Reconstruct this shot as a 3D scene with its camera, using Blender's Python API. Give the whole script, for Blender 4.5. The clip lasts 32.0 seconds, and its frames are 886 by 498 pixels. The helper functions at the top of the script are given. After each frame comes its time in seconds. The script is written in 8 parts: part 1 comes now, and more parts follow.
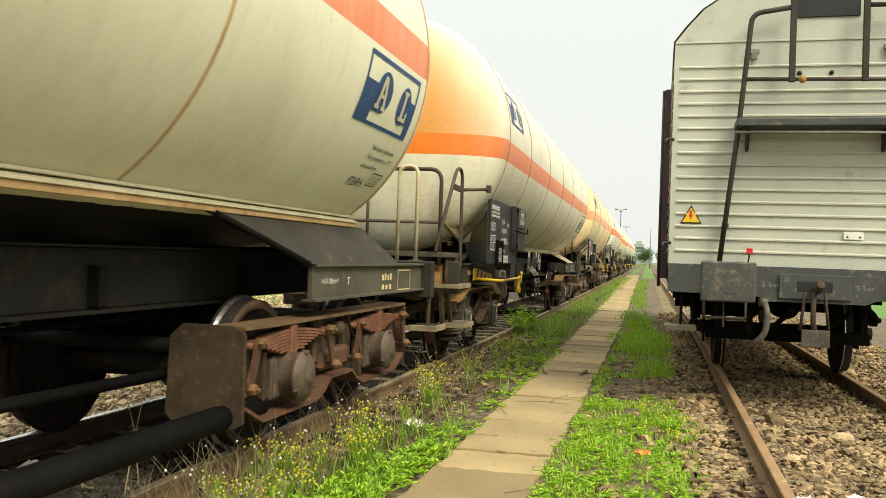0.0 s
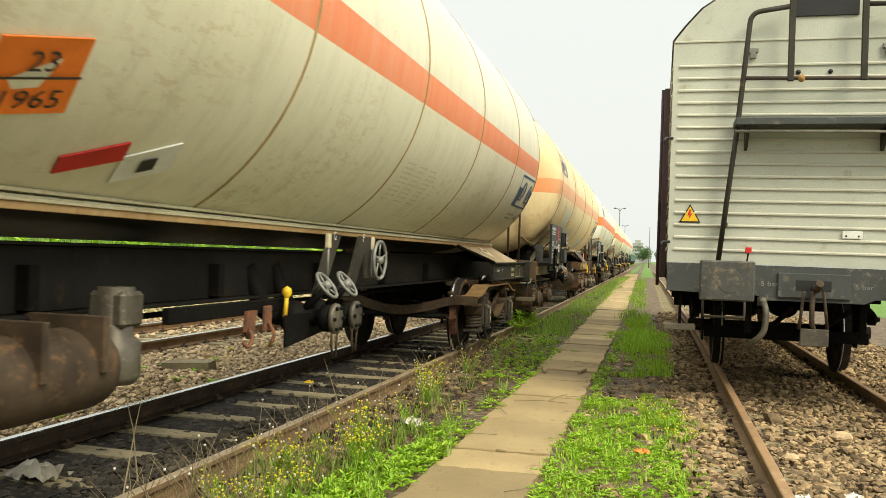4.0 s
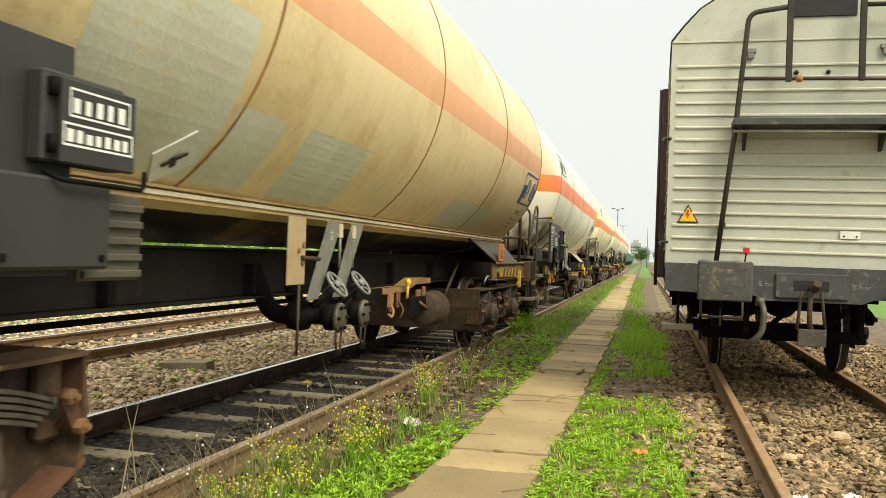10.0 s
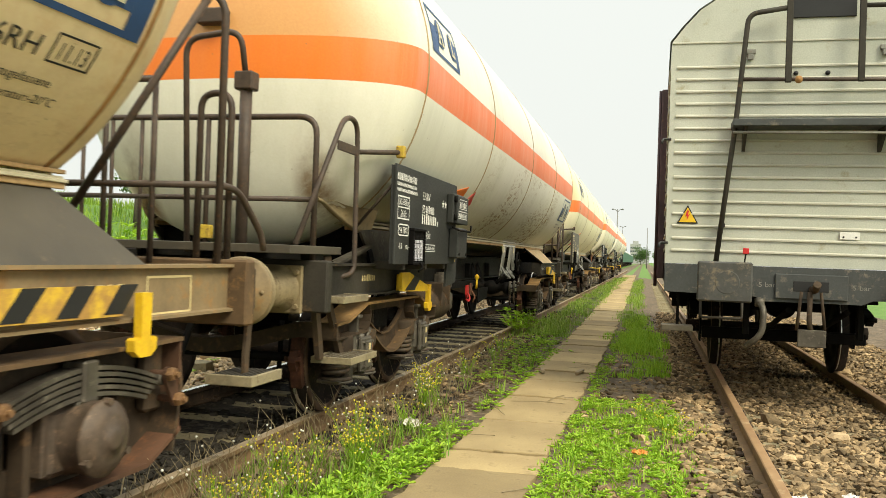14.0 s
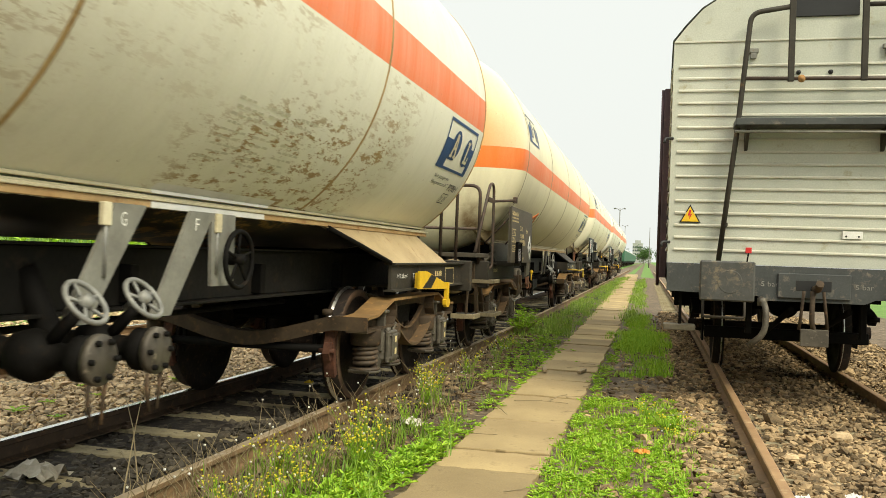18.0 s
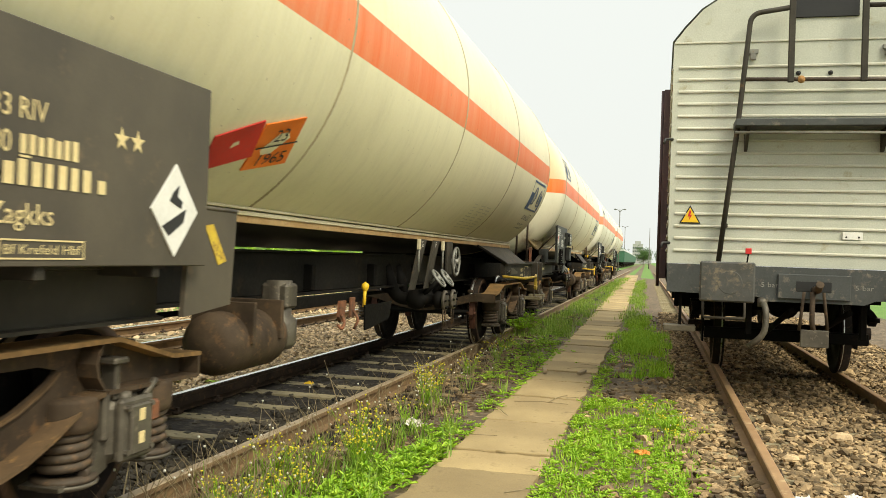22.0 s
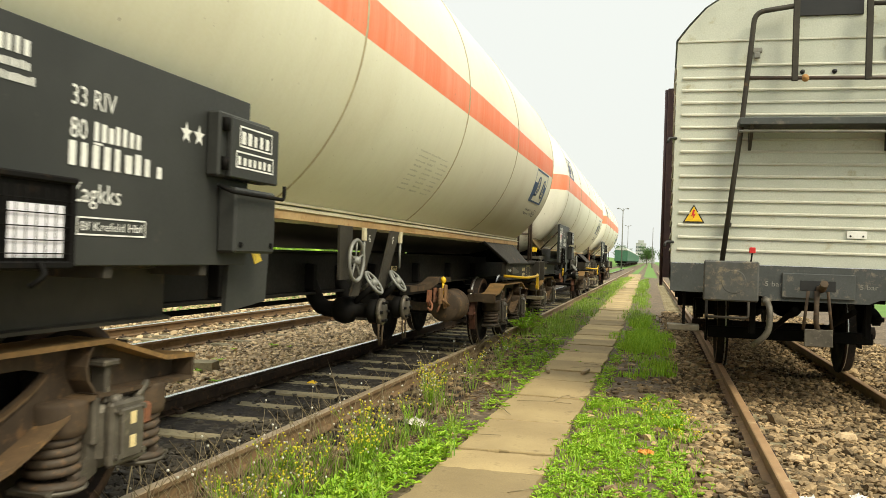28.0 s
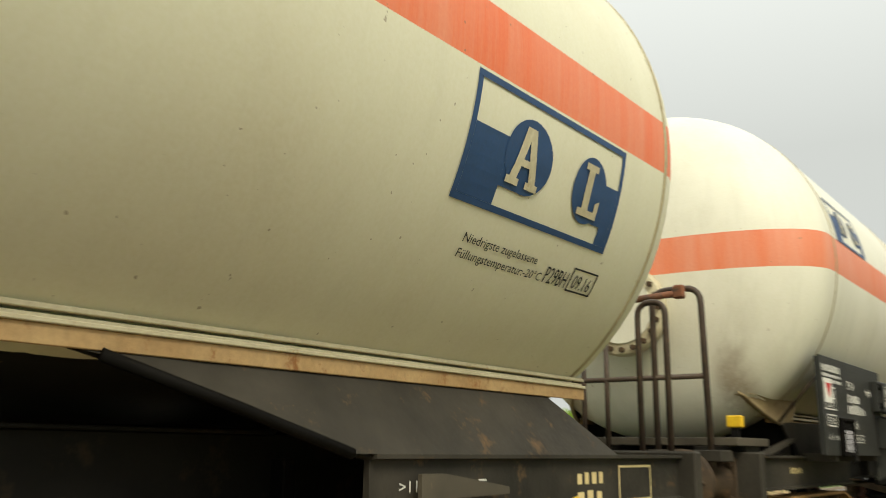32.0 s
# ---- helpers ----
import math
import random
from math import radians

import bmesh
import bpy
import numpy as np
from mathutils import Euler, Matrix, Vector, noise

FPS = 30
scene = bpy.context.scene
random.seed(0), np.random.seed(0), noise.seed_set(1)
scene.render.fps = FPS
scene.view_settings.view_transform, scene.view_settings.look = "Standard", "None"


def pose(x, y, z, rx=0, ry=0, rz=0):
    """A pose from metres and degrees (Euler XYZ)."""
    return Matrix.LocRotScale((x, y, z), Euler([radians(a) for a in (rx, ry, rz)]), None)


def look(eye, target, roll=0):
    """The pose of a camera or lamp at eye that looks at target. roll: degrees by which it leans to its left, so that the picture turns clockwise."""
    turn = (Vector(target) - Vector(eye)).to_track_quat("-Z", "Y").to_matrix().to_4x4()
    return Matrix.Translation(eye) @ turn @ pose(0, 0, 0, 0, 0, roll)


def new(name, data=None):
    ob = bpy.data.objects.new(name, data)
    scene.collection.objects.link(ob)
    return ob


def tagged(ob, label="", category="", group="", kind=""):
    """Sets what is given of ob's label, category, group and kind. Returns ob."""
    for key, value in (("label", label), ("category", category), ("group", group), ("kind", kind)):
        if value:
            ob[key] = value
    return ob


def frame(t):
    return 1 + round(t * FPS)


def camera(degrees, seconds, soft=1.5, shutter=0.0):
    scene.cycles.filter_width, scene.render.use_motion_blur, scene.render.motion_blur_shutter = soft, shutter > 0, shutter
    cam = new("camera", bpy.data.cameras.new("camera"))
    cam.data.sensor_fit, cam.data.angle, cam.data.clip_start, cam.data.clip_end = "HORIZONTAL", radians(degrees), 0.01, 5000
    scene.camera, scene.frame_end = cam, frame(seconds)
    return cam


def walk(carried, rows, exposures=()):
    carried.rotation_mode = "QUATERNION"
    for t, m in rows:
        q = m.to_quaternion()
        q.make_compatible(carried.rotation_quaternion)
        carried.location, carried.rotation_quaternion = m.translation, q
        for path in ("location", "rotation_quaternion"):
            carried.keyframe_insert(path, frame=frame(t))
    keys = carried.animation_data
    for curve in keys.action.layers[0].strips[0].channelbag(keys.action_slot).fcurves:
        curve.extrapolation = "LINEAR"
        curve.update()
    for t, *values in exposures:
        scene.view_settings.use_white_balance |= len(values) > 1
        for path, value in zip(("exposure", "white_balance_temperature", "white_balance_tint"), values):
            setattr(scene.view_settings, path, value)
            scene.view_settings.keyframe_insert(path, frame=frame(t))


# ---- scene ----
cam = camera(54.8, 32.0, soft=0.45, shutter=0.25)


def cam_pose(yaw, pitch, roll, x=0.0, y=0.0, z=0.0):
    return (Matrix.Translation((x, y, 1.337 + z)) @ pose(0, 0, 0, 0, 0, yaw)
            @ pose(0, 0, 0, 90 + pitch) @ pose(0, 0, 0, 0, 0, roll))


CAM_ROWS = [
    (0.0, 14.355, 0.414, 1.987, 0, 0, 0), (3.0, 14.294, 0.347, 1.986, 0, 0, 0), (6.0, 14.263, 0.372, 1.957, 0, 0, 0),
    (9.0, 14.186, 0.368, 1.981, 0, 0, 0), (12.0, 14.129, 0.362, 2.023, 0, 0, 0), (13.0, 14.110, 0.390, 2.010, 0, 0, 0),
    (15.0, 14.203, 0.423, 1.986, 0, 0, 0), (18.0, 14.291, 0.362, 2.008, 0, 0, 0), (21.0, 14.293, 0.422, 1.982, 0, 0, 0),
    (24.0, 14.293, 0.422, 1.982, 0, 0, 0), (26.5, 14.291, 0.378, 1.953, 0, 0, 0), (27.6, 14.40, 0.37, 1.95, 0, 0, 0),
    (28.5, 15.349, 0.358, 1.938, -0.01, 0.02, 0), (29.0, 18.111, 0.324, 1.615, 0.005, -0.01, 0),
    (29.5, 19.130, 0.503, 1.554, 0.012, -0.035, 0), (30.0, 19.986, 2.330, 1.534, 0.012, -0.07, -0.02),
    (30.5, 20.839, 4.525, 1.843, 0.012, -0.10, -0.028), (31.0, 22.468, 5.984, 1.738, 0.0, -0.10, -0.045),
    (31.5, 26.05, 8.70, 1.0, -0.03, 0.0, -0.05), (32.0, 38.45, 13.15, 0.7, -0.11, 0.0, -0.07)]
walk(cam, [(r[0], cam_pose(*r[1:])) for r in CAM_ROWS], exposures=((0.0, 0.5, 7480, 1), (30.0, 0.5, 7480, 1), (31.0, 0.28, 7480, 1), (31.5, 0.08, 7480, 1), (32.0, 0.03, 7480, 1)))

# ---- light ----
world = bpy.data.worlds.new("overcast_sky")
scene.world = world
world.use_nodes = True
wn, wl = world.node_tree.nodes, world.node_tree.links
wn.clear()
sky = wn.new("ShaderNodeTexSky")
sky.sky_type, sky.sun_disc = "NISHITA", False
sky.sun_elevation, sky.sun_rotation = radians(45), radians(128)
sky.dust_density, sky.air_density = 4.0, 1.0
veil = wn.new("ShaderNodeMixRGB")
veil.inputs["Fac"].default_value = 0.9
veil.inputs["Color2"].default_value = (12.25, 12.9, 14.3, 1)
bg = wn.new("ShaderNodeBackground")
bg.inputs["Strength"].default_value = 0.139
wo = wn.new("ShaderNodeOutputWorld")
wl.new(sky.outputs[0], veil.inputs["Color1"])
dome = wn.new("ShaderNodeTexCoord")
height = wn.new("ShaderNodeSeparateXYZ")
cloud = wn.new("ShaderNodeValToRGB")
cloud.color_ramp.elements[0].position, cloud.color_ramp.elements[0].color = 0.0, (0.385, 0.385, 0.385, 1)
cloud.color_ramp.elements[1].position, cloud.color_ramp.elements[1].color = 1.0, (0.94, 0.94, 0.94, 1)
middle = cloud.color_ramp.elements.new(0.32)
middle.color = (0.405, 0.405, 0.405, 1)
shade = wn.new("ShaderNodeMixRGB")
shade.blend_type = "MULTIPLY"
shade.inputs["Fac"].default_value = 1.0
wl.new(dome.outputs["Generated"], height.inputs[0])
wl.new(height.outputs["Z"], cloud.inputs["Fac"])
wl.new(veil.outputs[0], shade.inputs["Color1"])
wl.new(cloud.outputs["Color"], shade.inputs["Color2"])
wl.new(shade.outputs[0], bg.inputs["Color"])
wl.new(bg.outputs[0], wo.inputs["Surface"])

sun_data = bpy.data.lights.new("sun", "SUN")
sun_data.energy, sun_data.angle, sun_data.color = 2.55, radians(24), (1.0, 0.94, 0.84)
sun = new("sun", sun_data)
sun.matrix_world = look((14, -11, 18), (0, 0, 0))


# ---- materials ----
def nodes_of(name):
    m = bpy.data.materials.new(name)
    m.use_nodes = True
    nt = m.node_tree
    return m, nt.nodes, nt.links, nt.nodes["Principled BSDF"]


def noise_node(n, l, coord, scale, detail=4.0, rough=0.6, stretch=None):
    t = n.new("ShaderNodeTexNoise")
    t.inputs["Scale"].default_value, t.inputs["Detail"].default_value, t.inputs["Roughness"].default_value = scale, detail, rough
    if stretch:
        mp = n.new("ShaderNodeMapping")
        mp.inputs["Scale"].default_value = stretch
        l.new(coord, mp.inputs["Vector"])
        coord = mp.outputs[0]
    l.new(coord, t.inputs["Vector"])
    return t.outputs["Fac"]


def ramp(n, l, fac, stops):
    r = n.new("ShaderNodeValToRGB")
    while len(r.color_ramp.elements) < len(stops):
        r.color_ramp.elements.new(0.5)
    for e, (p, c) in zip(r.color_ramp.elements, stops):
        e.position, e.color = p, (*c, 1) if len(c) == 3 else c
    l.new(fac, r.inputs["Fac"])
    return r.outputs["Color"]


def mix(n, l, fac, a, b, kind="MIX"):
    m = n.new("ShaderNodeMixRGB")
    m.blend_type = kind
    for sock, v in ((m.inputs["Fac"], fac), (m.inputs["Color1"], a), (m.inputs["Color2"], b)):
        if isinstance(v, (int, float)):
            sock.default_value = v
        elif isinstance(v, tuple):
            sock.default_value = (*v, 1)
        else:
            l.new(v, sock)
    return m.outputs["Color"]


def maths(n, l, op, a, b=0.0):
    m = n.new("ShaderNodeMath")
    m.operation = op
    for sock, v in zip(m.inputs, (a, b)):
        if isinstance(v, (int, float)):
            sock.default_value = v
        else:
            l.new(v, sock)
    return m.outputs[0]


def bump(n, l, bsdf, height, strength, dist=0.01):
    b = n.new("ShaderNodeBump")
    b.inputs["Strength"].default_value, b.inputs["Distance"].default_value = strength, dist
    l.new(height, b.inputs["Height"])
    l.new(b.outputs[0], bsdf.inputs["Normal"])


def worn(name, base, dark, wear, rough=0.6, metal=0.0, scale=3.0, wear_at=0.6, fine=40.0, bumpy=0.25, island=0.0, objrand=0.0, spec=0.35):
    """A worn surface: base to dark in broad clouds, speckled with the wear colour, with fine relief."""
    m, n, l, p = nodes_of(name)
    co = n.new("ShaderNodeTexCoord").outputs["Object"]
    broad, small = noise_node(n, l, co, scale), noise_node(n, l, co, fine, 3.0)
    col = ramp(n, l, broad, [(0.3, dark), (0.68, base)])
    spots = noise_node(n, l, co, scale * 4.3, 6.0, 0.7)
    col = mix(n, l, ramp(n, l, spots, [(wear_at - 0.04, (0, 0, 0)), (wear_at + 0.1, (1, 1, 1))]), col, wear)
    col = mix(n, l, 0.35, col, ramp(n, l, small, [(0.3, (0.35, 0.35, 0.35)), (0.7, (0.65, 0.65, 0.65))]), "OVERLAY")
    if island:
        g = n.new("ShaderNodeNewGeometry").outputs["Random Per Island"]
        col = mix(n, l, island, col, ramp(n, l, g, [(0.0, (0.12, 0.12, 0.12)), (1.0, (0.9, 0.88, 0.84))]), "OVERLAY")
    if objrand:
        g = n.new("ShaderNodeObjectInfo").outputs["Random"]
        col = mix(n, l, objrand, col, ramp(n, l, g, [(0.0, (0.2, 0.2, 0.2)), (1.0, (0.85, 0.84, 0.8))]), "OVERLAY")
    l.new(col, p.inputs["Base Color"])
    l.new(ramp(n, l, small, [(0.2, (rough - 0.12,) * 3), (0.8, (min(1, rough + 0.14),) * 3)]), p.inputs["Roughness"])
    p.inputs["Metallic"].default_value = metal
    p.inputs["Specular IOR Level"].default_value = spec
    bump(n, l, p, small, bumpy, 0.006)
    return m


def plain(name, c, rough=0.5, metal=0.0):
    return worn(name, c, tuple(v * 0.82 for v in c), tuple(v * 0.7 for v in c), rough, metal, 5.0, 0.7, 60.0, 0.08)


def tank_paint(name, cream, grime, stripe, streak=0.35, blotch=0.0, blotch_col=(0.18, 0.12, 0.05), rusty=0, low=2.72, high=3.03, amber=0.0, stain=0.0, flake=None):
    """Tank paint: cream with a band of orange, rain streaks, an underside whose near-black colour paints in the shade
    below the barrel, and where asked for stains and repainted patches.
    """
    m, n, l, p = nodes_of(name)
    co = n.new("ShaderNodeTexCoord").outputs["Object"]
    xyz = n.new("ShaderNodeSeparateXYZ")
    l.new(co, xyz.inputs[0])
    z = xyz.outputs["Z"]
    broad = noise_node(n, l, co, 0.55, 5.0)
    runs = noise_node(n, l, co, 1.0, 6.0, 0.65, (5.0, 9.0, 0.55))
    col = ramp(n, l, broad, [(0.25, grime), (0.5, cream)])
    col = mix(n, l, ramp(n, l, runs, [(0.46, (0, 0, 0)), (0.75, (streak * 0.8,) * 3)]), col, tuple(g * 0.7 for g in grime))
    band = maths(n, l, "MULTIPLY", maths(n, l, "GREATER_THAN", z, low), maths(n, l, "LESS_THAN", z, high))
    faded = ramp(n, l, runs, [(0.35, stripe), (0.8, tuple(0.75 * s + 0.25 * c for s, c in zip(stripe, cream)))])
    col = mix(n, l, band, col, faded)
    if amber:
        y = xyz.outputs["Y"]
        end = ramp(n, l, maths(n, l, "DIVIDE", y, 3.0), [(0.40, (amber,) * 3), (0.56, (0, 0, 0))])
        above = maths(n, l, "GREATER_THAN", z, high)
        col = mix(n, l, maths(n, l, "MULTIPLY", end, above), col, (0.66, 0.27, 0.045))
        col = mix(n, l, maths(n, l, "MULTIPLY", end, band), col, (0.80, 0.19, 0.012))
    # shade under the barrel, painted near-black into its underside between the ends
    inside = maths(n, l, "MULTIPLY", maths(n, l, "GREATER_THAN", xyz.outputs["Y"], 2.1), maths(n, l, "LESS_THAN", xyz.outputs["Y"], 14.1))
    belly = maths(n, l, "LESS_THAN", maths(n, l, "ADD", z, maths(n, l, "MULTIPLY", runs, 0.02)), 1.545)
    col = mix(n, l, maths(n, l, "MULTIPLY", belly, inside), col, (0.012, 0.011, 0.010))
    if stain:
        blot = noise_node(n, l, co, 2.2, 7.0, 0.68, (1.0, 1.6, 0.45))
        along = ramp(n, l, maths(n, l, "DIVIDE", xyz.outputs["Y"], 3.0), [(0.38, (0, 0, 0)), (0.44, (1, 1, 1)), (0.50, (1, 1, 1)), (0.60, (0, 0, 0))])
        low_part = ramp(n, l, maths(n, l, "DIVIDE", z, 4.0), [(0.40, (1, 1, 1)), (0.50, (0.75, 0.75, 0.75)), (0.64, (0, 0, 0))])
        aside = ramp(n, l, maths(n, l, "DIVIDE", maths(n, l, "ABSOLUTE", xyz.outputs["X"]), 2.0), [(0.30, (0, 0, 0)), (0.36, (1, 1, 1)), (0.43, (1, 1, 1)), (0.50, (0, 0, 0))])
        along = maths(n, l, "MULTIPLY", along, aside)
        amount = maths(n, l, "MULTIPLY", maths(n, l, "MULTIPLY", along, low_part), ramp(n, l, blot, [(0.34, (0, 0, 0)), (0.55, (stain,) * 3)]))
        col = mix(n, l, amount, col, mix(n, l, blot, (0.02, 0.016, 0.010), (0.30, 0.15, 0.04)))
    if rusty:
        rust = noise_node(n, l, co, 1.3, 8.0, 0.7)
        col = mix(n, l, ramp(n, l, rust, [(0.52, (0, 0, 0)), (0.72, (0.7, 0.7, 0.7))]), col, (0.55, 0.30, 0.11))
    if blotch:
        b = noise_node(n, l, co, 9.0, 9.0, 0.78, (0.9, 0.6, 2.0))
        area = noise_node(n, l, co, 0.45, 2.0)
        under = maths(n, l, "LESS_THAN", z, low - 0.02)
        if flake:
            span = maths(n, l, "DIVIDE", xyz.outputs["Y"], 20.0)
            under = maths(n, l, "MULTIPLY", under, ramp(n, l, span, [(flake[0] / 20 - 0.02, (0, 0, 0)), (flake[0] / 20 + 0.09, (1, 1, 1)), (flake[1] / 20 - 0.02, (1, 1, 1)), (flake[1] / 20 + 0.01, (0, 0, 0))]))
        amount = maths(n, l, "MULTIPLY", under, maths(n, l, "MULTIPLY", ramp(n, l, b, [(0.525, (0, 0, 0)), (0.56, (1, 1, 1))]), ramp(n, l, area, [(0.43, (0, 0, 0)), (0.55, (blotch,) * 3)])))
        col = mix(n, l, amount, col, blotch_col)
    grain = noise_node(n, l, co, 55.0, 3.0)
    col = mix(n, l, 0.16, col, ramp(n, l, grain, [(0.3, (0.3, 0.3, 0.3)), (0.7, (0.7, 0.7, 0.7))]), "OVERLAY")
    specks = noise_node(n, l, co, 23.0, 2.0)
    col = mix(n, l, ramp(n, l, specks, [(0.735, (0, 0, 0)), (0.76, (0.6, 0.6, 0.6))]), col, (0.22, 0.15, 0.08))
    l.new(col, p.inputs["Base Color"])
    l.new(ramp(n, l, broad, [(0.3, (0.55,) * 3), (0.7, (0.42,) * 3)]), p.inputs["Roughness"])
    bump(n, l, p, runs, 0.06, 0.01)
    return m


CREAM, GRIME = (0.79, 0.74, 0.52), (0.69, 0.64, 0.44)
ORANGE = (0.80, 0.17, 0.045)
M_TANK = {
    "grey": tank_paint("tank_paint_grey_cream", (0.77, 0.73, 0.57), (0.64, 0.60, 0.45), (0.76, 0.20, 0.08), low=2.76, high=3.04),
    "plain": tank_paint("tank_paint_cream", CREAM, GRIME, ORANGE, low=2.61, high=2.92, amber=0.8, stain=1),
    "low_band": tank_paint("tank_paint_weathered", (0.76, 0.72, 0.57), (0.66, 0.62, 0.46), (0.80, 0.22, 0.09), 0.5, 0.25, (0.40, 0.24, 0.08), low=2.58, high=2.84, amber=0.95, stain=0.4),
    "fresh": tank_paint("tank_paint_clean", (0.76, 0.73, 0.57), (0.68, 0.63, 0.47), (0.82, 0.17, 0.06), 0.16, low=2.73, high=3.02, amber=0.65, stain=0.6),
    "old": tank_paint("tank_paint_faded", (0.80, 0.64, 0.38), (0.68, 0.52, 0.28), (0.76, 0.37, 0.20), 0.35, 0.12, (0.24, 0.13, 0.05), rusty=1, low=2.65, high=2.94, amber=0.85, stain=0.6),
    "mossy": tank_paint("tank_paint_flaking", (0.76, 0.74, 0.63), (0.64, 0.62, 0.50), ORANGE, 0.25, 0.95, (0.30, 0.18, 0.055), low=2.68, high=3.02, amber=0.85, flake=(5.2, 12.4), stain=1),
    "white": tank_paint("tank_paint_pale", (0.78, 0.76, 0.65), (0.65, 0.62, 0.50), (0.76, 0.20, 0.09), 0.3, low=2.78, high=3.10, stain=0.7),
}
M_FRAME = worn("frame_grey", (0.058, 0.051, 0.041), (0.024, 0.022, 0.018), (0.12, 0.075, 0.04), 0.6, 0.0, 1.6, 0.63, spec=0.16)
M_LEDGE = worn("ledge_rust_cream", (0.50, 0.34, 0.17), (0.36, 0.21, 0.09), (0.28, 0.12, 0.04), 0.6, 0.0, 2.5, 0.6)
M_LEDGE_TOP = worn("ledge_cream", (0.62, 0.56, 0.40), (0.48, 0.42, 0.28), (0.40, 0.26, 0.12), 0.55, 0.0, 2.5, 0.66)
# black parts, taken darker still: deep shade under the wagons is in this colour
M_DARK = worn("underframe_black_shaded", (0.009, 0.0085, 0.008), (0.005, 0.0045, 0.004), (0.022, 0.015, 0.01), 0.65, 0.0, 2.0, 0.62, spec=0.06)
M_BOGIE = worn("bogie_rust", (0.082, 0.057, 0.037), (0.03, 0.022, 0.016), (0.125, 0.072, 0.038), 0.7, 0.0, 3.0, 0.58, spec=0.15)
# main sills: shade beneath the tank is painted into their black
M_SILL_SHADED = worn("main_sill_black_shaded", (0.018, 0.0165, 0.0145), (0.008, 0.0075, 0.0065), (0.035, 0.025, 0.016), 0.6, 0.0, 1.2, 0.6, spec=0.1)
M_BOGIE_RED = worn("bogie_red_brown", (0.13, 0.066, 0.04), (0.055, 0.032, 0.021), (0.20, 0.085, 0.04), 0.7, 0.0, 2.2, 0.6, spec=0.15)
M_OCHRE_DARK = worn("rusty_nut", (0.22, 0.115, 0.05), (0.11, 0.06, 0.03), (0.30, 0.17, 0.07), 0.75, 0.0, 6.0, 0.6)
M_FLANGE_LOW = worn("flange_brown", (0.17, 0.105, 0.055), (0.07, 0.048, 0.03), (0.24, 0.14, 0.06), 0.75, 0.0, 2.4, 0.6, spec=0.15)
M_OCHRE = worn("rust_ochre", (0.36, 0.19, 0.065), (0.20, 0.10, 0.04), (0.45, 0.26, 0.10), 0.75, 0.0, 3.0, 0.58)
M_GREASE = worn("greasy_steel", (0.13, 0.115, 0.09), (0.05, 0.042, 0.034), (0.22, 0.19, 0.145), 0.5, 0.3, 4.0, 0.6)
M_REDRUST = worn("red_oxide", (0.26, 0.095, 0.045), (0.10, 0.05, 0.03), (0.07, 0.042, 0.03), 0.7, 0.0, 6.0, 0.55)
M_SEAM = worn("weld_cream", (0.46, 0.40, 0.26), (0.36, 0.30, 0.19), (0.25, 0.19, 0.11), 0.55, 0.0, 4.0)
M_SEAM_D = worn("weld_brown", (0.42, 0.29, 0.14), (0.30, 0.20, 0.09), (0.20, 0.12, 0.05), 0.6, 0.0, 4.0)
M_GHOST = plain("worn_lettering_grey", (0.61, 0.58, 0.455), 0.5)
M_PRIMER = plain("white_primer", (0.80, 0.79, 0.76), 0.5)
M_WHEEL = worn("wheel_dark", (0.03, 0.022, 0.018), (0.012, 0.010, 0.009), (0.09, 0.055, 0.035), 0.7, 0.0, 5.0, 0.6, spec=0.1)
M_PIPE = worn("handrail_brown", (0.085, 0.06, 0.045), (0.05, 0.038, 0.031), (0.17, 0.09, 0.05), 0.5, 0.0, 9.0, 0.62, spec=0.25)
M_PIPE_CREAM = worn("handrail_cream", (0.62, 0.53, 0.36), (0.45, 0.36, 0.22), (0.3, 0.17, 0.08), 0.5, 0.0, 9.0, 0.62)
M_YELLOW = worn("lever_yellow", (0.78, 0.50, 0.03), (0.60, 0.36, 0.03), (0.25, 0.14, 0.04), 0.45, 0.0, 8.0, 0.66)
M_YELLOW_OLD = worn("lever_yellow_worn", (0.60, 0.44, 0.05), (0.42, 0.26, 0.05), (0.20, 0.11, 0.04), 0.55, 0.0, 8.0, 0.56)
M_YELLOW_FADED = worn("board_yellow_faded", (0.52, 0.30, 0.06), (0.36, 0.20, 0.06), (0.66, 0.42, 0.05), 0.55, 0.0, 1.6, 0.5)
M_AXLE = worn("axle_box_brown", (0.12, 0.085, 0.06), (0.05, 0.038, 0.03), (0.20, 0.13, 0.085), 0.5, 0.1, 5.0, 0.6, spec=0.3)
M_SPRING = worn("spring_brown", (0.085, 0.062, 0.043), (0.035, 0.028, 0.022), (0.15, 0.09, 0.05), 0.6, 0.0, 5.0, 0.58, spec=0.25)
M_FLANGE = worn("flange_rust", (0.33, 0.19, 0.075), (0.15, 0.095, 0.047), (0.40, 0.22, 0.08), 0.75, 0.0, 2.2, 0.6, spec=0.15)
M_BLACK = plain("black_paint", (0.02, 0.02, 0.02), 0.45)
M_PANEL = worn("panel_grey", (0.042, 0.043, 0.040), (0.028, 0.029, 0.027), (0.075, 0.068, 0.055), 0.5, 0.0, 1.5, 0.68, 60.0, 0.06, spec=0.25)
M_PANEL_BROWN = worn("panel_grey_brown", (0.098, 0.083, 0.06), (0.058, 0.05, 0.039), (0.15, 0.11, 0.07), 0.55, 0.0, 1.5, 0.64, 60.0, 0.08)
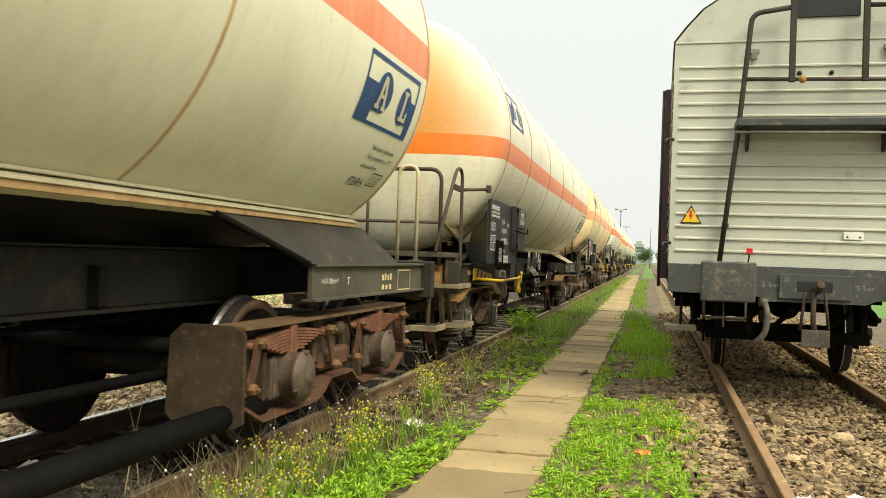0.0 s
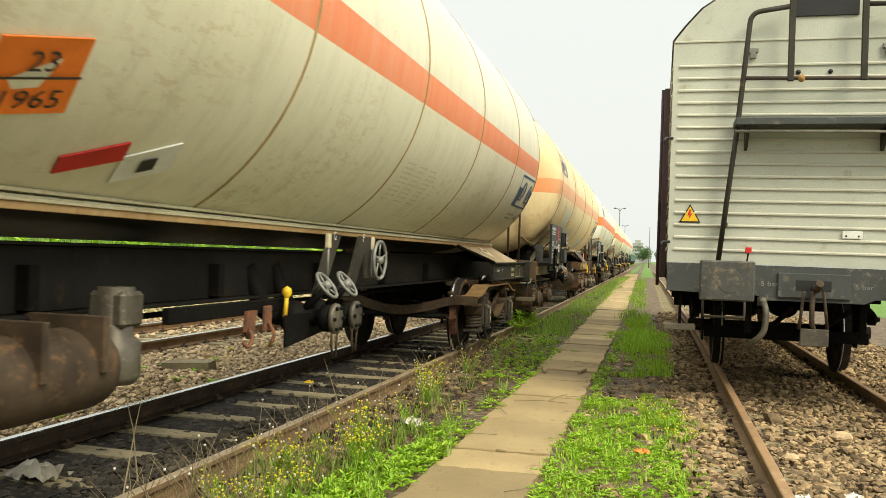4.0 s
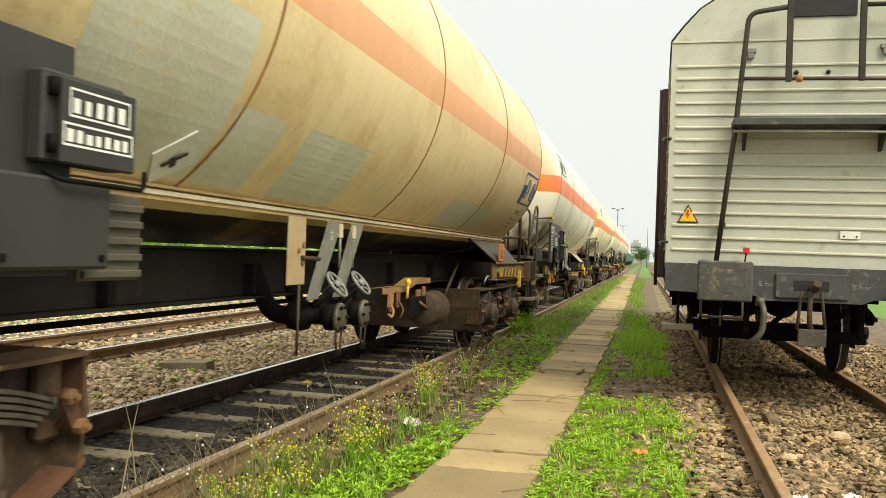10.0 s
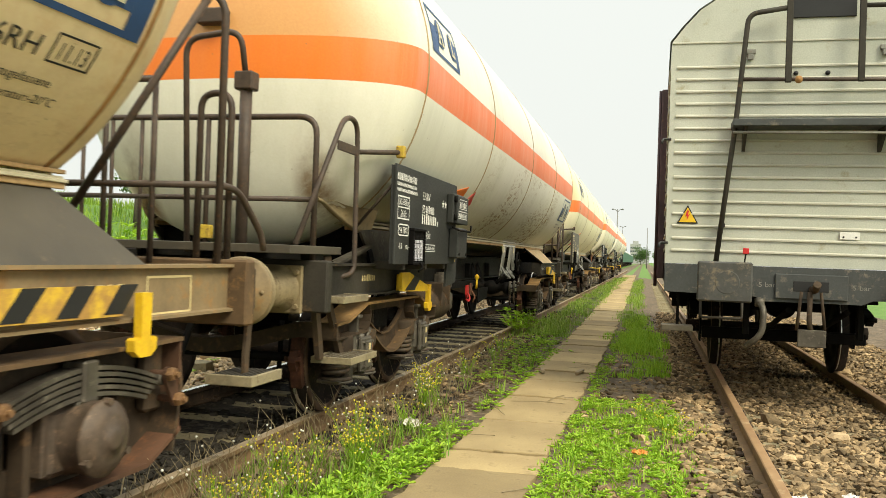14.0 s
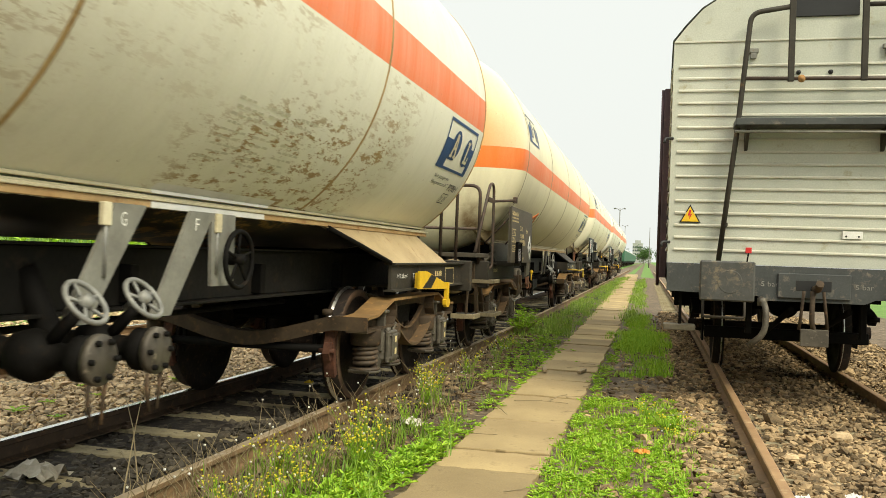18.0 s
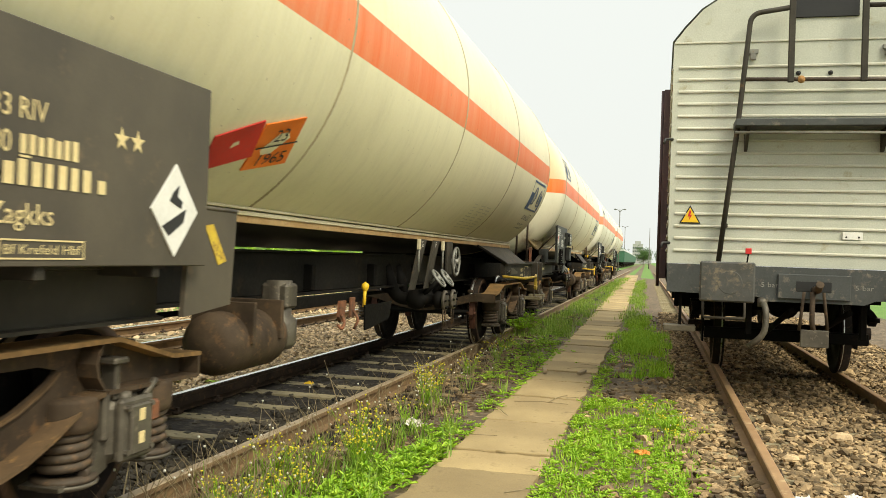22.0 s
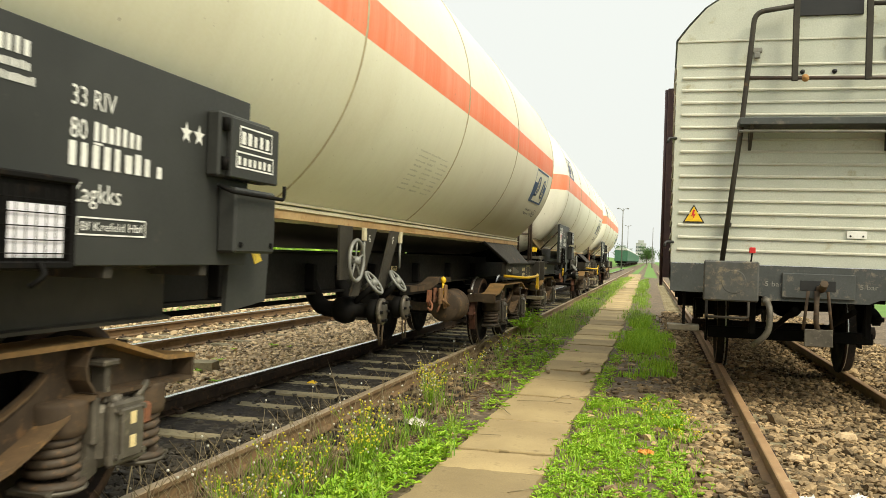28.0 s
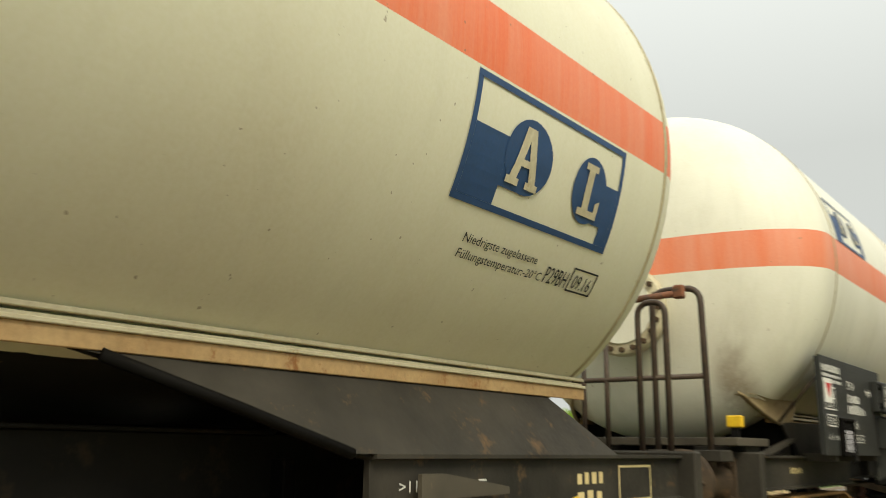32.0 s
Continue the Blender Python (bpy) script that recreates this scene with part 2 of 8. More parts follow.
M_WHITE = plain("lettering_white", (0.78, 0.77, 0.72), 0.55)
M_WHITE_YEL = plain("lettering_yellowed", (0.72, 0.58, 0.30), 0.55)
M_PAPER = plain("paper_card", (0.82, 0.80, 0.86), 0.6)
M_BLUE = plain("emblem_blue", (0.028, 0.075, 0.19), 0.45)
M_INK = plain("lettering_black", (0.03, 0.03, 0.03), 0.5)
M_HAZ_ORANGE = plain("hazard_orange", (0.85, 0.20, 0.03), 0.45)
M_HAZ_RED = plain("hazard_red", (0.58, 0.03, 0.03), 0.45)
M_GRATE = worn("step_grating", (0.24, 0.205, 0.15), (0.13, 0.11, 0.08), (0.12, 0.08, 0.05), 0.6, 0.4, 8.0, 0.62)
M_STEP = worn("step_edge_worn", (0.30, 0.25, 0.155), (0.16, 0.13, 0.08), (0.14, 0.09, 0.05), 0.65, 0.1, 5.0, 0.6)
def drips(name, base, dark):
    """Paint with dark runs of rain and rust down it."""
    m, n, l, p = nodes_of(name)
    co = n.new("ShaderNodeTexCoord").outputs["Object"]
    runs = noise_node(n, l, co, 1.0, 7.0, 0.7, (2.0, 26.0, 2.0))
    cloud = noise_node(n, l, co, 2.4, 5.0)
    col = mix(n, l, ramp(n, l, runs, [(0.40, (0, 0, 0)), (0.62, (0.85, 0.85, 0.85))]), base, dark)
    col = mix(n, l, ramp(n, l, cloud, [(0.45, (0, 0, 0)), (0.7, (0.6, 0.6, 0.6))]), col, (0.40, 0.22, 0.09))
    l.new(col, p.inputs["Base Color"])
    p.inputs["Roughness"].default_value = 0.65
    bump(n, l, p, runs, 0.1, 0.005)
    return m


M_DRIPS = drips("skirt_dripped", (0.46, 0.38, 0.24), (0.12, 0.085, 0.045))
M_REPAINT = worn("repaint_grey", (0.66, 0.65, 0.55), (0.54, 0.52, 0.41), (0.66, 0.54, 0.32), 0.5, 0.0, 1.4, 0.62)
M_SILL_GREY = worn("sill_faded_grey", (0.12, 0.108, 0.08), (0.07, 0.063, 0.048), (0.17, 0.11, 0.06), 0.6, 0.0, 1.6, 0.63, spec=0.16)
M_SILL = worn("sill_rusty", (0.30, 0.215, 0.115), (0.16, 0.118, 0.07), (0.30, 0.17, 0.07), 0.65, 0.0, 1.8, 0.58, spec=0.2)
M_LIP = worn("saddle_grimy_cream", (0.33, 0.255, 0.14), (0.14, 0.105, 0.06), (0.12, 0.08, 0.04), 0.6, 0.0, 3.0, 0.58)
M_TAN = worn("skirt_tan", (0.46, 0.35, 0.20), (0.34, 0.25, 0.135), (0.26, 0.15, 0.07), 0.6, 0.0, 2.0, 0.62)
M_TREAD = worn("wheel_tread", (0.55, 0.54, 0.52), (0.40, 0.39, 0.37), (0.3, 0.27, 0.24), 0.3, 0.9, 4.0, 0.64)
M_SHOE = worn("brake_block_brown", (0.11, 0.048, 0.032), (0.05, 0.027, 0.02), (0.15, 0.06, 0.035), 0.7, 0.0, 5.0, 0.6, spec=0.1)
M_RIM = worn("wheel_rim_brown", (0.11, 0.065, 0.04), (0.05, 0.033, 0.024), (0.17, 0.10, 0.055), 0.65, 0.0, 5.0, 0.6, spec=0.2)
M_GALV = worn("galvanised_grey", (0.27, 0.265, 0.23), (0.17, 0.165, 0.145), (0.2, 0.13, 0.08), 0.55, 0.3, 4.0, 0.66)
M_HANDWHEEL = worn("handwheel_grey", (0.26, 0.26, 0.24), (0.16, 0.16, 0.15), (0.1, 0.08, 0.06), 0.5, 0.2, 8.0, 0.62)
M_VAN = worn("van_white", (0.50, 0.51, 0.435), (0.40, 0.41, 0.345), (0.34, 0.31, 0.21), 0.5, 0.0, 1.3, 0.62, 70.0, 0.05)
M_VAN_RIB = worn("van_rib", (0.54, 0.53, 0.45), (0.42, 0.40, 0.32), (0.42, 0.36, 0.24), 0.5, 0.0, 2.0, 0.66, 70.0, 0.05)
M_VAN_BEAM = worn("van_beam_grey", (0.074, 0.079, 0.077), (0.05, 0.053, 0.052), (0.17, 0.15, 0.12), 0.65, 0.0, 2.4, 0.59, spec=0.2)
M_BUFFER = worn("buffer_worn", (0.085, 0.085, 0.08), (0.045, 0.044, 0.04), (0.17, 0.14, 0.10), 0.6, 0.0, 3.0, 0.56, spec=0.25)
M_VAN_ROOF = worn("van_roof", (0.50, 0.51, 0.48), (0.40, 0.41, 0.38), (0.34, 0.30, 0.24), 0.6, 0.0, 0.9, 0.66)
M_BROWN = worn("brown_door_gear", (0.075, 0.04, 0.045), (0.045, 0.028, 0.03), (0.12, 0.07, 0.05), 0.6, 0.0, 5.0, 0.62)
M_RAIL = worn("rail_rust", (0.22, 0.135, 0.068), (0.12, 0.075, 0.04), (0.28, 0.18, 0.09), 0.75, 0.0, 3.0, 0.58)
M_RAIL_DARK = worn("rail_dark", (0.085, 0.058, 0.04), (0.04, 0.03, 0.023), (0.14, 0.085, 0.05), 0.7, 0.0, 3.0, 0.58, spec=0.15)
M_RAILTOP = worn("rail_polished", (0.66, 0.65, 0.63), (0.52, 0.50, 0.48), (0.40, 0.36, 0.32), 0.22, 1.0, 1.5, 0.74, 60.0, 0.04)
# near rail's running surface, its colour browned by the dark train it reflects
M_RAILTOP_REFLECTING = worn("rail_top_reflecting_train", (0.42, 0.33, 0.22), (0.28, 0.20, 0.12), (0.5, 0.45, 0.38), 0.5, 0.3, 1.5, 0.6)
M_RAILTOP_RUST = worn("rail_top_rust", (0.40, 0.25, 0.13), (0.26, 0.15, 0.075), (0.46, 0.34, 0.2), 0.6, 0.2, 2.0, 0.6)
M_SLEEPER = worn("sleeper_concrete", (0.32, 0.27, 0.165), (0.17, 0.14, 0.085), (0.11, 0.09, 0.06), 0.85, 0.0, 4.0, 0.58, 45.0, 0.4, spec=0.15)
M_SLAB = worn("slab_concrete", (0.40, 0.30, 0.155), (0.26, 0.19, 0.098), (0.20, 0.145, 0.075), 0.85, 0.0, 1.1, 0.60, 70.0, 0.4, 0.0, 0.4)
M_STONE = worn("ballast_stone", (0.32, 0.23, 0.13), (0.17, 0.12, 0.07), (0.10, 0.075, 0.048), 0.85, 0.0, 3.0, 0.56, 60.0, 0.3, 0.9, spec=0.2)
M_STONE_LIGHT = worn("ballast_stone_pale", (0.52, 0.39, 0.24), (0.37, 0.27, 0.16), (0.22, 0.155, 0.095), 0.85, 0.0, 1.3, 0.6, 60.0, 0.3, 0.75)
# oily stones, darkened further to paint in the shade under the train
M_STONE_OILY_SHADED = worn("ballast_stone_oily_shaded", (0.066, 0.057, 0.045), (0.026, 0.023, 0.019), (0.115, 0.096, 0.07), 0.7, 0.0, 1.3, 0.6, 60.0, 0.3, 0.6, spec=0.12)
M_SOIL = worn("soil_gravel", (0.14, 0.10, 0.06), (0.07, 0.052, 0.034), (0.25, 0.19, 0.13), 0.95, 0.0, 2.2, 0.55, 26.0, 0.9)
# blackish oily soil, with the shadow under the wagons put into its colour
M_OILY_SHADED = worn("oily_bed_shaded", (0.035, 0.03, 0.026), (0.016, 0.014, 0.012), (0.07, 0.058, 0.045), 0.85, 0.0, 2.2, 0.55, 26.0, 0.9, spec=0.08)
M_FIELD = worn("field_green", (0.11, 0.21, 0.035), (0.075, 0.15, 0.025), (0.15, 0.25, 0.05), 0.9, 0.0, 0.8, 0.56, 9.0, 0.8)


def leaf(name, c, c2):
    m, n, l, p = nodes_of(name)
    g = n.new("ShaderNodeNewGeometry").outputs["Random Per Island"]
    l.new(ramp(n, l, g, [(0.0, c), (1.0, c2)]), p.inputs["Base Color"])
    p.inputs["Roughness"].default_value = 0.6
    tr = n.new("ShaderNodeBsdfTranslucent")
    l.new(ramp(n, l, g, [(0.0, c), (1.0, c2)]), tr.inputs["Color"])
    mx = n.new("ShaderNodeMixShader")
    mx.inputs[0].default_value = 0.35
    l.new(p.outputs[0], mx.inputs[1])
    l.new(tr.outputs[0], mx.inputs[2])
    l.new(mx.outputs[0], n["Material Output"].inputs["Surface"])
    return m


M_GRASS = leaf("grass_blade", (0.13, 0.27, 0.022), (0.34, 0.46, 0.07))
M_LEAF = leaf("weed_leaf", (0.19, 0.40, 0.02), (0.44, 0.62, 0.06))
M_DRY = leaf("dry_stalk", (0.24, 0.18, 0.10), (0.36, 0.29, 0.17))
M_BLOOM = leaf("yellow_bloom", (0.80, 0.66, 0.03), (0.92, 0.84, 0.12))
M_PUFF = leaf("seed_puff", (0.70, 0.68, 0.60), (0.85, 0.83, 0.78))
M_TREE = leaf("tree_leaf", (0.045, 0.10, 0.02), (0.10, 0.19, 0.04))
M_TWIG = leaf("brown_twig", (0.07, 0.042, 0.022), (0.22, 0.14, 0.075))
M_BARK = worn("bark", (0.10, 0.08, 0.06), (0.06, 0.05, 0.04), (0.14, 0.12, 0.09), 0.9)


# ---- geometry ----
class Geo:
    """Vertices and faces of one part."""

    def __init__(self):
        self.v, self.f, self.m, self.s = [], [], [], []

    def add(self, verts, faces, mat=0, smooth=False):
        k = len(self.v)
        self.v += [tuple(p) for p in verts]
        self.f += [tuple(i + k for i in f) for f in faces]
        self.m += [mat] * len(faces)
        self.s += [smooth] * len(faces)
        return self

    def box(self, x0, x1, y0, y1, z0, z1, c=0.004, mat=0):
        """A box with chamfered edges."""
        c = min(c, (x1 - x0) * 0.3, (y1 - y0) * 0.3, (z1 - z0) * 0.3)
        lo, hi = (x0, y0, z0), (x1, y1, z1)
        vs, at = [], {}
        for i in range(8):
            side = (i & 1, i >> 1 & 1, i >> 2 & 1)
            for ax in range(3):
                p = [(hi[k] - (c if k != ax else 0)) if side[k] else (lo[k] + (c if k != ax else 0)) for k in range(3)]
                at[i, ax] = len(vs)
                vs.append(p)
        fs = []
        for ax in range(3):
            b, d = 1 << (ax + 1) % 3, 1 << (ax + 2) % 3
            for s in (0, 1):
                o = (1 << ax) * s
                q = [o, o | b, o | b | d, o | d]
                fs.append([at[i, ax] for i in (q if s else q[::-1])])
        for ax in range(3):
            a, b = (ax + 1) % 3, (ax + 2) % 3
            for sa in (0, 1):
                for sb in (0, 1):
                    o = (sa << a) | (sb << b)
                    i, j = o, o | 1 << ax
                    q = [at[i, a], at[i, b], at[j, b], at[j, a]]
                    fs.append(q if sa == sb else q[::-1])
        for i in range(8):
            q = [at[i, 0], at[i, 1], at[i, 2]]
            fs.append(q if bin(i).count("1") % 2 else q[::-1])
        return self.add(vs, fs, mat)

    def tube(self, pts, r, n=8, mat=0, caps=True):
        """A round bar along a line of points; r may be one radius or one for each point."""
        pts = [Vector(p) for p in pts]
        rs = r if isinstance(r, (list, tuple)) else [r] * len(pts)
        ref = None
        vs = []
        for i, p in enumerate(pts):
            d = (pts[min(i + 1, len(pts) - 1)] - pts[max(i - 1, 0)]).normalized()
            if ref is None:
                ref = d.orthogonal().normalized()
            ref = (ref - d * ref.dot(d)).normalized()
            e = d.cross(ref)
            vs += [p + (ref * math.cos(2 * math.pi * k / n) + e * math.sin(2 * math.pi * k / n)) * rs[i] for k in range(n)]
        fs = [(i * n + k, i * n + (k + 1) % n, (i + 1) * n + (k + 1) % n, (i + 1) * n + k) for i in range(len(pts) - 1) for k in range(n)]
        self.add(vs, fs, mat, True)
        if caps:
            k = len(self.v) - len(vs)
            self.f += [tuple(range(k + n - 1, k - 1, -1)), tuple(range(len(self.v) - n, len(self.v)))]
            self.m += [mat] * 2
            self.s += [False] * 2
        return self

    def turned(self, profile, at, axis="y", n=24, mat=0, smooth=True):
        """A turned body: (radius, place along the axis) pairs about the axis through at."""
        vs, fs = [], []
        for r, a in profile:
            for k in range(n):
                c, s = r * math.cos(2 * math.pi * k / n), r * math.sin(2 * math.pi * k / n)
                vs.append({"x": (at[0] + a, at[1] + c, at[2] + s), "y": (at[0] + s, at[1] + a, at[2] + c), "z": (at[0] + c, at[1] + s, at[2] + a)}[axis])
        for i in range(len(profile) - 1):
            fs += [(i * n + k, i * n + (k + 1) % n, (i + 1) * n + (k + 1) % n, (i + 1) * n + k) for k in range(n)]
        return self.add(vs, fs, mat, smooth)

    def prism(self, poly, axis, a, b, mat=0):
        """A flat outline drawn out from a to b along the axis; the outline is in the two other axes, in order."""
        def put(p, q):
            return {"x": (q, p[0], p[1]), "y": (p[0], q, p[1]), "z": (p[0], p[1], q)}[axis]
        n = len(poly)
        vs = [put(p, a) for p in poly] + [put(p, b) for p in poly]
        fs = [tuple(range(n - 1, -1, -1)), tuple(range(n, 2 * n))] + [(k, (k + 1) % n, n + (k + 1) % n, n + k) for k in range(n)]
        return self.add(vs, fs, mat)

    def plate(self, ys, top, low, x0, x1, hole=None, mat=0):
        """An upright plate along y between two outlines, with an opening where hole(y) gives its lower and upper edge."""
        for a, b in zip(ys, ys[1:]):
            m = (a + b) / 2
            bands = [(low(a), low(b), top(a), top(b))]
            if hole and hole(m):
                (a0, a1), (b0, b1) = hole(a) or hole(m), hole(b) or hole(m)
                bands = [(low(a), low(b), a0, b0), (a1, b1, top(a), top(b))]
            for za, zb, zc, zd in bands:
                self.add([(x, y, z) for x in (x0, x1) for y, z in ((a, za), (b, zb), (b, zd), (a, zc))],
                         [(0, 1, 2, 3), (7, 6, 5, 4), (0, 4, 5, 1), (1, 5, 6, 2), (2, 6, 7, 3), (3, 7, 4, 0)], mat)
        return self

    def strip(self, line, x0, x1, th, mat=0):
        """A flat bar laid along a line in y and z."""
        return self.prism(list(line) + [(a, b - th) for a, b in line[::-1]], "x", min(x0, x1), max(x0, x1), mat)

    def quad_sheet(self, rows, mat=0, smooth=True):
        n = len(rows[0])
        return self.add([p for r in rows for p in r], [(i * n + k, i * n + k + 1, (i + 1) * n + k + 1, (i + 1) * n + k) for i in range(len(rows) - 1) for k in range(n - 1)], mat, smooth)

    def data(self, name, mats):
        me = bpy.data.meshes.new(name)
        me.from_pydata(self.v, [], self.f)
        for m in mats:
            me.materials.append(m)
        me.polygons.foreach_set("material_index", self.m)
        me.polygons.foreach_set("use_smooth", self.s)
        bm = bmesh.new()
        bm.from_mesh(me)
        if len(bm.faces) < 4000:
            bmesh.ops.recalc_face_normals(bm, faces=bm.faces)
            bm.to_mesh(me)
        bm.free()
        return me


SHARED = {}


def part(name, geo, mats, parent=None, label="", at=None, key=None):
    """One mesh object; parts with the same key share their mesh."""
    mats = mats if isinstance(mats, (list, tuple)) else [mats]
    if key and key in SHARED:
        me = SHARED[key]
    else:
        me = (geo() if callable(geo) else geo).data(name, mats)
        if key:
            SHARED[key] = me
    ob = new(name, me)
    ob.parent = parent
    if at is not None:
        ob.matrix_basis = at if isinstance(at, Matrix) else Matrix.Translation(at)
    if label:
        tagged(ob, label)
    return ob


def thing(name, label, category, group="", kind="", at=(0, 0, 0)):
    ob = new(name)
    ob.location = at
    ob.empty_display_size = 0.1
    return tagged(ob, label, category, group, kind)


TEXTS = {}


def text_verts(text, size, width=0.0):
    """The flat outline mesh of a word: vertices and faces; width squeezes it to a given length."""
    if (text, size, width) not in TEXTS:
        cu = bpy.data.curves.new("word", "FONT")
        cu.body, cu.size, cu.resolution_u = text, size, 2
        ob = bpy.data.objects.new("word", cu)
        me = ob.to_mesh()
        vs, fs = [tuple(v.co) for v in me.vertices], [tuple(p.vertices) for p in me.polygons]
        ob.to_mesh_clear()
        bpy.data.objects.remove(ob)
        bpy.data.curves.remove(cu)
        if width and vs:
            w = max(v[0] for v in vs)
            vs = [(v[0] * width / w, v[1], 0) for v in vs]
        TEXTS[text, size, width] = vs, fs
    return TEXTS[text, size, width]


# ---- the lie of the tracks ----
TRACK_X, VAN_X, FAR_X = -3.464, 1.51, -7.50


def bend(y):
    """How far the tracks and the path have swung to the west, y metres up the line."""
    d = max(0.0, y - 13.0)
    return -0.0158 * (math.sqrt(d * d + 36.0) - 6.0)


def ground_z(x, y):
    """The height of the soil between and beside the tracks."""
    z = -0.17
    if x < -12.0:
        z += min(2.9, (-12.0 - x) * 0.42)
    if -2.0 < x < 0.2:
        z += 0.035
    return z + 0.018 * noise.noise((x * 1.3, y * 1.3, 0.0))


def build_ground():
    xs = [-900, -300, -120, -60, -40, -28, -20, -17, -15, -13.5, -12.0, -10.5, -9.2] + [-8.5 + 0.25 * i for i in range(55)] + [5.6, 7, 10, 16, 30, 70, 200, 900]
    ys = [-300, -80, -30, -12, -4, -1] + [0.3 * i for i in range(0, 90)] + [27 + i for i in range(0, 40)] + [70, 80, 95, 115, 140, 180, 250, 400, 900, 2500]
    g = Geo()
    g.quad_sheet([[(x + bend(y), y, ground_z(x, y)) for x in xs] for y in ys])
    g.m = []
    n = len(xs) - 1
    # index 2: oily strip of the train's track, train shade painted in
    for i in range(len(ys) - 1):
        for k in range(n):
            g.m.append(2 if -4.5 <= xs[k] < -2.05 and ys[i] < 60 else 1 if ys[i] > 44 and -2.4 < xs[k] < -1.5 or ys[i] > 75 and -0.8 < xs[k] < 0.3 or ys[i] > 60 and -6.4 < xs[k] < -4.5 else 1 if xs[k] < -11.9 or xs[k] >= 7 or ys[i] > 62 and not -9 < xs[k] < 3.2 else 0)
    ob = part("ground", g, [M_SOIL, M_FIELD, M_OILY_SHADED])
    tagged(ob, "brown gravelly soil with green field beyond the tracks", "ground", kind="structure")


build_ground()


def rail_profile(c):
    """Half widths and heights of a flat-bottomed rail under its running surface."""
    half = [(0.035, -0.006), (0.035, -0.035), (0.009, -0.05), (0.009, -0.125), (0.065, -0.142), (0.065, -0.155)]
    return [(c - w, z) for w, z in half[::-1]] + [(c + w, z) for w, z in half]


def build_rail(x, y0, y1, top, side, z=0.0):
    ys = [y0 + (y1 - y0) * i / 60 for i in range(61)]
    g = Geo()
    prof = rail_profile(0.0)
    rows = [[(x + bend(y) + p, y, z + q) for p, q in prof] for y in ys]
    g.quad_sheet(rows, 0, False)
    g.quad_sheet([[(x + bend(y) + p, y, z + q) for p, q in ((-0.035, -0.006), (-0.028, 0.0), (0.028, 0.0), (0.035, -0.006))] for y in ys], 1, False)
    return g, [side, top]


def build_track(name, x, label, tops, sides, z=0.0, y0=-6, y1=140, first=0.0, spacing=0.62, tilt=0.0):
    track = thing(name, label, "railway track", kind="structure")
    for s, top, side in zip((-0.7525, 0.7525), tops, sides):
        g, mats = build_rail(x + s, y0, y1, top, side, z)
        part("rail", g, mats, track)

    def sleeper():
        return Geo().prism([(-0.13, -0.30), (0.13, -0.30), (0.10, -0.158), (-0.10, -0.158)], "x", -1.25, 1.25)
    y, i = y0 + first, 0
    rnd = random.Random(name)
    while y < 62:
        part("sleeper", sleeper, M_SLEEPER, track, at=pose(x + bend(y) + rnd.uniform(-0.03, 0.03), y, z + rnd.uniform(-0.012, 0.008), 0, 0, rnd.uniform(-1.5, 1.5)), key="sleeper")
        if -1 < y < 24:
            for s in (-0.7525, 0.7525):
                for e in (-0.095, 0.095):
                    part("rail_clip", lambda: Geo().box(-0.03, 0.03, -0.055, 0.055, -0.16, -0.125, 0.01).turned([(0.0, -0.10), (0.018, -0.10), (0.018, -0.13), (0.0, -0.13)][::-1], (0, 0, 0), "z", 6, 0, False),
                         M_RAIL_DARK, track, at=(x + bend(y) + s + e, y, z), key="rail_clip")
        y += spacing * rnd.uniform(0.97, 1.03)
    return track


build_track("train_track", TRACK_X, "two steel rails on old concrete sleepers in oily ballast", (M_RAILTOP, M_RAILTOP_REFLECTING), (M_RAIL_DARK, M_RAIL), first=0.35, spacing=0.73)
build_track("siding_track", VAN_X, "rusty siding rails on concrete sleepers sunk in brown ballast", (M_RAILTOP_RUST, M_RAILTOP_RUST), (M_RAIL, M_RAIL), 0.02, y1=120)
build_track("neighbour_track", FAR_X, "next track of brown rails on concrete sleepers in pale ballast", (M_RAILTOP, M_RAILTOP), (M_RAIL, M_RAIL), 0.02, y0=0)


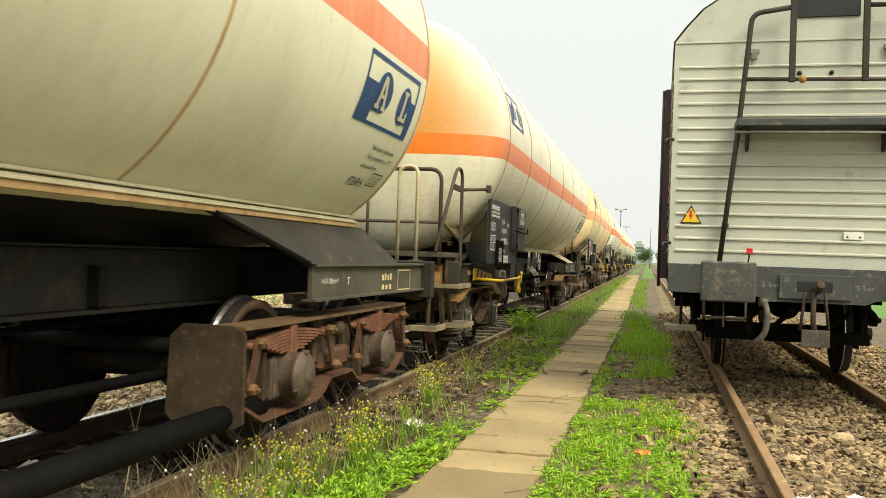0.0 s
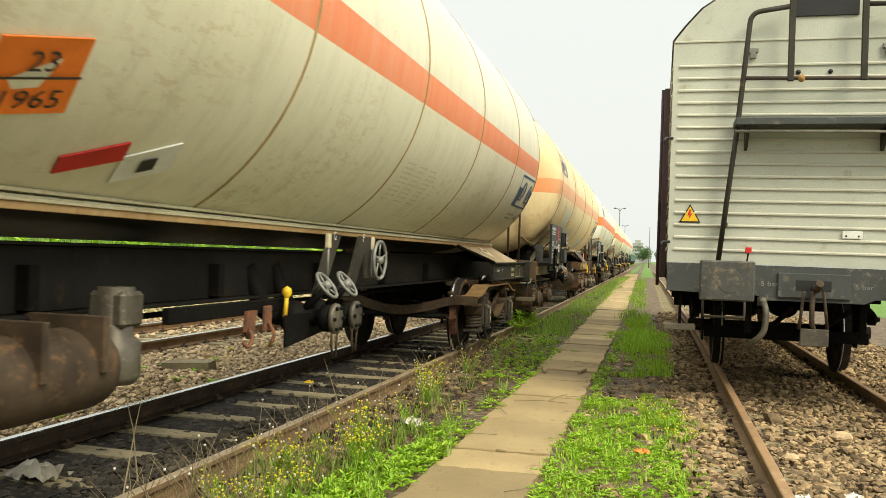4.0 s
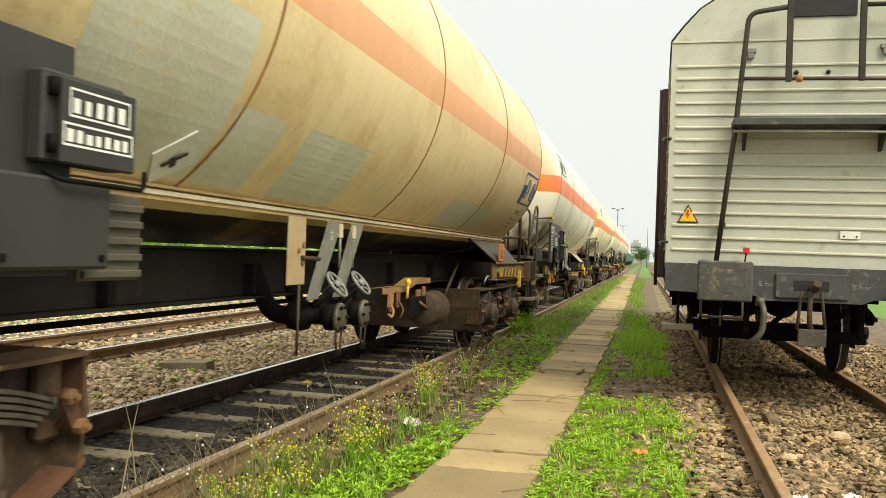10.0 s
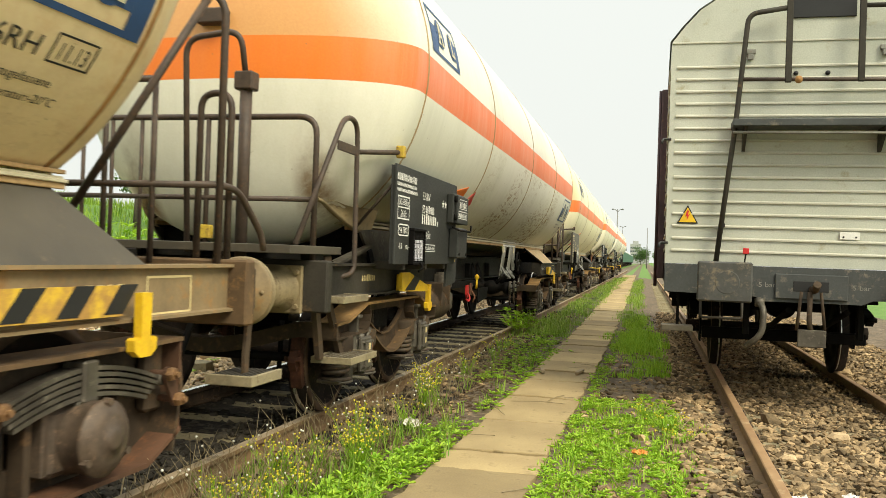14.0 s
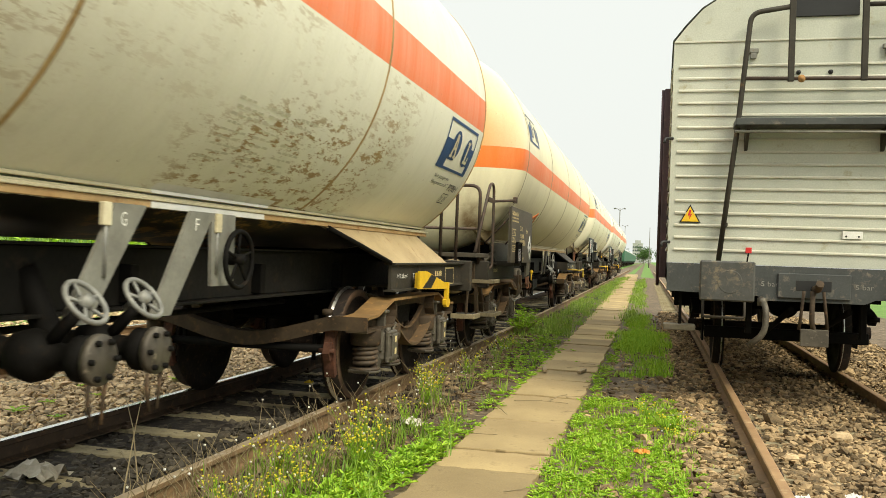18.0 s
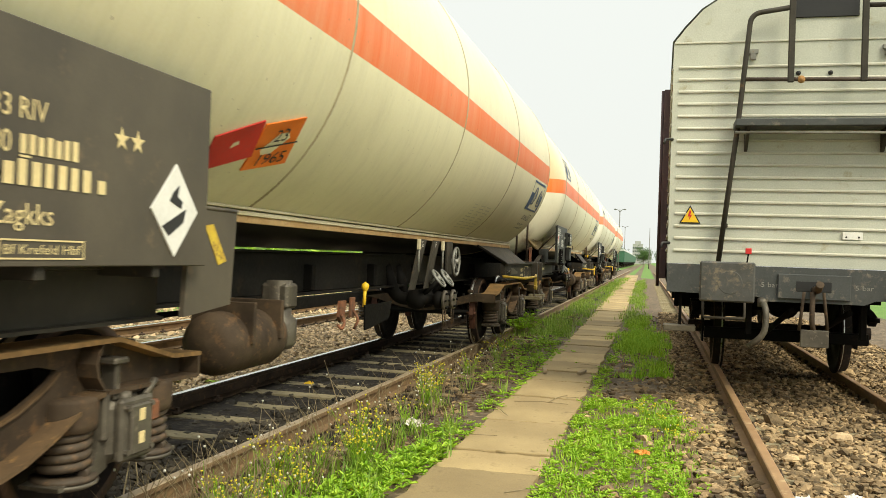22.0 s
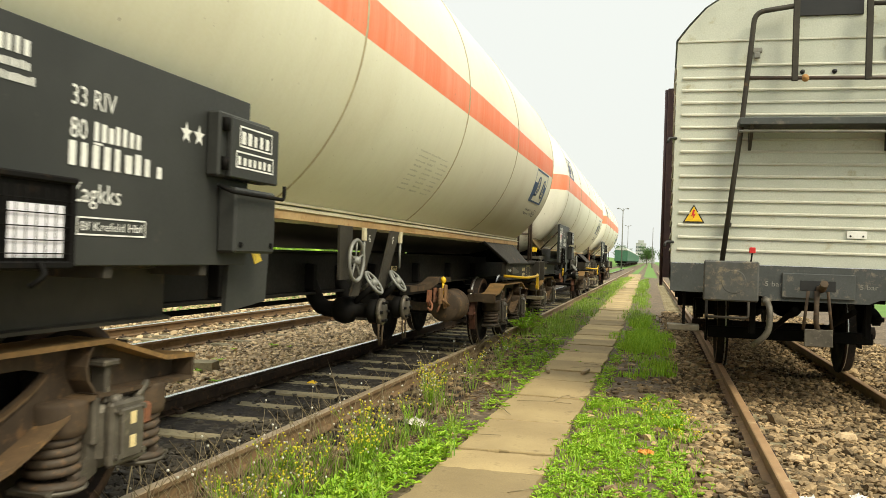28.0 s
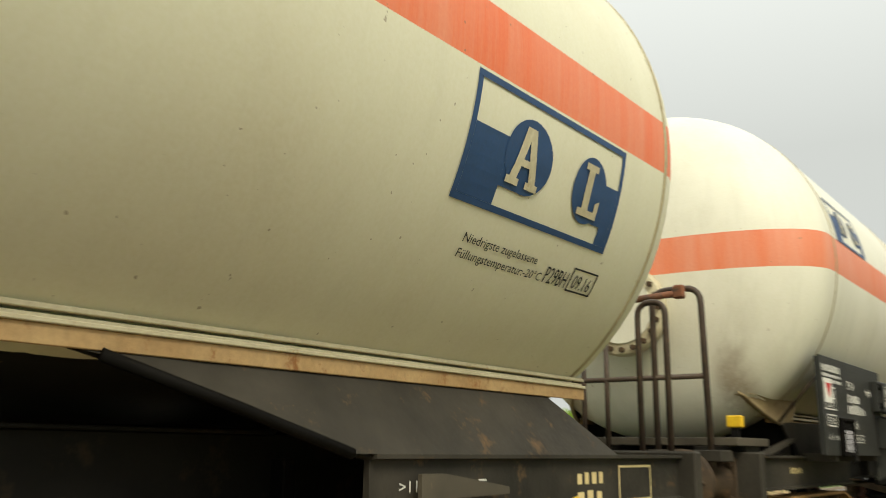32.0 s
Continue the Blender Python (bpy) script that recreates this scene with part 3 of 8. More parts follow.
def stones(name, label, count, area, size, mat, seed, height, density=None):
    """Broken stone, joined, with uneven lumps; height(x, y) gives the bed they lie in."""
    rnd = np.random.RandomState(seed)
    base = np.array([(0, 0, 1), (0.89, 0, 0.45), (0.28, 0.85, 0.45), (-0.72, 0.53, 0.45), (-0.72, -0.53, 0.45), (0.28, -0.85, 0.45),
                     (0.72, 0.53, -0.45), (-0.28, 0.85, -0.45), (-0.89, 0, -0.45), (-0.28, -0.85, -0.45), (0.72, -0.53, -0.45), (0, 0, -1)])
    faces = [(0, 1, 2), (0, 2, 3), (0, 3, 4), (0, 4, 5), (0, 5, 1), (1, 6, 2), (2, 7, 3), (3, 8, 4), (4, 9, 5), (5, 10, 1),
             (6, 7, 2), (7, 8, 3), (8, 9, 4), (9, 10, 5), (10, 6, 1), (11, 7, 6), (11, 8, 7), (11, 9, 8), (11, 10, 9), (11, 6, 10)]
    vs, fs = [], []
    for i in range(count):
        x, y = area(rnd)
        if x is None:
            continue
        s = size * rnd.lognormal(0, 0.28)
        p = base * (1 + rnd.uniform(-0.5, 0.38, (12, 1))) * np.array([rnd.uniform(0.75, 1.5), rnd.uniform(0.7, 1.2), rnd.uniform(0.45, 0.85)]) * s
        a, b = rnd.uniform(0, 6.28), rnd.uniform(-0.6, 0.6)
        ca, sa, cb, sb = math.cos(a), math.sin(a), math.cos(b), math.sin(b)
        p = p @ np.array([[ca, -sa * cb, sa * sb], [sa, ca * cb, -ca * sb], [0, sb, cb]]).T
        z = height(x, y) + rnd.uniform(-0.3, 0.45) * s
        k = len(vs)
        vs += (p + np.array([x + bend(y), y, z])).tolist()
        fs += [(a + k, b + k, c + k) for a, b, c in faces]
    me = bpy.data.meshes.new(name)
    me.from_pydata(vs, [], fs)
    me.materials.append(mat)
    return tagged(new(name, me), label, "ballast", kind="stuff")


def spread(x0, x1, y0, y1, power=1.7):
    """Places that thin out up the line."""
    def f(rnd):
        return rnd.uniform(x0, x1), y0 + (y1 - y0) * rnd.uniform() ** power
    return f


def bed(x, y):
    return -0.185


stones("siding_ballast", "loose brown broken stones round the siding rails", 36000, spread(0.12, 4.0, 3.6, 26, 1.8), 0.0265, M_STONE, 1, lambda x, y: -0.145 + 0.05 * min(1, abs(x - 0.75) * 0.4))
stones("train_track_ballast", "oily broken stones between the rails, with the train's shade painted in", 13000, spread(-4.15, -2.76, 2.6, 26, 1.6), 0.028, M_STONE_OILY_SHADED, 2, lambda x, y: -0.155 if x > -3.40 + 0.3 * noise.noise((y * 0.9, 0, 0)) + max(0.0, y - 6.5) * 0.16 else -0.192)
stones("middle_ballast", "pale brown broken stones between the two tracks", 26000, spread(-6.7, -4.28, 4.0, 30, 1.5), 0.025, M_STONE_LIGHT, 3, lambda x, y: -0.155)
stones("neighbour_ballast", "pale brown broken stones of the next track", 12000, spread(-12.2, -6.8, 6.0, 36, 1.5), 0.031, M_STONE_LIGHT, 4, lambda x, y: -0.15)
stones("verge_stones", "scattered stones in the weedy verge", 1900, spread(-2.62, -1.6, 3.6, 24, 1.7), 0.026, M_STONE, 5, lambda x, y: -0.16)
stones("siding_ballast_rest", "loose brown broken stones farther down the siding", 7000, spread(0.12, 4.0, -6, 3.6, 1.0), 0.03, M_STONE, 7, lambda x, y: -0.135)
stones("track_ballast_rest", "oily stones farther down the track, with the train's shade painted in", 4000, spread(-4.15, -2.76, -6, 2.6, 1.0), 0.034, M_STONE_OILY_SHADED, 8, lambda x, y: -0.175)
stones("path_side_stones", "scattered stones beside the slab path", 1500, spread(-0.65, 0.15, 3.8, 24, 1.7), 0.028, M_STONE, 6, lambda x, y: -0.14)


def build_path():
    path = thing("slab_path", "path of worn brown concrete slabs with open joints", "path", kind="structure")
    joints = [-8.9, -7.6, -6.2, -4.9, -3.6, -2.3, -1.1, 0.2, 1.5, 2.8, 4.3, 5.68, 6.28, 7.56, 8.91, 10.23, 11.1, 12.1, 13.35, 14.58, 15.6, 16.6]
    rnd = random.Random(5)
    while joints[-1] < 95:
        joints.append(joints[-1] + rnd.uniform(1.15, 1.5))
    for a, b in zip(joints, joints[1:]):
        y = (a + b) / 2
        left = -1.47 - 0.010 * max(0, y - 7)
        right = -0.74 - 0.004 * max(0, y - 7)
        w, ln = (right - left) / 2, (b - a) / 2 - 0.024
        g = Geo()
        n = 9
        edge = [(-w + 2 * w * k / n, -ln + rnd.uniform(-0.02, 0.014)) for k in range(n + 1)] + [(w + rnd.uniform(-0.02, 0.02), -ln + 2 * ln * k / 8) for k in range(1, 8)]
        edge += [(w - 2 * w * k / n, ln + rnd.uniform(-0.014, 0.02)) for k in range(n + 1)] + [(-w + rnd.uniform(-0.02, 0.02), ln - 2 * ln * k / 8) for k in range(1, 8)]
        top = [(x * 0.988, q * 0.992) for x, q in edge]
        m = len(edge)
        g.add([(x, q, -0.1) for x, q in edge] + [(x, q, -0.008) for x, q in edge] + [(x, q, 0) for x, q in top],
              [(k, (k + 1) % m, m + (k + 1) % m, m + k) for k in range(m)] + [(m + k, m + (k + 1) % m, 2 * m + (k + 1) % m, 2 * m + k) for k in range(m)] + [tuple(range(2 * m, 3 * m))])
        part("slab", g, M_SLAB, path, at=pose((left + right) / 2 + bend(y), y, -0.105 + rnd.uniform(-0.008, 0.01), rnd.uniform(-0.5, 0.5), rnd.uniform(-0.9, 0.9), rnd.uniform(-0.6, 0.6) - 0.8 * (y > 14)))


build_path()

# ---- tank wagons ----
TANK_R, TANK_Z, HEAD, FLANGE = 1.56, 2.91, 0.78, 0.10
SIDE_X = 1.13


def on_tank(y, a, lift=0.004):
    """A point of the barrel at y and at the angle a above its widest line."""
    r = TANK_R + lift
    return r * math.cos(a), y, TANK_Z + r * math.sin(a)


def drape(verts, y0, a0):
    return [on_tank(y0 + v[0], a0 + v[1] / TANK_R) for v in verts]


def grid_rect(u0, u1, v0, v1, step=0.06):
    nu, nv = max(1, int((u1 - u0) / step)), max(1, int((v1 - v0) / step))
    vs = [(u0 + (u1 - u0) * i / nu, v0 + (v1 - v0) * j / nv) for j in range(nv + 1) for i in range(nu + 1)]
    return vs, [(j * (nu + 1) + i, j * (nu + 1) + i + 1, (j + 1) * (nu + 1) + i + 1, (j + 1) * (nu + 1) + i) for j in range(nv) for i in range(nu)]


def oval(cu, cv, ru, rv, n=28):
    return [(cu, cv)] + [(cu + ru * math.cos(2 * math.pi * k / n), cv + rv * math.sin(2 * math.pi * k / n)) for k in range(n)], [(0, 1 + k, 1 + (k + 1) % n) for k in range(n)]


def head_radius(d):
    """The tank's radius d metres out from the seam of its dished end."""
    k = min(1.0, max(0.0, (d - FLANGE) / (HEAD - FLANGE)))
    return TANK_R * max(0.0, 1 - k ** 2.25) ** (1 / 2.25)


def tank_shell(L, y0, y1):
    g = Geo()
    n, prof = 72, []
    depths = [FLANGE + (HEAD - FLANGE) * math.sin(math.pi / 2 * k / 14) for k in range(15)]
    for d in depths[::-1]:
        prof.append((max(0.001, head_radius(d)), y0 - d))
    seg = 10
    prof += [(TANK_R, y0 + (y1 - y0) * i / seg) for i in range(seg + 1)]
    for k in range(1, 15):
        a = math.pi / 2 * k / 14
        prof.append((max(0.001, TANK_R * math.cos(a)), y1 + 0.70 * math.sin(a)))
    g.turned(prof, (0, 0, TANK_Z), "y", n)
    return g


AXLE_Z = 0.497


def wheelset():
    g = Geo()
    g.turned([(0.08, -1.12), (0.08, 1.12)], (0, 0, 0), "x", 14, 0)
    for s in (-1, 1):
        prof = [(0.09, 0.66), (0.15, 0.67), (0.17, 0.70), (0.39, 0.715), (0.435, 0.685), (0.524, 0.685), (0.528, 0.70), (0.522, 0.712), (0.500, 0.728), (0.496, 0.815), (0.435, 0.82), (0.415, 0.765), (0.18, 0.775), (0.15, 0.80), (0.08, 0.81)]
        k = len(g.f)
        g.turned([(r, s * a) for r, a in prof], (0, 0, 0), "x", 48, 0)
        for i in range(len(prof) - 1):
            for j in range(48):
                g.m[k + i * 48 + j] = 1 if i == 7 else 2 if i == 9 else 0
    return g


def coil(x, y, z0, z1, r, wire, turns):
    n = int(turns * 12)
    return [(x + r * math.cos(2 * math.pi * k / 12), y + r * math.sin(2 * math.pi * k / 12), z0 + (z1 - z0) * k / n) for k in range(n + 1)]


def spring_mesh():
    g = Geo()
    g.tube(coil(0, 0, 0.345, 0.535, 0.094, 0.02, 4.6), 0.021, 8)
    g.tube(coil(0, 0, 0.345, 0.535, 0.05, 0.02, 6), 0.012, 6)
    g.turned([(0.0, 0.305), (0.10, 0.305), (0.135, 0.315), (0.138, 0.335), (0.05, 0.338)], (0, 0, 0), "z", 20)
    return g


def bogie_top(y):
    return float(np.interp(abs(y), (0.0, 0.80, 1.24, 1.50), (0.92, 0.92, 0.80, 0.788)))


def bogie_low(y):
    return float(np.interp(abs(y), (0.0, 0.12, 0.24, 0.40, 0.56, 0.66, 0.74, 1.50), (0.437, 0.445, 0.475, 0.54, 0.625, 0.672, 0.68, 0.668)))


def bogie_hole(y):
    """The lower and upper edge of the opening in the side of the coil-sprung bogie."""
    if abs(y) > 0.53:
        return None
    return float(np.interp(abs(y), (0.0, 0.12, 0.30, 0.46, 0.53), (0.60, 0.605, 0.66, 0.735, 0.79))), float(np.interp(abs(y), (0.0, 0.42, 0.53), (0.825, 0.82, 0.795)))


def coil_bogie_frame():
    g = Geo()
    ys = sorted({round(v, 3) for v in [0.06 * k for k in range(-25, 26)] + [-0.53, 0.53, -0.80, 0.80, -0.66, 0.66]})
    top = [(y, bogie_top(y)) for y in (-1.50, -1.24, -1.10, -0.95, -0.80, 0.80, 0.95, 1.10, 1.24, 1.50)]
    low = [(y, bogie_low(y) + 0.004) for y in ys if abs(y) <= 0.74]
    for s in (-1, 1):
        x0, x1 = sorted((s * 0.985, s * 1.008))
        g.plate(ys, lambda y: bogie_top(y) - 0.021, lambda y: bogie_low(y) + 0.002, x0, x1, bogie_hole, 0)
        # wide flanges: the top, the belly, the arms, the curved stiffeners and the rim of the opening
        g.strip(top, s * 0.90, s * 1.13, 0.022, 1)
        g.strip(low, s * 0.93, s * 1.12, 0.019, 2)
        for e in (-1, 1):
            g.strip([(e * y, z) for y, z in ((0.74, 0.684), (1.10, 0.679), (1.50, 0.672))], s * 0.93, s * 1.12, 0.018, 0)
            bow = [(0.735, 0.69), (0.685, 0.75), (0.672, 0.81), (0.69, 0.86), (0.72, 0.898)]
            g.prism([(e * y, z) for y, z in bow] + [(e * (y - 0.016), z) for y, z in bow[::-1]], "x", min(s * 1.008, s * 1.11), max(s * 1.008, s * 1.11), 0)
        edge = [(y, bogie_hole(y)[0]) for y in ys if abs(y) <= 0.53]
        g.strip(edge, s * 1.008, s * 1.03, 0.012, 2)
        for yr in (-0.20, 0.0, 0.20):
            g.box(min(s * 0.90, s * 0.975), max(s * 0.90, s * 0.975), yr - 0.012, yr + 0.012, 0.56, 0.89, 0.003, 0)
        # near-black plate behind the opening stands in for the shade inside the frame
        g.box(min(s * 0.80, s * 0.82), max(s * 0.80, s * 0.82), -0.62, 0.62, 0.58, 0.90, 0.003, 3)
        for a in (-0.9, 0.9):
            for d in (-0.29, 0.29):
                g.turned([(0.0, 0.675), (0.128, 0.672), (0.134, 0.655), (0.134, 0.56), (0.128, 0.53), (0.118, 0.525), (0.0, 0.53)], (s * 1.0, a + d, 0), "z", 20, 0)
            g.box(min(s * 1.005, s * 1.10), max(s * 1.005, s * 1.10), a - 0.30, a + 0.30, 0.645, 0.668, 0.004, 0)
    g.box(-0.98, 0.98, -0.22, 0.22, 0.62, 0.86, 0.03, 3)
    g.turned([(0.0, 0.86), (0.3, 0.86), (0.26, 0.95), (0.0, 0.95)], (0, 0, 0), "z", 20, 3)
    # bowed end beams with their upper flange, and the brake beam inside each
    xs = [i * 0.08 for i in range(-14, 15)]
    drop = [0.17 * max(0.0, 1 - (abs(x) / 0.82) ** 1.7) ** 1.3 for x in xs]
    for e in (-1, 1):
        lo, hi = sorted((e * 1.485, e * 1.505))
        g.prism([(x, 0.785 - d) for x, d in zip(xs, drop)] + [(x, 0.668 - d) for x, d in zip(xs[::-1], drop[::-1])], "y", lo, hi, 0)
        lo, hi = sorted((e * 1.36, e * 1.485))
        g.prism([(x, 0.788 - d) for x, d in zip(xs, drop)] + [(x, 0.772 - d) for x, d in zip(xs[::-1], drop[::-1])], "y", lo, hi, 0)
        g.tube([(-0.80, e * 1.44, 0.50), (0.80, e * 1.44, 0.50)], 0.036, 10, 3)
        for x in (-0.62, 0.62):
            g.tube([(x, e * 1.40, 0.78), (x, e * 1.43, 0.40)], 0.020, 7, 3)
            g.turned([(0.0, -0.05), (0.028, -0.05), (0.03, -0.03), (0.03, 0.03), (0.0, 0.03)], (x + 0.12, e * 1.42, 0.81), "x", 10, 0)
    return g


def axle_guard():
    """The cast axle box of the coil-sprung bogie with its spring cradles, about its axle, for the side at +x."""
    g = Geo()
    # cradle wings under the springs, turned up towards the box
    wing = [(0.12, 0.335), (0.17, 0.315), (0.24, 0.300), (0.43, 0.298), (0.44, 0.318), (0.27, 0.335), (0.215, 0.365), (0.19, 0.43), (0.18, 0.52), (0.12, 0.55)]
    for e in (-1, 1):
        g.prism([(e * p, q) for p, q in wing], "x", 0.90, 1.09)
        g.turned([(0.0, 0.286), (0.12, 0.288), (0.142, 0.30), (0.142, 0.312), (0.0, 0.314)], (1.0, e * 0.29, 0), "z", 18)
    g.box(0.93, 1.13, -0.145, 0.145, 0.345, 0.645, 0.05)
    g.box(1.12, 1.165, -0.125, 0.12, 0.355, 0.64, 0.045)
    g.box(1.16, 1.185, -0.075, 0.07, 0.385, 0.61, 0.03)
    for y, z in ((-0.095, 0.40), (0.09, 0.40), (-0.095, 0.60), (0.09, 0.60)):
        g.turned([(0.0, 1.185), (0.014, 1.185), (0.016, 1.165)], (0, y, z), "x", 6, 0, False)
    for z in (0.43, 0.535):
        g.box(1.184, 1.188, -0.022, 0.02, z, z + 0.055, 0.002, 1)
    # guides and friction link beside the box
    for e in (-1, 1):
        g.box(0.98, 1.12, e * 0.165 - 0.022, e * 0.165 + 0.022, 0.46, 0.675, 0.012)
    g.box(1.05, 1.15, 0.13, 0.20, 0.50, 0.60, 0.012, 2)
    g.tube([(1.11, 0.12, 0.62), (1.11, 0.205, 0.69)], 0.018, 8)
    # tee-headed stop above the box
    g.box(1.03, 1.11, -0.105, -0.065, 0.63, 0.80, 0.008)
    g.box(1.01, 1.13, -0.14, -0.03, 0.795, 0.825, 0.008)
    g.turned([(0.0, 0.60), (0.03, 0.605), (0.034, 0.635), (0.03, 0.665), (0.0, 0.67)], (1.12, -0.05, 0.0), "z", 12)
    return g


def brake_shoe(a, e, s):
    """A brake block and its hanger at one side of a wheel whose axle lies at y = a."""
    line = [(math.cos(q), math.sin(q)) for q in [-0.42 + 0.14 * k for k in range(7)]]
    g = Geo().prism([(a + e * 0.505 * c, AXLE_Z - 0.01 + 0.505 * t) for c, t in line] + [(a + e * 0.565 * c, AXLE_Z - 0.01 + 0.565 * t) for c, t in line[::-1]], "x", s * 0.77 - 0.045, s * 0.77 + 0.045)
    g.prism([(a + e * 0.555, 0.44), (a + e * 0.60, 0.40), (a + e * 0.64, 0.47), (a + e * 0.60, 0.56), (a + e * 0.555, 0.56)], "x", s * 0.77 - 0.03, s * 0.77 + 0.03)
    g.tube([(s * 0.70, a + e * 0.60, 0.49), (s * 0.84, a + e * 0.60, 0.49)], 0.022, 8)
    return g


def leaf_hole(y):
    """The openings in the side plate behind the axle boxes."""
    return (0.41, 0.70) if 0.56 < abs(y) < 1.24 else None


def leaf_low(y):
    return float(np.interp(abs(y), (0.0, 0.22, 0.34, 0.48, 1.34, 1.62), (0.40, 0.40, 0.32, 0.272, 0.272, 0.40)))


def leaf_bogie_frame(cheeks=False):
    g = Geo()
    ys = sorted({-1.62, -1.34, -1.24, -0.56, -0.48, -0.34, -0.22, 0.0, 0.22, 0.34, 0.48, 0.56, 1.24, 1.34, 1.62})
    rim = [(y, leaf_low(y)) for y in ys]
    for s in (-1, 1):
        x0, x1 = sorted((s * 0.93, s * 0.955))
        g.plate(ys, lambda y: 0.846, leaf_low, x0, x1, leaf_hole, 0)
        g.strip([(-1.62, 0.872), (-1.30, 0.866), (1.30, 0.866), (1.62, 0.872)], s * 0.86, s * 1.11, 0.02, 1)
        g.strip([(y, z + 0.012) for y, z in rim], s * 0.90, s * 1.11, 0.022, 2)
        for e in (-1, 1):
            g.prism([(e * 1.62, 0.40), (e * 1.62, 0.86), (e * 1.598, 0.86), (e * 1.598, 0.41)], "x", min(s * 0.955, s * 1.10), max(s * 0.955, s * 1.10), 2)
            # guides beside each axle box
            for y in (0.60, 1.20):
                g.box(min(s * 0.955, s * 1.04), max(s * 0.955, s * 1.04), e * y - 0.02, e * y + 0.02, 0.30, 0.68, 0.005, 0)
            for y in (0.30, 1.50):
                g.box(min(s * 0.955, s * 1.03), max(s * 0.955, s * 1.03), e * y - 0.07, e * y + 0.07, 0.50, 0.85, 0.02, 0)
        g.box(min(s * 0.955, s * 1.06), max(s * 0.955, s * 1.06), -0.30, 0.30, 0.44, 0.60, 0.03, 2)
        g.turned([(0.0, 1.10), (0.04, 1.10), (0.06, 1.08), (0.06, 0.955)], (0, 0.02, 0.74), "x", 14, 0) if s > 0 else None
        g.tube(rounded([(s * 1.03, 0.20, 0.84), (s * 1.10, 0.22, 0.70), (s * 1.12, 0.34, 0.50), (s * 1.08, 0.40, 0.62), (s * 1.02, 0.40, 0.80)], 0.08), 0.010, 6, 3)
    for e in (-1, 1):
        lo, hi = sorted((e * 1.602, e * 1.63))
        if cheeks:
            for s in (-1, 1):
                g.prism([(s * 1.11, 0.30), (s * 1.11, 0.82), (s * 1.05, 0.875), (s * 0.70, 0.875), (s * 0.62, 0.80), (s * 0.60, 0.34), (s * 0.66, 0.27), (s * 1.06, 0.27)], "y", lo, hi, 0)
            g.tube([(-1.0, e * 1.50, 0.72), (1.0, e * 1.50, 0.72)], 0.05, 10, 3)
        else:
            # end plate: upper band upright, lower part raked inwards
            g.prism([(-1.11, 0.62), (1.11, 0.62), (1.08, 0.872), (-1.08, 0.872)], "y", lo, hi, 0)
            g.add([(x, e * y, z) for y, z in ((1.63, 0.62), (1.56, 0.30), (1.54, 0.30), (1.605, 0.62)) for x in (-1.11, 1.11)], [(0, 1, 3, 2), (2, 3, 5, 4), (4, 5, 7, 6), (6, 7, 1, 0), (0, 2, 4, 6), (1, 3, 5, 7)], 0)
            for s in (-1, 1):
                for z in (0.80, 0.52):
                    g.turned([(0.0, -0.012), (0.014, -0.012), (0.016, 0.0)] if e > 0 else [(0.0, 0.012), (0.014, 0.012), (0.016, 0.0)], (s * 0.98, e * 1.632, z), "y", 6, 0, False)
    g.box(-0.95, 0.95, -0.2, 0.2, 0.55, 0.84, 0.02, 3)
    g.turned([(0.0, 0.86), (0.3, 0.86), (0.26, 0.95), (0.0, 0.95)], (0, 0, 0), "z", 20, 3)
    return g


def leaf_spring(flat=False):
    """A stack of bowed leaves with its buckle, about its axle, for the side at +x."""
    g = Geo()
    n, sag, top = (7, 0.055, 0.812) if flat else (5, 0.115, 0.800)
    for k in range(n):
        half = 0.56 - (0.062 if flat else 0.03) * k
        zz = top - (0.021 if flat else 0.029) * k
        line = [(y, zz - sag * (abs(y) / 0.56) ** 1.8) for y in [half * (i / 8 - 1) for i in range(17)]]
        g.prism(line + [(a, b - (0.017 if flat else 0.019)) for a, b in line[::-1]], "x", 1.0, 1.09)
    g.box(0.985, 1.105, -0.05, 0.05, 0.645, top + 0.028, 0.01)
    g.box(1.0, 1.09, -0.07, 0.07, 0.625, 0.66, 0.008)
    for e in (-1, 1):
        g.tube([(0.99, e * 0.565, top - sag - 0.012), (1.10, e * 0.565, top - sag - 0.012)], 0.03, 10)
    return g


def leaf_hanger(long=False):
    """A pair of links with their nuts, from the spring's end at y = 0 outwards and down to the frame."""
    g = Geo()
    ya, za, yb, zb = (0.0, 0.765, 0.10, 0.50) if long else (0.0, 0.70, 0.075, 0.565)
    d = Vector((yb - ya, zb - za)).normalized()
    n = Vector((-d.y, d.x)) * 0.036
    for x in (0.975, 1.11):
        ring = []
        for (cy, cz), a0 in (((ya, za), 0), ((yb, zb), math.pi)):
            base = math.atan2(n.y, n.x) + a0
            ring += [(cy + 0.036 * math.cos(base + math.pi * k / 6), cz + 0.036 * math.sin(base + math.pi * k / 6)) for k in range(7)]
        g.prism(ring, "x", x, x + 0.02)
    for y, z in ((ya, za), (yb, zb)):
        g.tube([(0.96, y, z), (1.14, y, z)], 0.018, 10)
        g.turned([(0.0, 1.165), (0.03, 1.165), (0.036, 1.15), (0.036, 1.13)], (0, y, z), "x", 6, 1, False)
        g.turned([(0.0, 1.185), (0.015, 1.185), (0.015, 1.165)], (0, y, z), "x", 8, 1, False)
    return g


def mirrored(g):
    g.v = [(x, -y, z) for x, y, z in g.v]
    return g


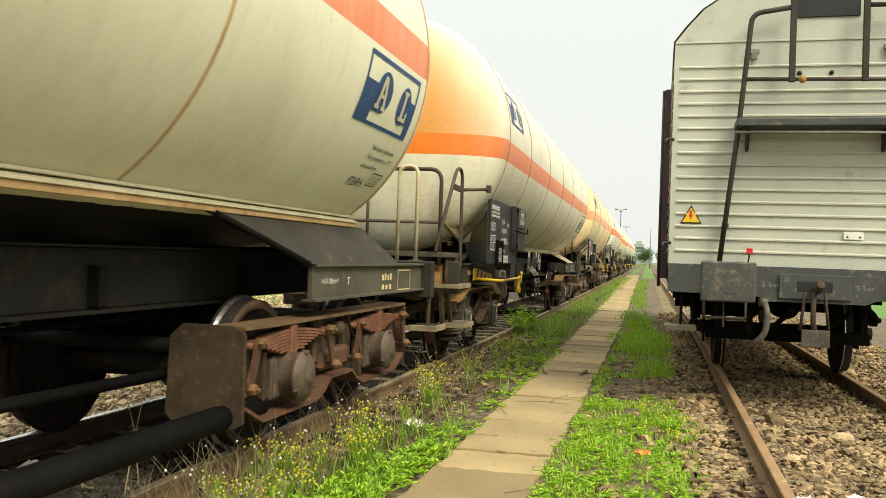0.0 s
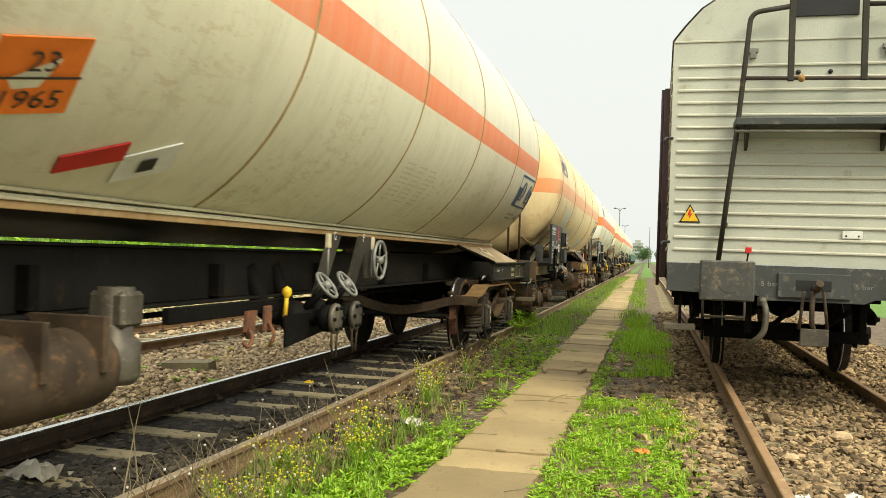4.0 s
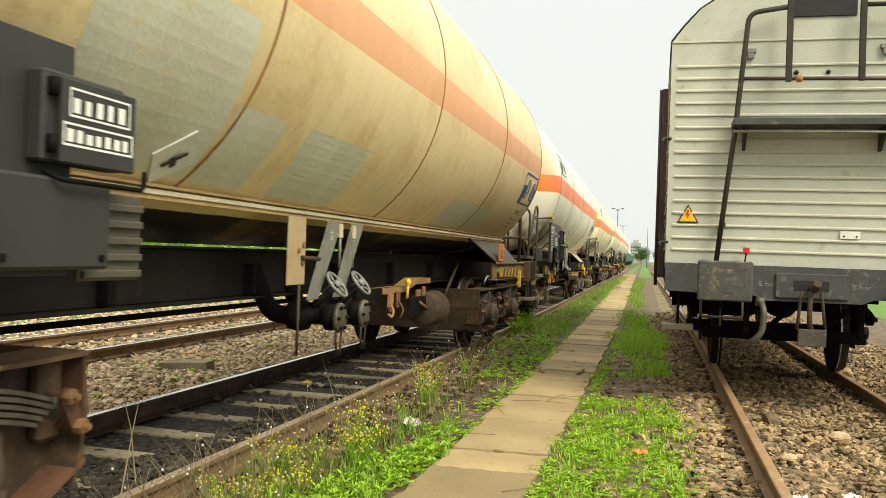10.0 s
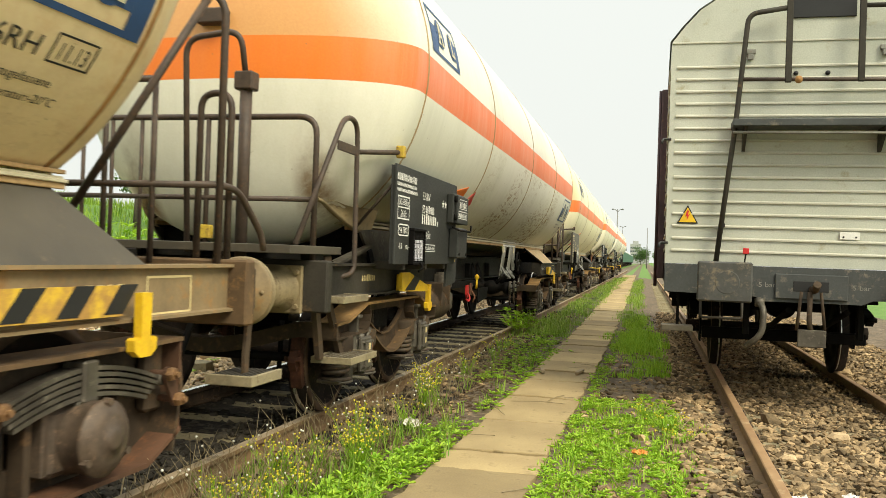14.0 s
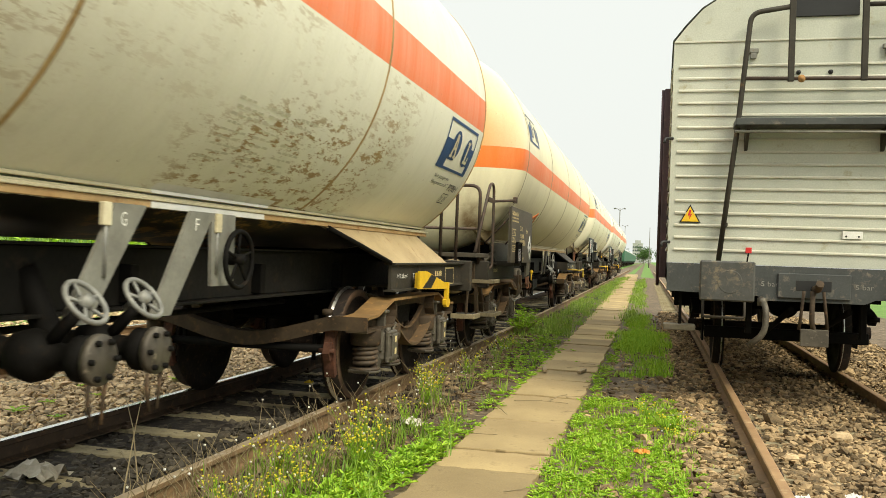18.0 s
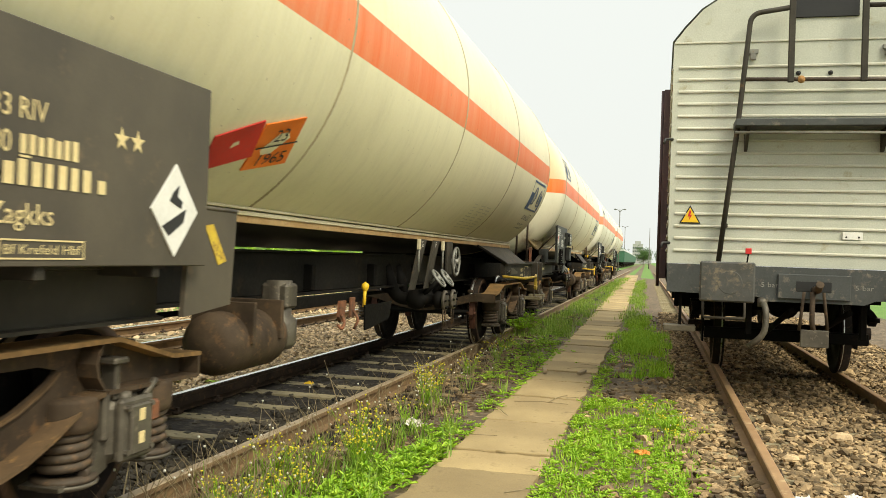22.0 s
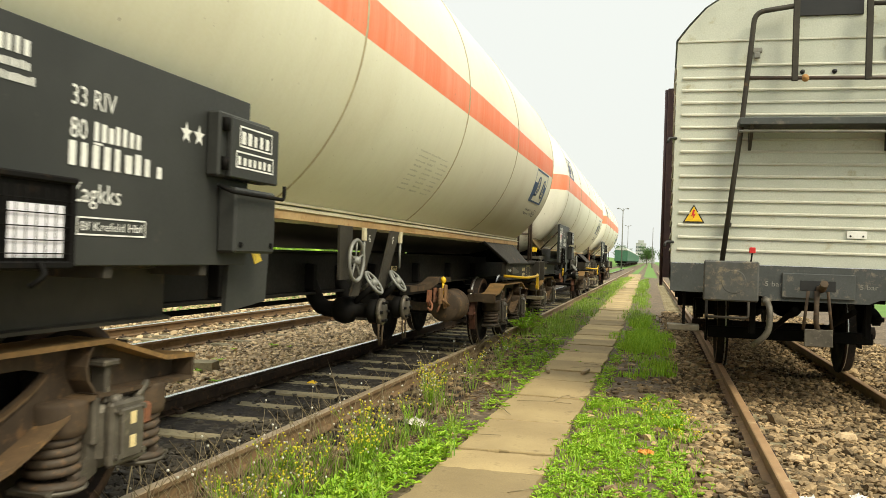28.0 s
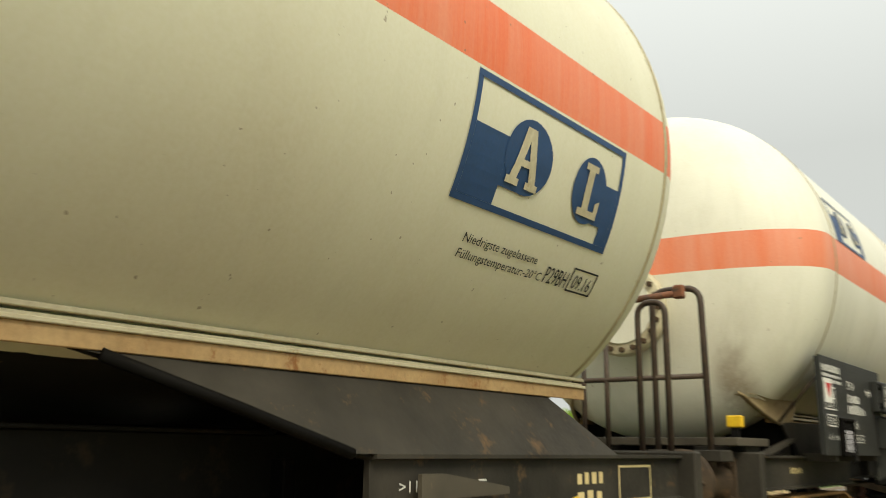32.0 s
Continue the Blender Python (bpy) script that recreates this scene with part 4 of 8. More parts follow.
def round_axle_box():
    g = Geo()
    g.box(0.92, 1.06, -0.20, 0.20, 0.345, 0.645, 0.03)
    g.turned([(0.0, 1.238), (0.03, 1.238), (0.05, 1.232), (0.055, 1.222), (0.10, 1.216), (0.145, 1.198), (0.152, 1.185), (0.166, 1.18), (0.168, 1.16), (0.158, 1.15), (0.158, 1.05), (0.17, 1.03), (0.17, 0.98)], (0, 0, AXLE_Z), "x", 28)
    for k in range(3):
        a = k * 2 * math.pi / 3 + math.pi / 2
        g.turned([(0.0, 1.205), (0.018, 1.205), (0.02, 1.17)], (0, 0.158 * math.cos(a), AXLE_Z + 0.158 * math.sin(a)), "x", 6, 0, False)
    g.box(0.94, 1.05, -0.23, -0.19, 0.36, 0.63, 0.008)
    g.box(0.94, 1.05, 0.19, 0.23, 0.36, 0.63, 0.008)
    return g


WHEELS = []


def bogie(wagon, y, kind, spring_mat, cheeks=False):
    if kind == "coil":
        b = part("bogie", coil_bogie_frame, [M_BOGIE, M_FLANGE, M_FLANGE_LOW, M_DARK], wagon, "rust-brown coil-sprung bogie frame", (0, y, 0), "coil_bogie")
    else:
        b = part("bogie", lambda: leaf_bogie_frame(cheeks), [M_BOGIE, M_FLANGE_LOW, M_BOGIE_RED, M_DARK], wagon, "rust-brown plate bogie frame with leaf springs", (0, y, 0), "leaf_bogie%d" % cheeks)
    for a in (-0.9, 0.9):
        w = part("wheelset", wheelset, [M_WHEEL, M_TREAD, M_RIM], b, "dark wheels with bright worn rims", (0, a, AXLE_Z), "wheelset")
        WHEELS.append((w, a))
        for s in (1, -1):
            for e in (1, -1):
                part("brake_shoe", lambda: brake_shoe(a, e, s), M_SHOE, b, "", None, "brake_shoe%.1f%d%d" % (a, e, s))
        for s in (1, -1):
            m = pose(0, a, 0, 0, 0, 0 if s > 0 else 180)
            if kind == "coil":
                part("axle_box", axle_guard, [M_GREASE, M_WHITE_YEL, M_REDRUST], b, "", m, "axle_guard")
                for d in (-0.29, 0.29):
                    part("coil_spring", spring_mesh, spring_mat, b, "", (s * 1.0, a + d, 0), "coil_spring" + spring_mat.name)
            else:
                part("axle_box", round_axle_box, M_AXLE, b, "round greasy axle box", m, "round_axle_box")
                part("leaf_spring", lambda: leaf_spring(cheeks), spring_mat, b, "", m, "leaf_spring" + spring_mat.name)
                for d in (-0.565, 0.565):
                    part("spring_hanger", (lambda: leaf_hanger(cheeks)) if d > 0 else lambda: mirrored(leaf_hanger(cheeks)), [M_BOGIE_RED, M_OCHRE_DARK], b, "", pose(0, a + d * s, 0, 0, 0, 0 if s > 0 else 180), "leaf_hanger%d%d" % (d > 0, cheeks))
    return b


def buffer_mesh():
    """A buffer whose face lies at y = 0, its stem going to +y."""
    g = Geo()
    g.turned([(0.0, 0.0), (0.10, 0.002), (0.20, 0.012), (0.222, 0.022), (0.225, 0.035), (0.215, 0.05), (0.10, 0.07), (0.098, 0.28), (0.125, 0.28), (0.13, 0.50), (0.17, 0.52), (0.17, 0.56), (0.0, 0.56)], (0, 0, 0), "y", 32)
    for k in range(6):
        a = k * math.pi / 3
        g.turned([(0.0, 0.048), (0.016, 0.048), (0.016, 0.065), (0.0, 0.07)], (0.165 * math.cos(a), 0, 0.165 * math.sin(a)), "y", 6)
    g.box(-0.19, 0.19, 0.525, 0.555, -0.17, 0.17, 0.02)
    for x in (-0.15, 0.15):
        for z in (-0.12, 0.12):
            g.turned([(0.0, 0.50), (0.018, 0.50), (0.022, 0.527)], (x, 0, z), "y", 6, 0, False)
    return g


def hand_wheel(r, spokes=5, rim=0.014):
    g = Geo()
    g.tube([(0, r * math.cos(2 * math.pi * k / 28), r * math.sin(2 * math.pi * k / 28)) for k in range(29)], rim, 8, 0, False)
    for k in range(spokes):
        a = 2 * math.pi * k / spokes + 0.3
        g.tube([(-0.01, 0, 0), (0, r * math.cos(a), r * math.sin(a))], 0.009, 6)
    g.turned([(0, 0.03), (0.03, 0.03), (0.035, 0.0), (0.035, -0.10), (0, -0.10)], (0, 0, 0), "x", 12)
    return g


def rounded(pts, r=0.1, n=5):
    """A line of points with its corners rounded off."""
    pts = [Vector(p) for p in pts]
    out = [pts[0]]
    for a, b, c in zip(pts, pts[1:], pts[2:]):
        u, w = (a - b), (c - b)
        d = min(r, u.length * 0.48, w.length * 0.48)
        p, q = b + u.normalized() * d, b + w.normalized() * d
        for k in range(n + 1):
            t = k / n
            out.append(p * (1 - t) ** 2 + b * 2 * t * (1 - t) + q * t * t)
    out.append(pts[-1])
    return out


def words(parent, lines, mat, x, name="lettering"):
    """Flat lettering on a side plate; each line is (text or None for a bar, y, z, height, width)."""
    bars, made = Geo(), None
    for text, y, z, h, w in lines:
        if text is None:
            bars.add([(x + 0.002, y, z), (x + 0.002, y + w, z), (x + 0.002, y + w, z + h), (x + 0.002, y, z + h)], [(0, 1, 2, 3)])
        else:
            vs, fs = text_verts(text, h * 1.38, w)
            made = part(name, Geo().add([(x + 0.002, y + v[0], z + v[1]) for v in vs], fs), mat, parent)
    if bars.f:
        made = tagged(part(name + "_bar", bars, mat, parent), kind="stuff")
    return made


def bar_row(y, z, h, w, rnd, count):
    """A row of short bars that stands for a word or number that is not spelled out."""
    out, k = [], w / count
    for i in range(count):
        out.append((None, y + k * i, z, h * rnd.uniform(0.8, 1.0), k * rnd.uniform(0.5, 0.72)))
    return out


def frame_lines(y0, y1, z0, z1, t=0.012):
    return [(None, y0, z0, t, y1 - y0), (None, y0, z1 - t, t, y1 - y0), (None, y0, z0, z1 - z0, t), (None, y1 - t, z0, z1 - z0, t)]


def emblem(wagon, y0, a_mid, size=1.0):
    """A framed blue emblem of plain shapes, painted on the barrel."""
    w, h = 1.22 * size, 0.51 * size
    g = Geo()
    for u0, u1, v0, v1 in ((0, w, -0.0, 0.028), (0, w, h - 0.028, h), (0, 0.03, 0, h), (w - 0.03, w, 0, h)):
        vs, fs = grid_rect(u0, u1, v0, v1)
        g.add(drape(vs, y0, a_mid), fs)
    for u0, u1, v0, v1 in ((0.03, 0.26, 0.028, 0.31), (0.26, 0.42, 0.11, 0.31), (1.10, 1.19, 0.028, 0.31), (0.95, 1.10, 0.11, 0.31)):
        vs, fs = grid_rect(u0 * size, u1 * size, v0 * size, v1 * size, 0.05)
        g.add(drape(vs, y0, a_mid), fs)
    for c, v, ru, rv in ((0.42, 0.265, 0.172, 0.158), (0.935, 0.25, 0.145, 0.155)):
        vs, fs = oval(c * size, v * size, ru * size, rv * size)
        g.add([on_tank(y0 + q[0], a_mid + q[1] / TANK_R, 0.0055) for q in vs], fs)
    e = part("emblem", g, M_BLUE, wagon, "blue framed emblem painted on the tank")
    slab_a = [[(-0.115, -0.125), (-0.025, -0.125), (-0.025, -0.095), (-0.115, -0.095)], [(0.025, -0.125), (0.115, -0.125), (0.115, -0.095), (0.025, -0.095)], [(-0.095, -0.095), (-0.045, -0.095), (-0.03, -0.04), (-0.078, -0.04)],
              [(0.045, -0.095), (0.095, -0.095), (0.078, -0.04), (0.03, -0.04)], [(-0.078, -0.04), (0.078, -0.04), (0.07, -0.01), (-0.07, -0.01)], [(-0.07, -0.01), (-0.022, -0.01), (0.0, 0.07), (0.0, 0.125), (-0.035, 0.125)], [(0.022, -0.01), (0.07, -0.01), (0.035, 0.125), (0.0, 0.125), (0.0, 0.07)]]
    slab_l = [[(-0.085, -0.12), (0.09, -0.12), (0.09, -0.088), (-0.085, -0.088)], [(0.055, -0.088), (0.09, -0.088), (0.09, -0.03), (0.055, -0.045)], [(-0.052, -0.088), (0.002, -0.088), (0.002, 0.09), (-0.052, 0.09)], [(-0.08, 0.09), (0.03, 0.09), (0.03, 0.12), (-0.08, 0.12)]]
    for c, q, pieces in ((0.40, 0.26, slab_a), (0.945, 0.25, slab_l)):
        inlay = Geo()
        for shape in pieces:
            inlay.add([on_tank(y0 + (c + u) * size, a_mid + (q + v) * size / TANK_R, 0.0095) for u, v in shape], [tuple(range(len(shape)))])
        part("emblem_inlay", inlay, M_LEDGE_TOP, e)
    return e


def tank_words(wagon, y, a, lines):
    bars = Geo()
    for text, du, dv, h, w in lines:
        if text is None:
            vs, fs = grid_rect(du, du + w, dv, dv + h)
            bars.add(drape(vs, y, a), fs)
        else:
            vs, fs = text_verts(text, h * 1.38, w)
            part("tank_lettering", Geo().add(drape([(v[0] + du, v[1] + dv) for v in vs], y, a), fs), M_INK, wagon)
    part("date_frame", bars, M_INK, wagon)


def placard(wagon, y, a, w, h, mat, marks, lean=0.0):
    """A flat hazard plate lying on the barrel."""
    g = Geo()
    c, s = math.cos(lean), math.sin(lean)
    vs = [(-w / 2, -h / 2), (w / 2, -h / 2), (w / 2, h / 2), (-w / 2, h / 2)]
    vs = [(u * c - v * s, u * s + v * c) for u, v in vs]
    outer = [on_tank(y + u, a + v / TANK_R, 0.012) for u, v in vs]
    inner = [on_tank(y + u, a + v / TANK_R, 0.003) for u, v in vs]
    g.add(outer + inner, [(0, 1, 2, 3), (0, 4, 5, 1), (1, 5, 6, 2), (2, 6, 7, 3), (3, 7, 4, 0)])
    p = part("hazard_plate", g, mat, wagon)
    g = Geo()
    for text, u, v, hh, ww in marks:
        if text is None:
            t = [(u, v), (u + ww, v), (u + ww, v + hh), (u, v + hh)]
            fs = [(0, 1, 2, 3)]
        else:
            t, fs = text_verts(text, hh * 1.38, ww)
            t = [(q[0] + u, q[1] + v) for q in t]
        t = [(q[0] * c - q[1] * s, q[0] * s + q[1] * c) for q in t]
        g.add([on_tank(y + q[0], a + q[1] / TANK_R, 0.0145) for q in t], fs)
    if marks:
        part("plate_mark", g, M_INK, p)
    return p


# where the writing stands on the data panels: (y, z) from the panel's near edge and the rail
PANEL = {
    "litres_first": dict(mass=(0.01, 1.42), litres=(0.016, 1.674), riv=(0.755, 1.775), number=1.515, kind=(0.755, 1.40), card=(0.36, 1.25), star=1.24, box=(1.55, 2.26, 1.44, 2.07), plate=(0.76, 1.265), metres=None),
    "plain": dict(mass=(0.045, 1.62), litres=(0.07, 1.484), riv=(0.795, 1.826), number=1.61, kind=(0.80, 1.483), card=(0.41, 1.255), star=1.55, box=(1.72, 2.24, 1.66, 1.96), low_box=(1.84, 2.26, 1.31, 1.62), plate=(0.85, 1.363), metres=(0.08, 1.375)),
    "low": dict(mass=(0.045, 1.55), litres=(0.07, 1.41), riv=(0.795, 1.74), number=1.52, kind=(0.80, 1.392), card=(0.41, 1.255), star=1.47, box=(1.72, 2.24, 1.66, 1.96), low_box=(1.84, 2.26, 1.31, 1.62), plate=(0.85, 1.275), metres=None),
    "old": dict(mass=(0.01, 1.49), litres=(0.01, 1.337), riv=(0.75, 1.641), number=1.355, kind=(0.38, 1.545), card=(0.375, 1.218), star=1.47, box=(1.90, 2.34, 1.60, 1.91), low_box=(1.66, 2.24, 1.24, 1.55), plate=(0.766, 1.235), metres=None),
}


def rounded_frame(y0, y1, z0, z1, x, t=0.011, r=0.045):
    """A painted oblong outline with round corners."""
    ring = []
    for cy, cz, a0 in ((y1 - r, z1 - r, 0), (y0 + r, z1 - r, 90), (y0 + r, z0 + r, 180), (y1 - r, z0 + r, 270)):
        ring += [(cy, cz, math.radians(a0 + 18 * k)) for k in range(6)]
    n = len(ring)
    return Geo().add([(x, cy + (r - d) * math.cos(a), cz + (r - d) * math.sin(a)) for d in (0, t) for cy, cz, a in ring], [(k, (k + 1) % n, n + (k + 1) % n, n + k) for k in range(n)])


def side_panel(wagon, y, spec, rnd):
    """The dark data panel with its lettering, card holder and folding box."""
    at = PANEL[spec.get("layout", "plain")]
    dz = -0.035 if spec.get("old") else 0.0
    x, z0, z1, w = 1.42, 1.25 + dz, 2.065 + dz, 2.14
    col, ink = spec.get("panel", M_PANEL), spec.get("ink", M_WHITE)
    p = part("data_panel", Geo().box(x - 0.02, x, y, y + w, z0, z1, 0.004).box(x - 0.05, x - 0.02, y + 0.01, y + 0.04, z0, z1 - 0.01, 0.004).box(x - 0.05, x - 0.02, y + w - 0.04, y + w - 0.01, z0, z1 - 0.01, 0.004), col, wagon, "dark grey data panel with white lettering")
    for dy in (0.2, w - 0.2):
        part("panel_bracket", Geo().tube([(x - 0.02, y + dy - 0.15, 1.93), (1.0, y + dy, 1.53)], 0.013, 7), M_PIPE, wagon)
    for dy in (0.35, 1.05, 1.75):
        part("panel_post", Geo().box(1.13, x - 0.02, y + dy, y + dy + 0.05, z0 - 0.05, z0 + 0.02, 0.004), M_FRAME, wagon)
    q = x + 0.002
    lines = bar_row(y + 0.02, z1 - 0.125, 0.062, 0.58, rnd, 15) + bar_row(y + 0.02, z1 - 0.172, 0.03, 0.58, rnd, 24) + bar_row(y + 0.02, z1 - 0.218, 0.03, 0.60, rnd, 28)
    ty, tz = y + at["riv"][0], at["riv"][1]
    lines += [("33 RIV", ty, tz, 0.075, 0.26), ("80", ty, tz - 0.118, 0.078, 0.095), (None, ty + 0.135, tz - 0.128, 0.008, 0.05)] + bar_row(ty + 0.135, tz - 0.115, 0.072, 0.30, rnd, 7)
    lines += bar_row(ty, at["number"], 0.088, 0.52, rnd, 8) + bar_row(ty + 0.54, at["number"], 0.055, 0.07, rnd, 1) + [("Zagkks", y + at["kind"][0], at["kind"][1], 0.075, 0.30)]
    my, mz = y + at["mass"][0], at["mass"][1]
    lines += [(spec["mass"], my + 0.03, mz + 0.117, 0.06, 0.28), (spec["brake"], my + 0.085, mz + 0.022, 0.062, 0.17)] + frame_lines(my, my + 0.34, mz, mz + 0.195) + [(None, my, mz + 0.095, 0.01, 0.34)]
    ly, lz = y + at["litres"][0], at["litres"][1]
    lines += [(spec["litres"], ly + 0.035, lz + 0.022, 0.056, 0.25)]
    part("litre_frame", rounded_frame(ly, ly + 0.315, lz, lz + 0.10, q + 0.002), ink, p)
    if at["metres"]:
        lines += [("-16", y + at["metres"][0], at["metres"][1], 0.055, 0.12), ("m-", y + at["metres"][0] + 0.22, at["metres"][1], 0.055, 0.10)]
    words(p, lines, ink, q)
    for k in range(2):
        pts = []
        for i in range(10):
            r = 0.05 if i % 2 == 0 else 0.02
            a = math.pi / 2 + i * math.pi / 5
            pts.append((q + 0.002, y + at["star"] + 0.105 * k + r * math.cos(a), tz + 0.005 + (0.10 if spec.get("old") else 0.0) + r * math.sin(a)))
        part("star_mark", Geo().add(pts, [tuple(range(10))]), ink, p)
    py, pz = y + at["plate"][0], at["plate"][1]
    if spec.get("layout", "plain") in ("litres_first", "old"):
        part("station_plate", Geo().box(x, x + 0.004, py, py + 0.59, pz, pz + 0.095, 0.001), M_WHITE if not spec.get("old") else M_WHITE_YEL, p)
        words(p, [("Bf", py + 0.05, pz + 0.028, 0.045, 0.06), ("Krefeld", py + 0.16, pz + 0.028, 0.045, 0.21), ("Hbf", py + 0.43, pz + 0.028, 0.045, 0.09)], M_INK, x + 0.005, "station_lettering")
    else:
        words(p, [("Bf Krefeld Hbf", py + 0.02, pz + 0.018, 0.034, 0.38)] + frame_lines(py, py + 0.42, pz, pz + 0.068, 0.006), ink, q, "station_lettering")
    cy, cz = y + at["card"][0], at["card"][1]
    h = part("card_holder", Geo().box(x, x + 0.03, cy, cy + 0.38, cz, cz + 0.29, 0.008).box(x, x + 0.05, cy - 0.012, cy + 0.392, cz + 0.28, cz + 0.305, 0.006).box(x, x + 0.046, cy - 0.006, cy + 0.022, cz - 0.006, cz + 0.29, 0.005).box(x, x + 0.046, cy + 0.358, cy + 0.386, cz - 0.006, cz + 0.29, 0.005).box(x, x + 0.046, cy, cy + 0.38, cz - 0.012, cz + 0.014, 0.005), M_DARK, p, "black card holder with wire front")
    part("card", Geo().box(x + 0.031, x + 0.034, cy + 0.075, cy + 0.335, cz + 0.025, cz + 0.205, 0.001), M_PAPER, h, "white paper card")
    wires = Geo()
    for k in range(5):
        wires.tube([(x + 0.042, cy + 0.02, cz + 0.04 + 0.045 * k), (x + 0.042, cy + 0.36, cz + 0.04 + 0.045 * k)], 0.0022, 5)
    for k in range(7):
        wires.tube([(x + 0.042, cy + 0.05 + 0.047 * k, cz + 0.01), (x + 0.042, cy + 0.05 + 0.047 * k, cz + 0.26)], 0.0022, 5)
    tagged(part("wire", wires, M_DARK, h), kind="stuff")
    part("holder_catch", Geo().tube(rounded([(x + 0.05, cy + 0.20, cz + 0.01), (x + 0.08, cy + 0.20, cz - 0.03), (x + 0.05, cy + 0.16, cz - 0.07)], 0.02), 0.010, 6), M_DARK, h)
    if spec.get("box", True):
        a, b, za, zb = at["box"]
        a, b = y + a, y + b
        g = Geo().box(x, x + 0.07, a, b, za, zb, 0.01).box(x + 0.07, x + 0.10, a + 0.06, b + 0.03, za + (0.32 if "low_box" not in at else 0.0), zb - 0.02, 0.006)
        if "low_box" not in at:
            g.box(x + 0.07, x + 0.095, a + 0.06, b + 0.03, za, za + 0.30, 0.006)
        f = part("folding_box", g, col, p, "dark folding sign box")
        m, t = (a + b) / 2 + 0.04, zb - 0.05
        words(f, frame_lines(m - 0.17, m + 0.17, t - 0.10, t, 0.008) + bar_row(m - 0.15, t - 0.085, 0.06, 0.31, rnd, 5) + frame_lines(m - 0.20, m + 0.19, t - 0.20, t - 0.12, 0.008) + bar_row(m - 0.18, t - 0.185, 0.045, 0.36, rnd, 7), M_WHITE, x + 0.10, "table_lettering")
        part("box_catch", Geo().tube(rounded([(x + 0.06, a + 0.02, zb - 0.34), (x + 0.13, a + 0.02, zb - 0.37), (x + 0.13, b + 0.05, zb - 0.37), (x + 0.13, b + 0.05, zb - 0.30)], 0.03), 0.010, 6), M_DARK, f)
        for z in (za + 0.06, zb - 0.06):
            part("hinge", Geo().tube([(x + 0.085, a + 0.03, z - 0.03), (x + 0.085, a + 0.03, z + 0.03)], 0.018, 8), M_DARK, f)
        if "low_box" in at:
            a2, b2, zc, zd = at["low_box"]
            lb = part("lower_box", Geo().box(x, x + 0.10, y + a2, y + b2, zc, zd, 0.012), col, p, "grey switch box below the sign box")
            for e in (a2 + 0.05, b2 - 0.05):
                part("box_screw", Geo().turned([(0.0, 0.108), (0.014, 0.108), (0.016, 0.10)], (x, y + e, zc + 0.04), "x", 6, 0, False), M_DARK, lb)
    if not spec.get("old"):
        r0 = y + w - 0.05
        lw = part("label_wing", Geo().prism([(r0, z0 - 0.24), (r0 + 0.44, z0 - 0.20), (r0 + 0.48, z0 + 0.27), (r0 + 0.04, z0 + 0.27)], "x", x - 0.10, x - 0.075).tube([(x - 0.08, r0 + 0.04, z0 + 0.275), (x - 0.08, r0 + 0.48, z0 + 0.275)], 0.012, 6), col, p, "small grey wing plate with a yellow label")
        part("yellow_label", Geo().prism([(r0 + 0.16, z0 + 0.19), (r0 + 0.24, z0 + 0.20), (r0 + 0.38, z0 + 0.02), (r0 + 0.30, z0 + 0.0)], "x", x - 0.075, x - 0.072), M_YELLOW_OLD, lw)
    else:
        r = part("plate_rack", Geo().box(x - 0.06, x - 0.03, y + w + 0.10, y + w + 0.48, 1.19, 1.53, 0.006), M_PANEL_BROWN, p, "grey-brown ribbed plate rack")
        for k in range(5):
            part("rack_slat", lambda: Geo().box(0, 0.02, 0, 0.36, 0, 0.03, 0.004), M_PANEL_BROWN, r, "", (x - 0.03, y + w + 0.11, 1.20 + 0.065 * k), "rack_slat")
    if spec.get("diamond") == "red":
        d = [(y + 1.19, 1.985), (y + 1.36, 1.82), (y + 1.19, 1.655), (y + 1.03, 1.82)]
        hz = part("hazard_plate", Geo().prism(d, "x", x, x + 0.008), M_HAZ_RED, p, "red diamond hazard plate")
        part("flame_mark", Geo().add([(x + 0.010, y + 1.19 + u, 1.82 + v) for u, v in ((-0.035, 0.0), (0.035, 0.0), (0.045, 0.05), (0.02, 0.045), (0.0, 0.11), (-0.015, 0.05), (-0.045, 0.06))], [tuple(range(7))]), M_INK, hz)
        part("triangle_plate", Geo().box(x, x + 0.006, y + 1.25, y + 1.49, 1.47, 1.635, 0.001), M_WHITE, p)
        part("triangle_mark", Geo().prism([(y + 1.29, 1.605), (y + 1.45, 1.605), (y + 1.37, 1.50)], "x", x + 0.006, x + 0.009), M_HAZ_RED, p)
    if spec.get("diamond") == "white":
        d = [(y + w - 0.28, 1.69), (y + w - 0.10, 1.49), (y + w - 0.28, 1.29), (y + w - 0.46, 1.49)]
        hz = part("hazard_plate", Geo().prism(d, "x", x, x + 0.008), M_WHITE, p, "white diamond hazard plate")
        part("hazard_mark", Geo().prism([(y + w - 0.38, 1.42), (y + w - 0.20, 1.50), (y + w - 0.22, 1.44), (y + w - 0.33, 1.38)], "x", x + 0.008, x + 0.011), M_INK, hz)
        part("hazard_mark", Geo().prism([(y + w - 0.33, 1.53), (y + w - 0.24, 1.50), (y + w - 0.23, 1.53), (y + w - 0.27, 1.55), (y + w - 0.26, 1.60), (y + w - 0.30, 1.57)], "x", x + 0.008, x + 0.011), M_INK, hz)
    if spec.get("diamond") == "triangle":
        part("triangle_plate", Geo().box(x, x + 0.006, y + 0.06, y + 0.30, 1.68, 1.88, 0.001), M_WHITE, p)
